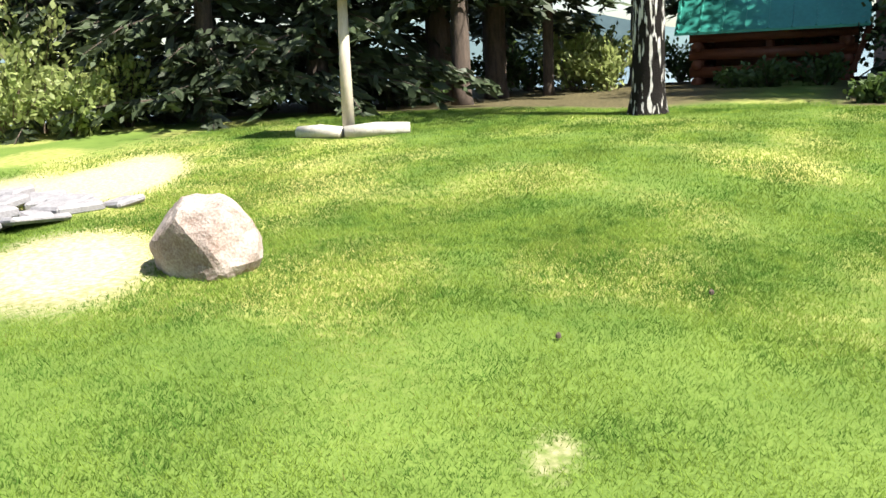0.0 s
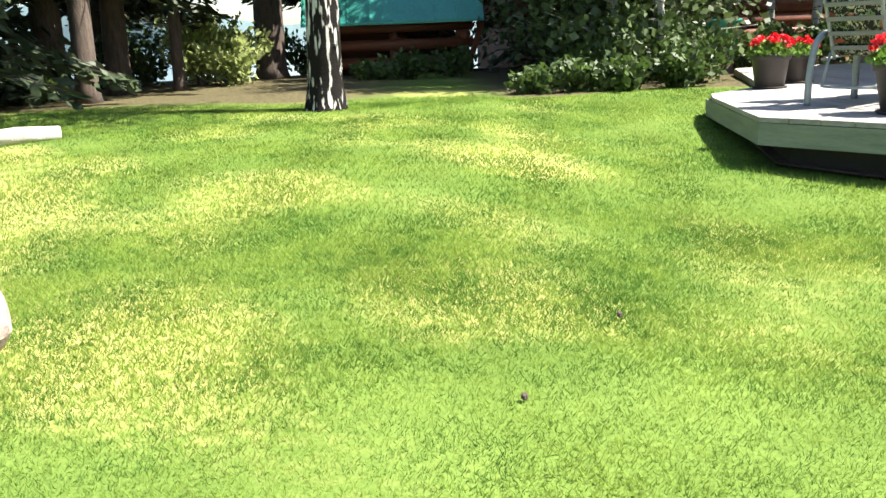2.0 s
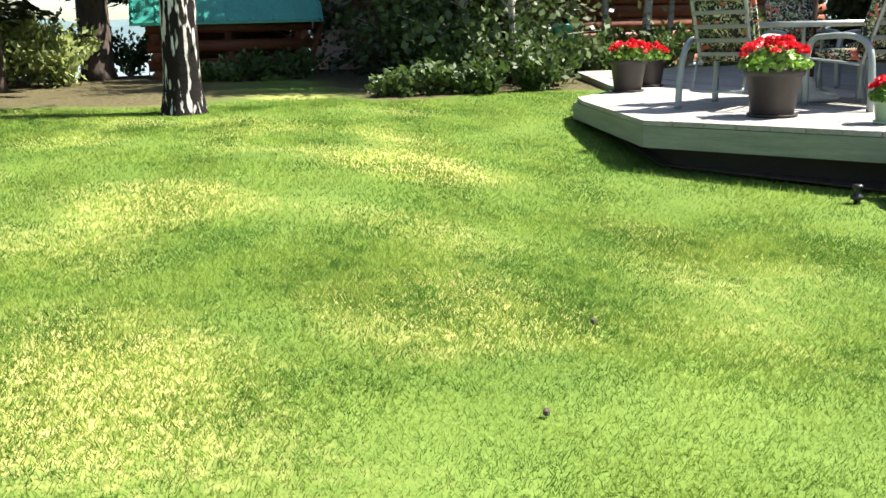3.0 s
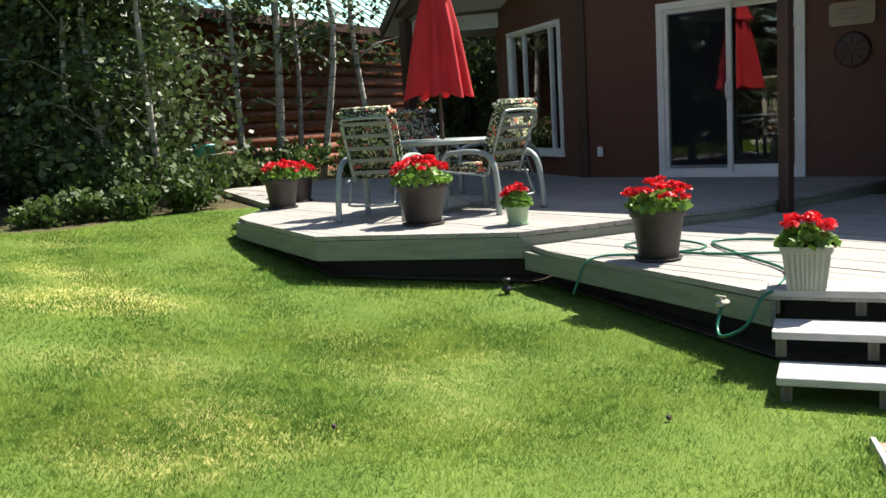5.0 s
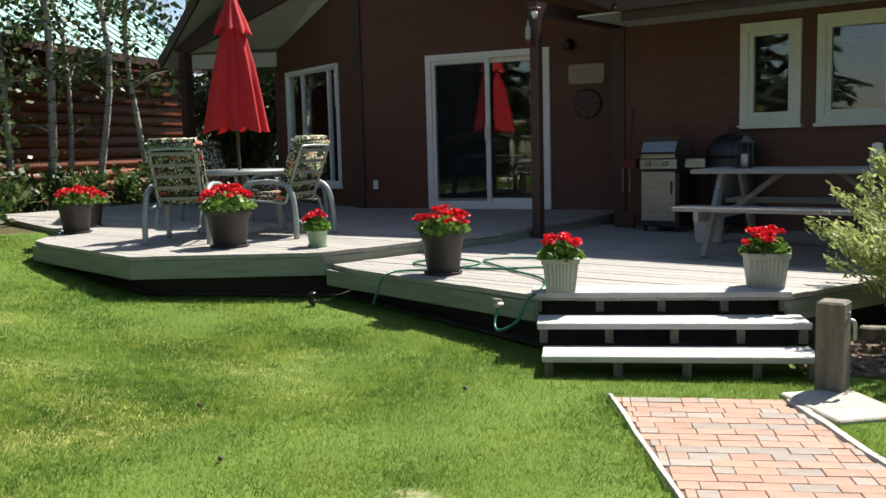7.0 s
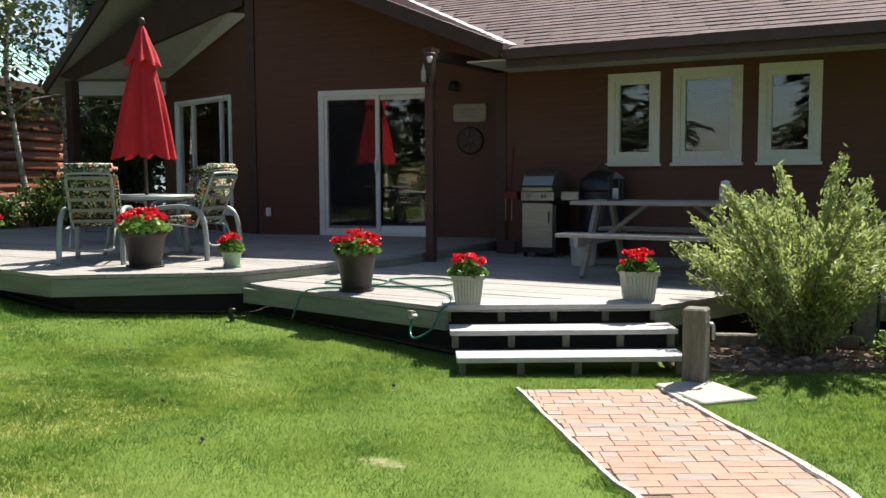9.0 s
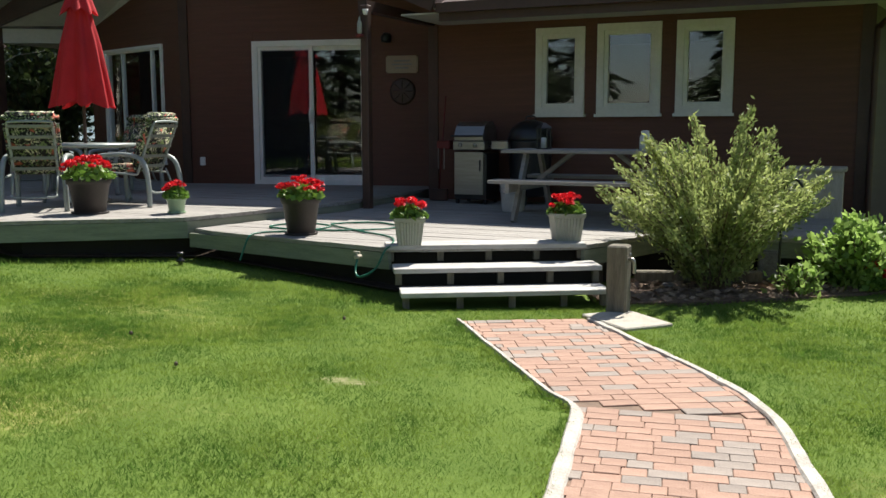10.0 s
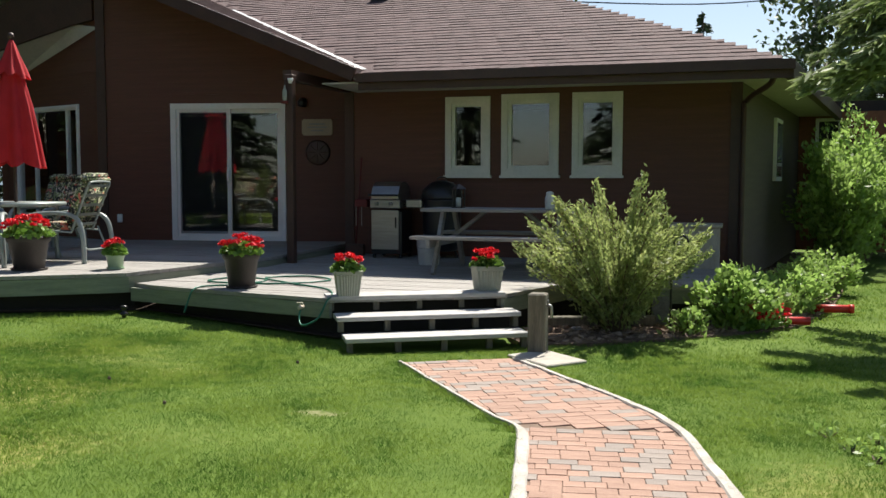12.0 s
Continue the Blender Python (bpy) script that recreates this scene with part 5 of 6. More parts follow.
for x in (-0.17, 0.21):
    for y in (-0.18, 0.18):
        bm = bmesh.new()
        tube(bm, [(x - 0.015, y, 0.03), (x + 0.015, y, 0.03)], 0.03, 10)
        part("caster", bm, M_black, bbq)
for x in (-0.42, -0.34):
    bm = bmesh.new()
    tube(bm, [(x, -0.225, 0.70), (x, -0.225, 0.44)], 0.006, 5)
    part("utensil", bm, M_steel, bbq, "hanging steel utensil")
kg = thing("smoker", "black drum smoker in the shade beside the barbecue", "smoker", (-2.12, 7.95, Z_LOW))
bm = bmesh.new()
lathe(bm, [(0.20, 0.10), (0.24, 0.14), (0.26, 0.42), (0.27, 0.78), (0.275, 0.80)], 28)
part("drum", bm, M_black, kg, "", True)
bm = bmesh.new()
lathe(bm, [(0.28, 0.80), (0.285, 0.83), (0.25, 0.94), (0.15, 1.03), (0.03, 1.06), (0.005, 1.06)], 28)
dome = part("lid", bm, M_black, kg, "domed lid", True)
bm = bmesh.new()
tube(bm, arc([(-0.06, 0, 1.05), (-0.05, 0, 1.10), (0.05, 0, 1.10), (0.06, 0, 1.05)], 4), 0.009, 6)
part("handle", bm, M_black, dome)
for k in range(3):
    a = 0.6 + k * 2.1
    bm = bmesh.new()
    tube(bm, [(0.17 * math.cos(a), 0.17 * math.sin(a), 0.13), (0.23 * math.cos(a), 0.23 * math.sin(a), 0.0)], 0.014, 6)
    part("leg", bm, M_black, kg)
# ---- things on the walls ----
sg = thing("wall_sign", "cream wall plaque with worn lettering", "sign", (-4.481, 9.055, 2.264))
sg.rotation_euler.z = radians(DOOR_TURN)
bm = bevelled((-0.24, -0.025, -0.125), (0.24, 0.0, 0.125), 0.02, None, 2)
part("plaque", bm, M_plaque, sg)
bm = bmesh.new()
for zc, w in ((0.05, 0.12), (0.0, 0.15), (-0.05, 0.10)):
    box(bm, (-w, -0.028, zc - 0.012), (w, -0.0255, zc + 0.012))
part("lettering", bm, M_picnic, sg, "faded illegible lettering")
ds = thing("wall_disc", "dark red round metal wall ornament", "ornament", (-4.478, 9.056, 1.877))
ds.rotation_euler.z = radians(DOOR_TURN)
bm = bmesh.new()
lathe(bm, [(0.02, 0.03), (0.16, 0.02), (0.19, 0.012), (0.195, 0.0)], 36)
bm.transform(Matrix.Rotation(radians(90), 4, "X"))
part("disc", bm, M_trim, ds, "", True)
for k in range(8):
    bm = bmesh.new()
    a = k * math.pi / 4
    tube(bm, [(0.04 * math.cos(a), -0.03, 0.04 * math.sin(a)), (0.17 * math.cos(a), -0.03, 0.17 * math.sin(a))], 0.008, 5)
    part("spoke", bm, M_trim, ds)
wl = thing("wall_lamp", "small dark round wall lamp, unlit", "lamp", (-4.69, 9.012, 2.67))
wl.rotation_euler.z = radians(DOOR_TURN)
bm = bmesh.new()
lathe(bm, [(0.05, 0.0), (0.05, 0.03), (0.02, 0.05)], 14)
bm.transform(Matrix.Rotation(radians(90), 4, "X"))
part("mount", bm, M_black, wl, "", True)
bm = bmesh.new()
lathe(bm, [(0.02, -0.10), (0.07, -0.09), (0.075, -0.02), (0.03, 0.04)], 14, (0, -0.1))
part("shade", bm, M_black, wl, "", True)
ot = thing("wall_outlet", "white outdoor socket on the brown wall", "socket", (-7.60, 8.392, 0.843))
ot.rotation_euler.z = radians(DOOR_TURN)
bm = bevelled((-0.04, -0.04, -0.065), (0.04, 0.0, 0.065), 0.008)
part("cover", bm, M_white, ot)
hf = thing("hummingbird_feeder", "small hanging glass feeder with red base", "bird feeder", (-3.74, 6.50, 2.44))
bm = bmesh.new()
lathe(bm, [(0.03, 0.0), (0.045, 0.03), (0.045, 0.15), (0.02, 0.19), (0.012, 0.24)], 14)
part("bottle", bm, M_potgrey, hf, "pale bottle", True)
hf.scale = (0.65, 0.65, 0.85)
bm = bmesh.new()
lathe(bm, [(0.03, -0.04), (0.075, -0.03), (0.07, 0.0), (0.02, 0.01)], 16)
part("dish", bm, M_darkred, hf, "red dish", True)
bm = bmesh.new()
tube(bm, arc([(0, 0, 0.24), (0, 0, 0.30), (0.04, 0.03, 0.30)], 4), 0.005, 5)
part("hook", bm, M_black, hf)
fl = thing("flood_lamp", "small white flood lamp on the post", "lamp", (-3.66, 6.50, 2.66))
bm = bmesh.new()
lathe(bm, [(0.03, 0.0), (0.045, 0.05), (0.05, 0.09), (0.01, 0.095)], 12)
part("head", bm, M_white, fl, "", True)
fl.scale = (0.7, 0.7, 0.7)
br = thing("broom", "red-handled broom leaning in the corner", "broom", (-3.42, 8.12, Z_LOW))
bm = bmesh.new()
tube(bm, [(0, -0.1, 0.15), (0.02, 0.08, 1.38)], 0.011, 8)
part("handle", bm, M_darkred, br, "", True)
bm = bevelled((-0.13, -0.13, 0.0), (0.13, -0.08, 0.16), 0.01)
part("head", bm, M_trim, br)
bx = thing("planter_box", "pale wooden planter box by the wall", "planter", (1.25, 7.6, Z_LOW))
for k, (a, b) in enumerate((((-0.28, -0.22, 0), (0.28, -0.19, 0.5)), ((-0.28, 0.19, 0), (0.28, 0.22, 0.5)), ((-0.28, -0.19, 0), (-0.25, 0.19, 0.5)), ((0.25, -0.19, 0), (0.28, 0.19, 0.5)))):
    part("panel", bevelled(a, b, 0.004), M_palepost, bx)
part("lid", bevelled((-0.31, -0.25, 0.501), (0.31, 0.25, 0.54), 0.006), M_palepost, bx)

# ---- by the stairs ----
gp = thing("wooden_post", "squat grey wooden post with a tap beside the steps", "post", (0.13, 3.45, -0.05))
part("post", bevelled((-0.075, -0.075, 0), (0.075, 0.075, 0.56), 0.012), M_postwood, gp)
bm = bmesh.new()
tube(bm, arc([(0.06, -0.02, 0.46), (0.11, -0.03, 0.46), (0.12, -0.03, 0.42), (0.12, -0.03, 0.36)], 4), 0.014, 8)
tube(bm, [(0.09, -0.03, 0.47), (0.09, -0.03, 0.51)], 0.008, 6)
part("tap", bm, M_steel, gp, "steel tap", True)
bm = bevelled((-0.30, -0.20, 0), (0.24, 0.20, 0.035), 0.008, pose(0.28, 3.16, -0.01, 0, 0, -42))
sl = part("paving_slab", bm, M_slab)
tagged(sl, "pale concrete slab set in the grass", "slab")
bm = bmesh.new()
prism(bm, BED, -0.08, 0.015)
bed = part("flower_bed", bm, M_mulch)
tagged(bed, "bark-mulched flower bed along the house", "flower bed", kind="structure")
g = np.random.default_rng(77)
cx, cy = g.uniform(-0.3, 4.0, 9000), g.uniform(3.7, 12.0, 9000)
ok = inside(cx, cy, BED)
chips = raw("mulch_chips", leaf_quads(np.stack([cx[ok], cy[ok], 0.016 + 0.022 * g.uniform(0, 1, ok.sum())], -1), 0.036, 0.75, 2.2), 4, M_chip)
tagged(chips, "loose pale bark chips strewn over the bed", "bark chips", kind="stuff")
tt = thing("red_tube", "red plastic tube lying on the mulch", "tube", (2.18, 5.62, 0.06))
bm = bmesh.new()
tube(bm, [(-0.25, 0, 0), (0.25, 0.05, 0)], 0.04, 12)
part("tube", bm, M_red, tt, "", True)
for i in range(5):
    p = (0.25 + i * 0.42, 4.75 + i * 0.28, -0.02)
    st = thing("border_stone", "rounded grey stone edging the bed", "stone", p, "bed edging stones")
    bm = bmesh.new()
    bmesh.ops.create_icosphere(bm, subdivisions=2, radius=0.1)
    for v in bm.verts:
        v.co *= 1 + 0.25 * noise.noise(v.co * 6 + Vector((i * 3, 0, 0)))
        v.co.z *= 0.6
    part("stone", bm, M_greystone, st, "", True)
# ---- lawn things ----
rk = thing("boulder", "pale granite boulder with a rusty broken face", "rock", (-2.28, -1.45, gz(-2.28, -1.45) - 0.03))
bm = bmesh.new()
bmesh.ops.create_icosphere(bm, subdivisions=4, radius=1.0)
planes = [((0.62, -0.78, 0.75), 0.68), ((0.80, -0.60, -0.25), 0.70), ((0.2, 0.1, 1.0), 0.80), ((-0.3, -0.3, 0.9), 0.84), ((0.75, 0.35, 0.45), 0.83), ((0.3, 0.9, 0.25), 0.86), ((0.35, -0.55, 0.75), 0.82), ((0.95, -0.1, -0.1), 0.66), ((-0.6, 0.5, 0.5), 0.85)]
for v in bm.verts:
    p = v.co.copy()
    for n, d in planes:
        n = Vector(n).normalized()
        over = p.dot(n) - d
        if over > 0:
            p -= n * over * 0.93
    k = 1 + 0.05 * noise.noise(p * 2.2) + 0.035 * noise.noise(p * 6) + 0.02 * noise.noise(p * 15)
    v.co = Vector((p.x * 0.30 * k, p.y * 0.33 * k, p.z * 0.30 * k + 0.17))
part("stone", bm, M_rock, rk)
pile = thing("stone_slab_heap", "low heap of flat grey stones on the sand", "stones", (-3.25, -3.95, gz(-3.2, -3.95)))
g = np.random.default_rng(3)
for k in range(22):
    x, y = g.uniform(-0.75, 0.75), g.uniform(-0.85, 0.75)
    bm = bevelled((-g.uniform(0.12, 0.26), -g.uniform(0.10, 0.2), -0.02), (g.uniform(0.12, 0.26), g.uniform(0.10, 0.2), g.uniform(0.03, 0.07)), 0.02, pose(x, y, g.uniform(0.0, 0.06), g.uniform(-9, 9), g.uniform(-9, 9), g.uniform(0, 180)))
    part("stone", bm, M_greystone, pile)
fd = thing("bird_feeder_pole", "pale wooden bird-feeder pole with a tray", "bird feeder", (-7.68, -3.55, gz(-7.68, -3.55) - 0.02))
bm = bmesh.new()
tube(bm, [(0, 0, -0.1), (0.01, 0.01, 0.8), (-0.01, 0.02, 1.58)], [0.075, 0.065, 0.055], 12)
part("pole", bm, M_palepost, fd, "", True)
part("tray", bevelled((-0.32, -0.38, 1.58), (0.32, 0.38, 1.61), 0.006), M_palepost, fd, "square wooden tray")
for a, b in (((-0.34, -0.40, 1.611), (0.34, -0.36, 1.66)), ((-0.34, 0.36, 1.611), (0.34, 0.40, 1.66)), ((-0.34, -0.36, 1.611), (-0.30, 0.36, 1.66)), ((0.30, -0.36, 1.611), (0.34, 0.36, 1.66))):
    part("tray_edge", bevelled(a, b, 0.004), M_palepost, fd)
for a, b in (((0.10, -0.60, 0.07), (0.20, 0.02, 0.07)), ((0.20, 0.05, 0.07), (-0.18, 0.68, 0.08))):
    lg = bmesh.new()
    tube(lg, [Vector(a), (Vector(a) + Vector(b)) / 2 + Vector((0, 0, 0.01)), Vector(b)], [0.075, 0.085, 0.07], 12)
    part("base_log", lg, M_kerb, fd, "pale short log", True)
for x, y in ((-1.64, 0.70), (-2.39, 1.165), (-1.55, 2.35)):
    dp = thing("pine_cone", "small dark pine cone in the grass", "pine cone", (x, y, float(height(np.array(x), np.array(y))) + 0.02), "pine cones on the lawn")
    bm = bmesh.new()
    lathe(bm, [(0.004, -0.012), (0.012, -0.006), (0.011, 0.006), (0.003, 0.014)], 8)
    part("cone", bm, M_bark, dp)
# ---- log shed and neighbouring cabin ----
shed = thing("log_shed", "open log shed with a green metal roof", "shed", (-17.6, 0.2, 0.2))
for k in range(4):
    z = 0.10 + k * 0.34
    bm = bmesh.new()
    tube(bm, [(0.0, -1.5, z), (0.0, 1.55, z)], 0.11, 10)
    part("log", bm, M_log, shed, "", True)
    bm = bmesh.new()
    tube(bm, [(-2.2, -1.35, z + 0.15), (0.2, -1.35, z + 0.15)], 0.10, 10)
    part("log", bm, M_log, shed, "", True)
    bm = bmesh.new()
    tube(bm, [(-2.2, 1.40, z + 0.15), (0.2, 1.40, z + 0.15)], 0.10, 10)
    part("log", bm, M_log, shed, "", True)
for y in (-1.3, 0.0, 1.3):
    bm = bmesh.new()
    tube(bm, [(-0.05, y, -0.3), (-0.05, y, 1.35)], 0.08, 10)
    part("post", bm, M_log, shed, "", True)
bm = bmesh.new()
beam(bm, (0.18, 1.45, 0.35), (0.10, 1.75, 1.2), 0.09, 0.09)
part("brace", bm, M_log, shed)
bm = bmesh.new()
slab(bm, [(0.35, -1.75, 1.22), (0.35, 1.75, 1.22), (-1.1, 1.75, 2.75), (-1.1, -1.75, 2.75)], 0.05)
slab(bm, [(-1.1, -1.75, 2.75), (-1.1, 1.75, 2.75), (-2.55, 1.75, 1.22), (-2.55, -1.75, 1.22)], 0.05)
part("roof", bm, M_greenroof, shed, "green metal roof")
for k in range(9):
    y = -1.7 + k * 0.42
    bm = bmesh.new()
    beam(bm, (0.35, y, 1.235), (-1.1, y, 2.765), 0.03, 0.03)
    part("roof_rib", bm, M_greenroof, shed)
bm = bmesh.new()
box(bm, (-2.1, -1.3, -0.2), (-1.9, 1.3, 1.4))
part("back_wall", bm, M_log, shed)

cabin = thing("log_cabin", "neighbouring red-brown log cabin with pale green metal roof", "cabin", (-17.5, 9.5, 0.3))
CT = Matrix.Rotation(radians(115), 4, "Z")
for k in range(14):
    z = 0.12 + k * 0.25
    bm = bmesh.new()
    tube(bm, [(-5.5, 0, z), (5.5, 0, z)], 0.135, 10)
    bm.transform(CT)
    part("log", bm, M_log, cabin, "", True)
bm = bmesh.new()
box(bm, (-5.4, 0.05, -0.3), (5.4, 6, 3.45), CT)
part("wall", bm, M_log, cabin)
bm = bmesh.new()
slab(bm, [CT @ Vector(p) for p in ((-6, -0.9, 3.30), (6, -0.9, 3.30), (6, 3.2, 6.05), (-6, 3.2, 6.05))], 0.08)
slab(bm, [CT @ Vector(p) for p in ((-6, 3.2, 6.05), (6, 3.2, 6.05), (6, 7.3, 3.30), (-6, 7.3, 3.30))], 0.08)
part("roof", bm, M_tinroof, cabin, "ribbed pale green metal roof")
for k in range(27):
    x = -5.95 + k * 0.457
    bm = bmesh.new()
    beam(bm, CT @ Vector((x, -0.9, 3.32)), CT @ Vector((x, 3.2, 6.07)), 0.04, 0.03)
    part("roof_rib", bm, M_tinroof, cabin)
bm = bmesh.new()
box(bm, (-6, -0.95, 3.11), (6, -0.90, 3.29), CT)
part("fascia", bm, M_trim, cabin)
bn = thing("garden_bench", "weathered grey bench among the shrubs", "bench", (-12.2, 3.6, 0.38))
for k in range(3):
    part("slat", bevelled((-0.2 + k * 0.14, -0.6, 0.42), (-0.08 + k * 0.14, 0.6, 0.45), 0.004), M_picnic, bn)
for k in range(2):
    part("back_slat", bevelled((-0.26, -0.6, 0.58 + k * 0.17), (-0.23, 0.6, 0.70 + k * 0.17), 0.004), M_picnic, bn)
for y in (-0.5, 0.5):
    part("leg", bevelled((-0.26, y - 0.03, -0.05), (-0.21, y + 0.03, 0.85), 0.004), M_picnic, bn)
    part("leg", bevelled((0.14, y - 0.03, -0.05), (0.19, y + 0.03, 0.42), 0.004), M_picnic, bn)

tub = thing("green_tub", "dark green plastic tub behind the deck", "tub", (-13.3, 5.2, 0.38))
bm = bmesh.new()
lathe(bm, [(0.24, 0.35), (0.26, 0.36), (0.30, 0.78), (0.33, 0.79), (0.33, 0.83), (0.30, 0.83), (0.27, 0.42)], 24)
part("body", bm, M_greenroof, tub, "", True)
bm = bmesh.new()
lathe(bm, [(0.22, 0.0), (0.22, 0.35)], 16)
part("stand", bm, M_darkwood, tub)

# ---- trees and shrubs ----


def conifer(x, y, h, r, bare=0.0, n_br=110, seed=0, trunk=0.16, leaf=M_needle, label="dark shaggy spruce by the shore", lean=0.0, size=0.105, aspect=3.0, dense=34):
    """A tapered trunk with drooping branches that carry sprays of needles."""
    g = np.random.default_rng(seed)
    t = thing("spruce_tree", label, "tree", (x, y, gz(x, y) - 0.05), "shore trees")
    bm = bmesh.new()
    tube(bm, [(0, 0, -0.1), (0.02, 0.0, 0.25), (lean * 0.3, 0.03, h * 0.35), (lean * 0.6, -0.03, h * 0.7), (lean, 0, h)], [trunk * 1.35, trunk, trunk * 0.75, trunk * 0.4, 0.02], 12)
    part("trunk", bm, M_bark, t, "", True)
    bm = bmesh.new()
    C, D = [], []
    for k in range(n_br):
        f = (k + g.uniform(0, 1)) / n_br
        z = bare + (h - bare) * f
        L = r * (1 - 0.88 * f) * g.uniform(0.65, 1.15)
        a = g.uniform(0, 2 * math.pi)
        d = np.array([math.cos(a), math.sin(a), 0.0])
        sag = g.uniform(0.12, 0.38)
        pts = []
        for s in (0, 0.35, 0.7, 1.0):
            pts.append((d[0] * L * s + lean * f, d[1] * L * s, z + 0.10 * L * s - sag * L * s * s))
        tube(bm, pts, [0.022, 0.016, 0.010, 0.004], 4, False)
        m = int(dense * L) + 8
        s = g.uniform(0.18, 1.0, m)
        side = np.array([-d[1], d[0], 0.0])
        off = g.normal(size=m) * 0.16 * L * (1.1 - s)
        p = np.stack([d[0] * L * s + side[0] * off + lean * f, d[1] * L * s + side[1] * off, z + 0.10 * L * s - sag * L * s * s - np.abs(g.normal(size=m)) * 0.09], -1)
        C.append(p)
        dd = np.tile(d, (m, 1)) + side * np.sign(off)[:, None] * 0.8
        dd[:, 2] = -0.45
        D.append(dd)
    tagged(part("branch", bm, M_bark, t), kind="stuff")
    C, D = np.concatenate(C), np.concatenate(D)
    q = leaf_quads(C, size, 0.0, aspect, D)
    raw("crown", q, 4, leaf, t, "drooping needle sprays")
    return t


def broadleaf(x, y, h, r, base, n, seed, bark=M_aspen, leaf=M_leaf, trunk=0.05, size=0.10, lean=(0.0, 0.0), name="aspen_tree", label="slender pale-barked aspen in full leaf", clumps=26):
    g = np.random.default_rng(seed)
    t = thing(name, label, "tree", (x, y, gz(x, y) - 0.05), "trees by the house")
    bm = bmesh.new()
    bend = g.normal(size=2) * 0.24
    kink = g.normal(size=2) * 0.16
    stem = arc([(0, 0, -0.1), (lean[0] * 0.35 + bend[0], lean[1] * 0.35 + bend[1], h * 0.4), (lean[0] * 0.75 + kink[0], lean[1] * 0.75 + kink[1], h * 0.7), (lean[0], lean[1], h)], 4)
    tube(bm, stem, [trunk * (1.15 - 0.95 * i / (len(stem) - 1)) for i in range(len(stem))], 9)
    part("trunk", bm, bark, t, "", True)
    bm = bmesh.new()
    C = []
    for k in range(clumps):
        f = g.uniform(base / h, 1.0)
        i = min(int(f * (len(stem) - 1)), len(stem) - 1)
        p0 = stem[i]
        a = g.uniform(0, 2 * math.pi)
        L = r * g.uniform(0.35, 1.0) * (1.15 - 0.6 * f)
        e = p0 + Vector((math.cos(a) * L, math.sin(a) * L, L * g.uniform(0.1, 0.7)))
        mid = (p0 + e) / 2 + Vector((0, 0, 0.12 * L))
        tube(bm, [p0, mid, e], [trunk * 0.35, trunk * 0.22, trunk * 0.08], 5, False)
        m = n // clumps
        s = g.uniform(0.35, 1.1, m)[:, None]
        c = np.array(p0)[None] * (1 - s) + np.array(e)[None] * s + g.normal(size=(m, 3)) * np.array([0.30, 0.30, 0.24]) * (0.35 + 0.4 * r)
        C.append(c)
    tagged(part("limb", bm, bark, t), kind="stuff")
    raw("crown", leaf_quads(np.concatenate(C), size, 0.2, 1.25), 4, leaf, t, "loose airy foliage")
    return t


def shrub(x, y, h, r, n, seed, leaf=M_underleaf, size=0.07, stems=16, name="shrub", label="leafy green shrub", z=None, up=0.6, aspect=1.6, group="shrubs", loose=1.0, droop=0.35):
    """Many stems from one foot, leaves along them."""
    g = np.random.default_rng(seed)
    t = thing(name, label, "shrub", (x, y, (gz(x, y) if z is None else z) - 0.03), group)
    bm = bmesh.new()
    C, D = [], []
    for k in range(stems):
        a = g.uniform(0, 2 * math.pi)
        tilt = math.sqrt(g.uniform(0, 1))
        e = Vector((math.cos(a) * r * tilt, math.sin(a) * r * tilt, h * g.uniform(0.62, 1.0) * (1 - droop * tilt ** 2)))
        mid = Vector((e.x * 0.45, e.y * 0.45, e.z * up))
        pts = arc([(e.x * 0.06, e.y * 0.06, 0), mid, e], 4)
        tube(bm, pts, [0.010 * (1.2 - i / len(pts)) for i in range(len(pts))], 4, False)
        m = n // stems
        s = g.uniform(0.22, 1.0, m)
        idx = np.clip((s * (len(pts) - 1)).astype(int), 0, len(pts) - 2)
        P = np.array([list(p) for p in pts])
        fr = (s * (len(pts) - 1) - idx)[:, None]
        c = P[idx] * (1 - fr) + P[idx + 1] * fr
        spread = loose * (0.05 + 0.10 * r) * (1.1 - 0.6 * s)[:, None]
        C.append(c + g.normal(size=(m, 3)) * spread)
        d = P[idx + 1] - P[idx]
        d /= np.linalg.norm(d, axis=1, keepdims=True) + 1e-9
        D.append(d + g.normal(size=(m, 3)) * 0.5)
    tagged(part("stem", bm, M_twig, t), kind="stuff")
    raw("foliage", leaf_quads(np.concatenate(C), size, 0.0, aspect, np.concatenate(D)), 4, leaf, t)
    return t


# the old birch on the lawn
bt = thing("birch_tree", "old birch with black furrowed foot and white upper trunk", "tree", (-9.33, -0.49, gz(-9.33, -0.49) - 0.03))
bm = bmesh.new()
n = 28
prof = [(0.30, -0.1), (0.235, 0.06), (0.195, 0.30), (0.182, 0.8), (0.172, 1.4), (0.165, 2.2), (0.15, 3.2), (0.12, 5.0), (0.07, 7.0)]
zs = np.linspace(-0.1, 7.0, 90)
rings = []
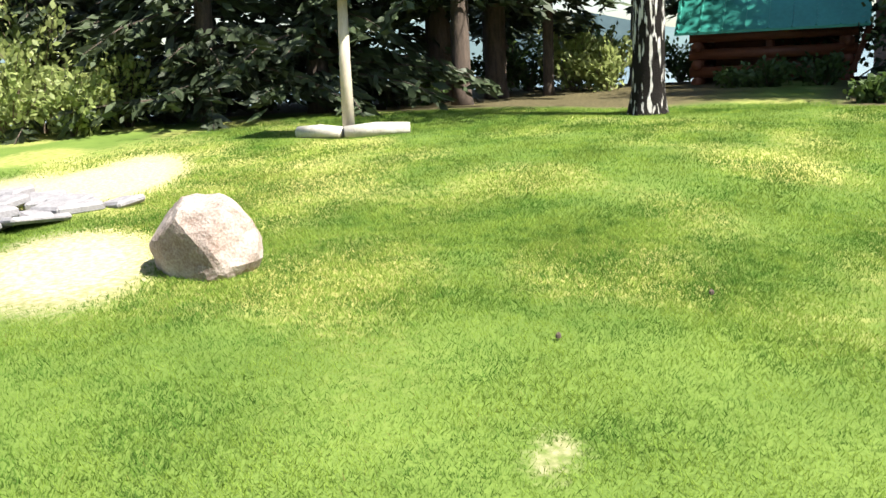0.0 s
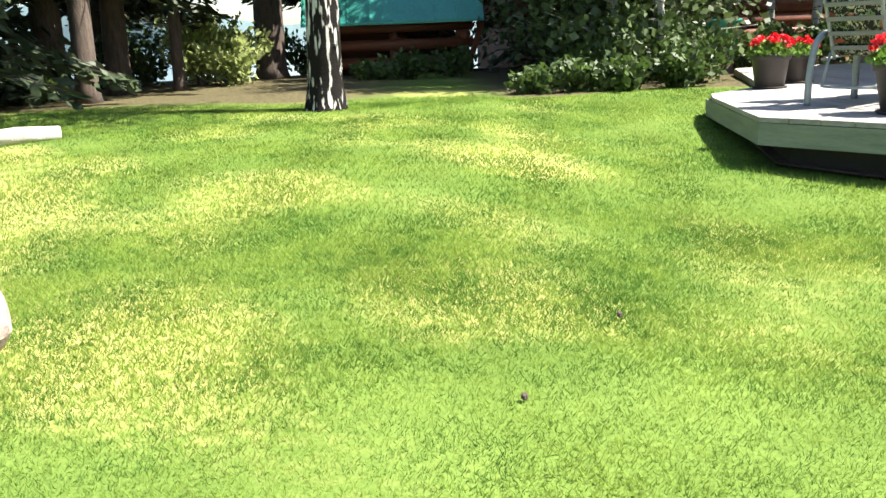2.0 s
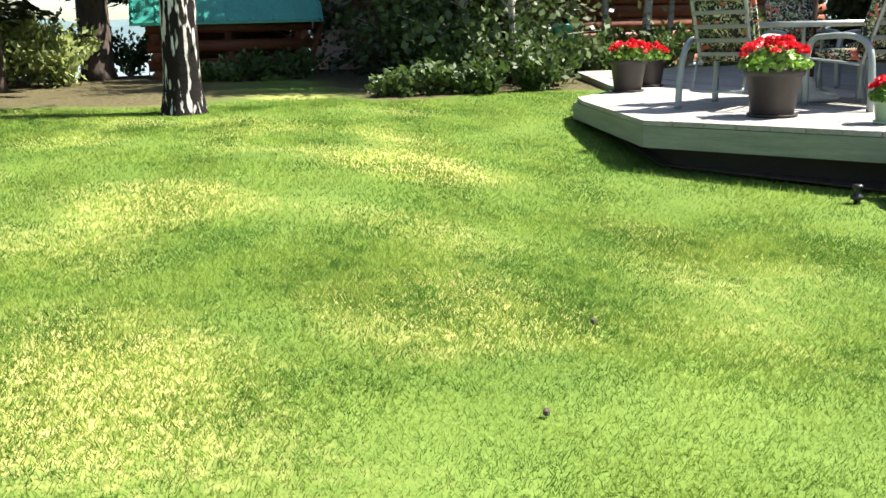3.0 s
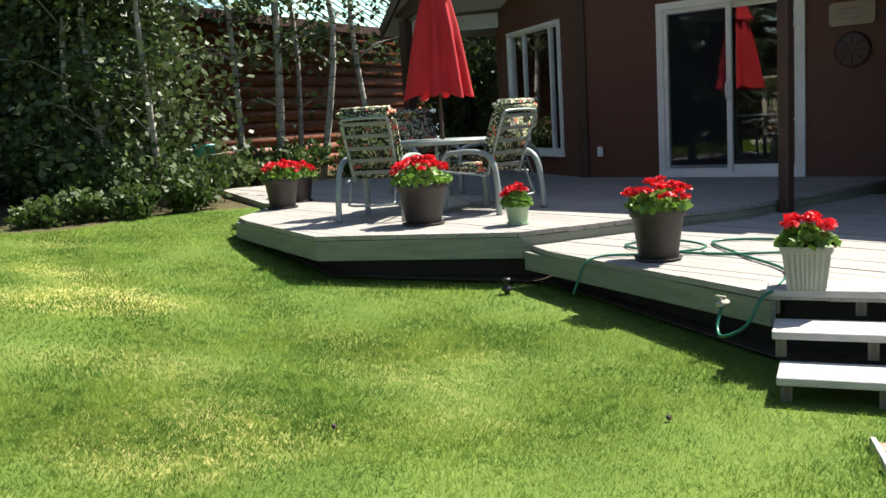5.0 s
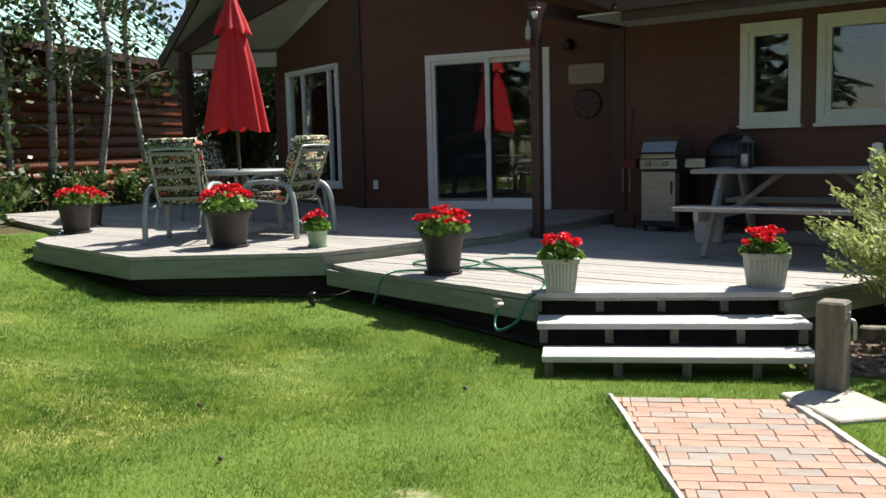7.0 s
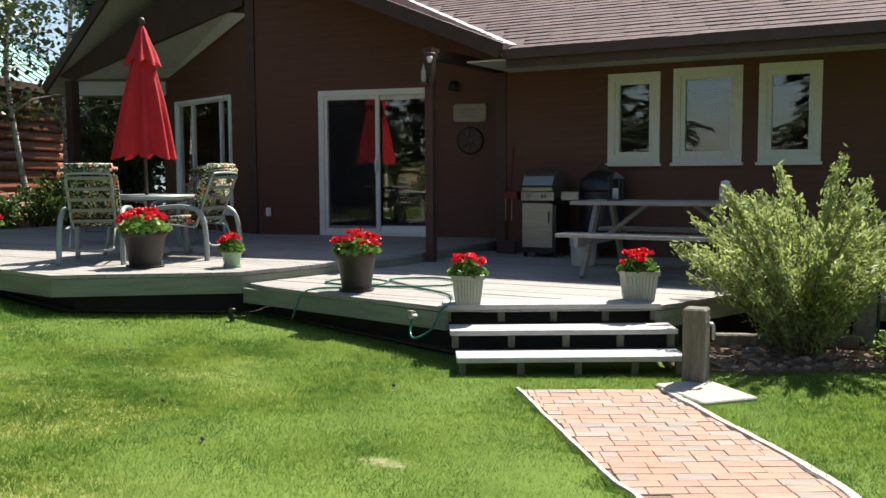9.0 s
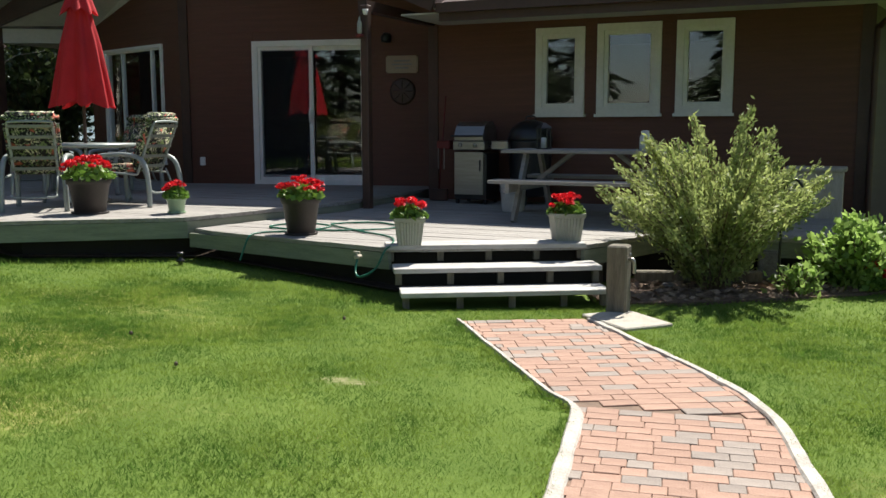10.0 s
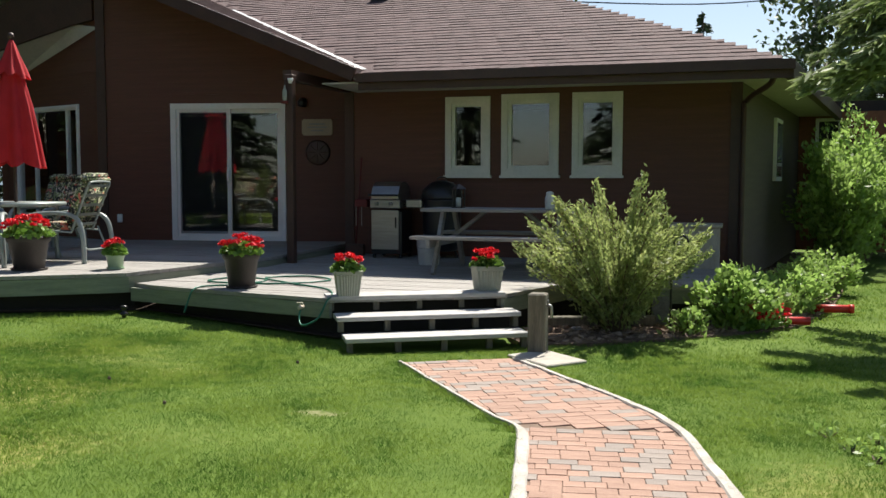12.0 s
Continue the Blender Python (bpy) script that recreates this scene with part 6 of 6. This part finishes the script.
for z in zs:
    r = float(np.interp(z, [p[1] for p in prof], [p[0] for p in prof]))
    ring = []
    for k in range(n):
        a = 2 * math.pi * k / n
        fur = 0.10 * noise.noise(Vector((math.cos(a) * 4, math.sin(a) * 4, z * 1.2))) * max(0, 1.25 - z / 2.2) + 0.02 * noise.noise(Vector((a * 3, z * 9, 0)))
        flare = 0.18 * max(0, 0.25 - z) * math.cos(5 * a + 1)
        rr = r * (1 + fur + flare)
        ring.append(bm.verts.new((rr * math.cos(a) + 0.05 * z * 0.3, rr * math.sin(a) + 0.02 * math.sin(z), z)))
    rings.append(ring)
for a, b in zip(rings, rings[1:]):
    for k in range(n):
        bm.faces.new((a[k], a[(k + 1) % n], b[(k + 1) % n], b[k]))
part("trunk", bm, M_birch, bt, "", True)
bm = bmesh.new()
g = np.random.default_rng(5)
C = []
for k in range(26):
    z = g.uniform(3.2, 7.2)
    a = g.uniform(0, 2 * math.pi)
    L = g.uniform(1.0, 2.4)
    p0 = Vector((0.1, 0, z))
    e = p0 + Vector((math.cos(a) * L, math.sin(a) * L, L * 0.35))
    tube(bm, [p0, (p0 + e) / 2 + Vector((0, 0, 0.2)), e], [0.05, 0.03, 0.01], 6, False)
    s = g.uniform(0.4, 1.1, 190)[:, None]
    C.append(np.array(p0) * (1 - s) + np.array(e) * s + g.normal(size=(190, 3)) * 0.35)
tagged(part("limb", bm, M_birch, bt), kind="stuff")
raw("crown", leaf_quads(np.concatenate(C), 0.09, 0.2, 1.2), 4, M_leaf, bt)

# spruces along the shore
for i, (x, y, h, r, bare, nb, tr) in enumerate(((-9.6, -6.9, 7.5, 2.3, 0.35, 150, 0.15), (-11.0, -5.9, 9.0, 2.5, 0.5, 160, 0.18), (-12.6, -6.8, 9.5, 2.6, 0.4, 150, 0.18),
                                                (-13.4, -4.9, 10.0, 2.4, 1.7, 150, 0.24), (-14.2, -4.15, 11.0, 2.5, 1.75, 150, 0.20), (-12.2, -4.0, 9.0, 2.0, 1.8, 110, 0.16), (-14.6, -3.3, 9.0, 2.0, 1.9, 110, 0.10),
                                                (-17.6, -2.2, 12.0, 2.7, 1.9, 150, 0.30), (-16.2, -5.0, 10.0, 2.4, 1.3, 130, 0.16), (-8.9, -9.2, 6.5, 2.0, 0.3, 120, 0.12), (-12.2, -9.5, 9.5, 2.4, 0.4, 130, 0.17),
                                                (-20.5, -0.8, 10, 2.4, 1.6, 120, 0.18), (-20.5, 3.2, 11, 2.4, 1.2, 120, 0.18), (-21.5, -6.5, 10, 2.4, 1.7, 110, 0.18))):
    conifer(x, y, h, r, bare, nb, 40 + i, tr)
# thicket of aspens between the shed and the deck
asp = [(-14.1, 6.3, 7.5, 0.06), (-13.9, 6.9, 8.0, 0.075), (-13.7, 7.6, 7.0, 0.06), (-13.6, 8.8, 7.5, 0.055), (-12.0, 3.4, 6.5, 0.05), (-11.6, 3.9, 6.0, 0.045), (-13.0, 3.6, 7.0, 0.06), (-12.7, 3.0, 6.5, 0.05), (-13.9, 3.3, 7.0, 0.06),
       (-14.6, 4.4, 7.5, 0.06), (-12.9, 4.5, 6.5, 0.05), (-15.4, 3.0, 7.5, 0.06), (-15.8, 5.6, 8.0, 0.07), (-14.4, 10.2, 7.0, 0.06), (-15.2, 3.6, 7.5, 0.06), (-16.6, 3.9, 8.0, 0.06), (-14.8, 7.8, 8.0, 0.05)]
for i, (x, y, h, tr) in enumerate(asp):
    thick = y < 5
    broadleaf(x, y, h, 1.15, 0.5 if thick else 1.9, 3600 if thick else 1250, 80 + i, trunk=tr, lean=(rng.uniform(-0.3, 0.3), rng.uniform(-0.4, 0.4)), clumps=34)
# undergrowth along the edge of the lawn
k = 0
for x, y, h in ((-10.1, 3.0, 0.4), (-10.4, 2.5, 0.4), (-10.5, 1.9, 0.35), (-10.2, 3.7, 0.6), (-11.0, 3.0, 0.55), (-11.5, 2.9, 0.6), (-13.3, 5.6, 0.9), (-13.6, 6.3, 0.8), (-13.5, 7.1, 0.9),
                (-13.4, 8.0, 0.7), (-12.4, 3.2, 1.3), (-14.9, 0.4, 0.45), (-15.6, -0.2, 0.4), (-15.4, 1.2, 0.5), (-11.6, 3.6, 1.2), (-13.8, 4.6, 1.4), (-14.8, 5.4, 1.0), (-11.1, 4.2, 0.7), (-12.3, 4.4, 0.8), (-13.1, 3.2, 1.5), (-14.2, 3.2, 1.6),
                (-13.6, 3.0, 1.0), (-15.2, 3.3, 1.6), (-13.3, 8.9, 1.1), (-13.6, 9.8, 1.3)):
    shrub(x, y, h * rng.uniform(0.85, 1.2), 0.35 + 0.3 * h, int(450 + 650 * h), 200 + k, size=0.065, stems=14, label="green undergrowth at the edge of the lawn")
    k += 1
for i, (x, y, h) in enumerate(((-16.9, 3.6, 8), (-17.0, 4.3, 9), (-15.2, 4.0, 7.5), (-18.6, 3.4, 9), (-16.2, 4.6, 8.0), (-14.2, 3.9, 6.5), (-18.9, 1.6, 9), (-13.2, 4.0, 6.0), (-14.5, 12.5, 8), (-13.9, 14.0, 8), (-15.4, 15.5, 8.5))):
    broadleaf(x, y, h, 1.3, 0.25, 4200, 600 + i, trunk=0.055, lean=(rng.uniform(-0.3, 0.3), rng.uniform(-0.4, 0.4)), clumps=44)
for i, (x, y, h) in enumerate(((-13.9, 11.2, 3.6), (-15.0, 12.2, 3.8), (-16.2, 13.3, 4.2), (-17.4, 14.2, 4.5))):
    shrub(x, y, h, 1.1, 2600, 620 + i, leaf=M_leaf, size=0.11, stems=40, name="tall_shrub", label="dense leafy bush behind the deck")
for i, (x, y) in enumerate(((-19.2, 5.0), (-16.0, 4.2), (-14.0, 16.0), (-17.0, 18.0), (-20.5, 16.5))):
    conifer(x, y, 8.5, 2.2, 0.3, 140, 640 + i, 0.15)
for x, y, h in ((-15.9, -3.2, 1.3), (-16.8, -3.6, 1.5), (-15.6, -2.5, 1.0), (-17.2, -2.9, 1.2)):
    shrub(x, y, h, 0.8, 1100, 240 + k, size=0.08, label="sunlit green bush under the spruces", leaf=M_willow)
    k += 1
for x, y, h, r in ((-7.5, -8.6, 1.5, 0.9), (-7.9, -7.9, 1.0, 0.7), (-6.9, -9.6, 1.9, 1.0), (-8.3, -8.9, 2.4, 1.0), (-9.1, -8.0, 1.4, 0.8)):
    shrub(x, y, h, r, 1300, 260 + k, leaf=M_willow, size=0.075, stems=20, label="pale green willow bush by the shore")
    k += 1
# plants in the bed
shrub(0.62, 4.76, 1.60, 0.98, 32000, 301, leaf=M_willow, size=0.0175, stems=110, name="willow_shrub", label="feathery yellow-green shrub in the bed", z=0, up=0.55, aspect=3.2, loose=0.30, droop=0.42)
shrub(1.72, 5.30, 0.66, 0.42, 3400, 302, leaf=M_bright, size=0.048, stems=44, name="hosta", label="broad-leaved bright green mound", z=0, aspect=1.3)
for i, (x, y, h, r, nn, lab) in enumerate(((1.3, 4.85, 0.30, 0.22, 260, "low pale-edged bed plant"), (2.3, 6.6, 0.55, 0.42, 1100, "green perennial clump in the mulched bed"), (2.55, 7.6, 0.55, 0.42, 1000, "green perennial clump in the mulched bed"), (2.85, 8.7, 0.6, 0.5, 1000, "grassy green clump in the mulched bed"), (2.0, 6.0, 0.5, 0.35, 800, "green perennial clump in the mulched bed"))):
    shrub(x, y, h, r, int(nn * 2.2), 310 + i, leaf=M_bright, size=0.042, stems=34, name="bed_plant", label=lab, z=0)
for i, (x, y, h, r, nn) in enumerate(((3.25, 11.4, 2.3, 0.75, 4200), (3.6, 13.0, 2.8, 0.9, 4600), (4.1, 14.8, 3.0, 1.0, 4200), (4.9, 16.2, 3.2, 1.1, 4200))):
    shrub(x, y, h, r, int(nn * 1.7), 320 + i, size=0.062, stems=44, name="tall_shrub", label="tall leafy lilac bush beside the house", z=0, leaf=M_bright, up=0.6)
for i, (x, y) in enumerate(((1.92, 5.28), (2.02, 5.40), (1.86, 5.16), (2.12, 5.52))):
    c = thing("red_flower", "clump of red bedding flowers", "flower", (x, y, 0.0), "bedding flowers")
    flowers(c, 0.10, 0.02, 0.22, 330 + i, 9, 60)
dp = thing("red_pipe", "short red plastic pipe lying at the edge of the bed", "pipe", (2.74, 6.72, 0.06))
bm = bmesh.new()
tube(bm, [(-0.20, -0.03, 0.0), (0.20, 0.03, 0.0)], 0.045, 14)
part("pipe", bm, M_red, dp, "", True)
bm = bmesh.new()
tube(bm, [(0.16, 0.024, 0.0), (0.21, 0.0315, 0.0)], 0.051, 14)
part("collar", bm, M_red, dp, "", True)
stake = thing("plant_stake", "dark stake with a small blue hanging pot", "plant stake", (1.12, 4.98, 0.0))
bm = bmesh.new()
tube(bm, arc([(0, 0, -0.05), (0.0, 0, 0.5), (0.02, 0, 0.86), (0.10, 0.0, 0.93), (0.16, 0, 0.86)], 4), 0.012, 8)
part("stake", bm, M_black, stake, "", True)
bm = bmesh.new()
lathe(bm, [(0.05, 0.62), (0.06, 0.63), (0.085, 0.76), (0.092, 0.78), (0.08, 0.78)], 18, (0.16, 0))
part("pot", bm, M_bluepot, stake, "dull blue pot", True)
bm = bmesh.new()
tube(bm, [(0.10, 0, 0.77), (0.16, 0, 0.86), (0.22, 0, 0.77)], 0.004, 5)
part("hanger", bm, M_black, stake)
timber = thing("edging_timber", "weathered landscape timber at the back of the bed", "timber", (0.45, 5.02, 0.015))
part("timber", bevelled((-0.55, -0.05, 0), (0.55, 0.05, 0.10), 0.012, pose(0, 0, 0, 0, 0, 22)), M_postwood, timber)
block = thing("stone_block", "squared grey stone block standing in the bed", "stone", (1.00, 5.40, 0.015))
part("block", bevelled((-0.09, -0.08, 0), (0.09, 0.08, 0.27), 0.018, None, 2), M_greystone, block)
for i, (x, y) in enumerate(((2.31, 1.16), (2.22, 1.45), (2.40, 1.0), (2.46, 1.35))):
    shrub(x, y, 0.07, 0.07, 50, 350 + i, leaf=M_bright, size=0.028, stems=8, name="lawn_weed", label="low leafy weed in the grass", aspect=1.6, group="weeds in the lawn")
# trees beyond the house and by the lawn
conifer(5.3, 21.0, 11, 3.0, 1.0, 210, 401, 0.2, M_pine, "tall soft-needled pine behind the house", 0.0, 0.045, 6.0, 220)
conifer(8.2, 16.5, 12, 3.2, 1.5, 190, 402, 0.2, M_pine, "tall soft-needled pine behind the house", 0.0, 0.045, 6.0, 220)
conifer(0.3, 37.8, 8.7, 1.7, 0.6, 120, 403, 0.16, M_needle, "dark spruce behind the house")
for i, (x, y, h, r) in enumerate(((4.2, 27.5, 8.0, 2.6), (7.0, 26.0, 9.0, 3.0), (12.5, 25, 9, 3.2), (17, 20, 9, 3.4), (9, 31, 10, 3.5), (-6, 30, 8.5, 3.0), (-12, 27, 9, 3.2), (15, 12, 9, 3))):
    broadleaf(x, y, h, r, 1.5, 4200, 420 + i, trunk=0.14, size=0.16, name="background_tree", label="leafy tree behind the house", clumps=44)
conifer(4.9, 6.0, 8.5, 2.7, 2.9, 230, 431, 0.2, M_pine, "pine beside the lawn that shades the grass", 0.0, 0.030, 6.0, 500)
for i, (x, y, h) in enumerate(((-8.0, -13.5, 10), (-10.5, -16.0, 11), (1.2, -13.5, 12), (8.0, -9.0, 11), (-13.5, -13.0, 11))):
    conifer(x, y, h, 2.6, 0.8, 130, 660 + i, 0.2)
for i, (x, y, h) in enumerate(((-13.0, -6.2, 1.2), (-11.6, -7.4, 1.1), (-15.4, -4.6, 1.0), (-14.6, -5.6, 1.1), (-16.6, -4.4, 1.2), (-10.4, -7.6, 1.0), (-12.4, -5.2, 0.6), (-18.8, -3.5, 1.3), (-19.5, -1.8, 1.2))):
    shrub(x, y, h, 0.75, 1000, 680 + i, size=0.075, label="dark undergrowth beneath the shore spruces")
conifer(-1.5, -9.5, 11, 2.6, 2.0, 130, 432, 0.2, M_needle, "spruce on the lake side of the lawn")
conifer(4.5, -12.0, 12, 2.8, 2.0, 130, 433, 0.2, M_needle, "spruce on the lake side of the lawn")
wire = thing("overhead_wire", "thin overhead wire sagging to the roof", "wire", (0, 0, 0))
bm = bmesh.new()
tube(bm, arc([(-1.9, 12.9, 4.75), (1.6, 14.2, 4.75), (5.0, 15.5, 5.3), (9.0, 17.0, 6.4)], 6), 0.012, 5)
part("wire", bm, M_black, wire)

# ---- grass blades ----


def turf(name, n, x0, x1, y0, y1, h, w, seed, label, density=None, material=M_blade):
    g = np.random.default_rng(seed)
    x, y = g.uniform(x0, x1, n), g.uniform(y0, y1, n)
    keep = ~inside(x, y, PATH_POLY) & ~inside(x, y, BED) & ~inside(x, y, [(-4.15, 4.1), (-5.6, 3.0), (-7.8, 3.35), (-8.7, 4.2), (-12, 9), (-1, 9), (-0.31, 4.2), (-0.1, 3.7), (-1.3, 2.85), (-1.72, 3.4)])
    keep &= (sandiness(x, y) < g.uniform(0.05, 0.45, n)) & (litter_shade(x, y) < g.uniform(0, 0.6, n))
    if density is not None:
        keep &= g.uniform(0, 1, n) < density(x, y)
    x, y = x[keep], y[keep]
    m = len(x)
    z = height(x, y)
    a = g.uniform(0, 2 * math.pi, m)
    hh = h * g.uniform(0.55, 1.25, m)
    lean = g.uniform(0.3, 1.2, m) * hh
    la = g.uniform(0, 2 * math.pi, m)
    ww = w * g.uniform(0.7, 1.3, m)
    base = np.stack([x, y, z - 0.004], -1)
    sx = np.stack([np.cos(a) * ww / 2, np.sin(a) * ww / 2, np.zeros(m)], -1)
    tip = base + np.stack([np.cos(la) * lean, np.sin(la) * lean, hh], -1)
    ob = raw(name, np.stack([base - sx, base + sx, tip], 1).reshape(-1, 3), 3, material)
    return tagged(ob, label, "grass", kind="stuff")


def fade(cx, cy, rx, ry):
    return lambda x, y: np.clip(1.6 - 1.6 * (((x - cx) / rx) ** 4 + ((y - cy) / ry) ** 4), 0, 1)


turf("grass", 820000, -4.4, 3.8, -5.0, 4.2, 0.023, 0.0042, 501, "short mown green grass blades", fade(-0.3, -0.4, 4.1, 4.6))
turf("grass", 420000, -11.0, -1.8, -6.5, 5.0, 0.026, 0.0075, 502, "short mown green grass blades", fade(-6.2, -0.7, 4.6, 5.6))
turf("grass", 90000, 0.2, 7.0, 1.0, 11.0, 0.030, 0.009, 503, "short mown green grass blades", fade(3.6, 6.0, 3.4, 5.0))
turf("dry_grass", 300000, -6.0, 3.2, -5.5, 3.4, 0.020, 0.0045, 504, "sun-dried straw-coloured grass blades", lambda x, y: dryness(x, y) ** 1.3 * fade(-1.4, -1.0, 4.6, 4.4)(x, y), M_dryblade)
turf("tall_grass", 9000, -6.5, 0.0, 2.0, 4.3, 0.07, 0.006, 505, "longer grass along the deck", lambda x, y: np.clip(1.1 - np.abs((y - np.interp(x, [-6.5, -5.58, -4.2, -1.72, -1.3, -0.8], [2.75, 2.6, 3.45, 2.95, 2.5, 2.4])) * 5), 0, 1))

# ---- pavers of the garden path ----
path_bed = bmesh.new()
prism(path_bed, PATH_POLY, -0.06, -0.005)
path = part("path", path_bed, M_sandjoint)
tagged(path, "curved clay-brick garden path", "path", kind="structure")


def dist_in(x, y, line):
    best = 9.0
    for (x1, y1), (x2, y2) in zip(line, line[1:]):
        dx, dy = x2 - x1, y2 - y1
        t = max(0, min(1, ((x - x1) * dx + (y - y1) * dy) / (dx * dx + dy * dy)))
        best = min(best, math.hypot(x - x1 - t * dx, y - y1 - t * dy))
    return best


brick_meshes = {}


def brick_mesh(length, width, mt):
    key = (length, width, mt.name)
    if key not in brick_meshes:
        bm = bevelled((-length / 2 + 0.0014, -width / 2 + 0.0014, -0.05), (length / 2 - 0.0014, width / 2 - 0.0014, 0.0), 0.003)
        me = bpy.data.meshes.new("brick")
        bm.to_mesh(me)
        bm.free()
        me.materials.append(mt)
        brick_meshes[key] = me
    return brick_meshes[key]


far_bm = bmesh.new()


def lay(x, y, length, width, ang):
    """One paver, a little uneven; those far down the path are joined."""
    room = min(dist_in(x, y, PATH_L), dist_in(x, y, PATH_R)) if inside(x, y, PATH_POLY) else -1.0
    if length > 0.06 and room < length * 0.5:
        # cut at the edging
        for k in (-0.25, 0.25):
            lay(x + k * length * math.cos(radians(ang)), y + k * length * math.sin(radians(ang)), length / 2, width, ang)
        return
    if room < 0.022:
        return
    m = pose(x, y, 0.004 + rng.uniform(-0.002, 0.002), rng.uniform(-0.7, 0.7), rng.uniform(-0.7, 0.7), ang + rng.uniform(-0.8, 0.8))
    if y > 0.1:
        ob = new("brick", brick_mesh(length, width, M_brick if rng.uniform() < 0.72 else M_brickgrey))
        ob.matrix_basis = m
        ob.parent = path
    else:
        box(far_bm, (-length / 2 + 0.002, -width / 2 + 0.002, -0.05), (length / 2 - 0.002, width / 2 - 0.002, 0.0), m)


def split_line(x):
    return 1.13 + 0.16 * (x - 0.5)


# courses of long and short pavers across the lower path
ANG = 10
c, s = math.cos(radians(ANG)), math.sin(radians(ANG))
for r in range(-70, 20):
    u = -1.6 + rng.uniform(0, 0.1)
    while u < 1.6:
        length = 0.155 if rng.uniform() < 0.6 else 0.105
        um, v = u + length / 2, r * 0.0865
        x, y = 1.0 + um * c - v * s, 0.0 + um * s + v * c
        if y < split_line(x) - 0.012:
            lay(x, y, length, 0.0865, ANG)
        u += length
# running bond towards the steps, laid parallel to them
ANG = 30
c, s = math.cos(radians(ANG)), math.sin(radians(ANG))
for r in range(-24, 26):
    u = -1.6 + (r % 2) * 0.09 + rng.uniform(-0.012, 0.012)
    while u < 1.7:
        length = 0.18 if rng.uniform() < 0.82 else 0.09
        um, v = u + length / 2, r * 0.09
        x, y = um * c - v * s, 2.0 + um * s + v * c
        if y > split_line(x) + 0.03:
            lay(x, y, length, 0.09, ANG)
        u += length
far = part("bricks", far_bm, M_brick, path)
tagged(far, kind="stuff")

for line, name in ((PATH_L, "left"), (PATH_R, "right")):
    pts = arc([(x, y, 0) for x, y in line], 9)
    bm = bmesh.new()
    rings = []
    for i, p in enumerate(pts):
        d = (pts[min(i + 1, len(pts) - 1)] - pts[max(i - 1, 0)]).normalized()
        n = Vector((d.y, -d.x, 0))
        w = float(np.interp(p.y, [0.6, 1.5, 2.2], [0.036, 0.028, 0.024]) if name == "right" else np.interp(p.y, [0.95, 1.15], [0.038, 0.015])) * (1 + 0.22 * noise.noise(p * 4))
        zt = 0.014 + 0.006 * noise.noise(p * 6)
        c = p + n * 0.006 * noise.noise(p * 3)
        rings.append([bm.verts.new(c + n * a * w + Vector((0, 0, z))) for a, z in ((-1, -0.06), (-1, zt - 0.012), (-0.75, zt), (0.75, zt), (1, zt - 0.012), (1, -0.06))])
    for a, b in zip(rings, rings[1:]):
        for k in range(5):
            bm.faces.new((a[k], a[k + 1], b[k + 1], b[k]))
    kerb = part("kerb", bm, M_kerb)
    tagged(kerb, "pale worn concrete path edging", "kerb", "path edging", "structure")
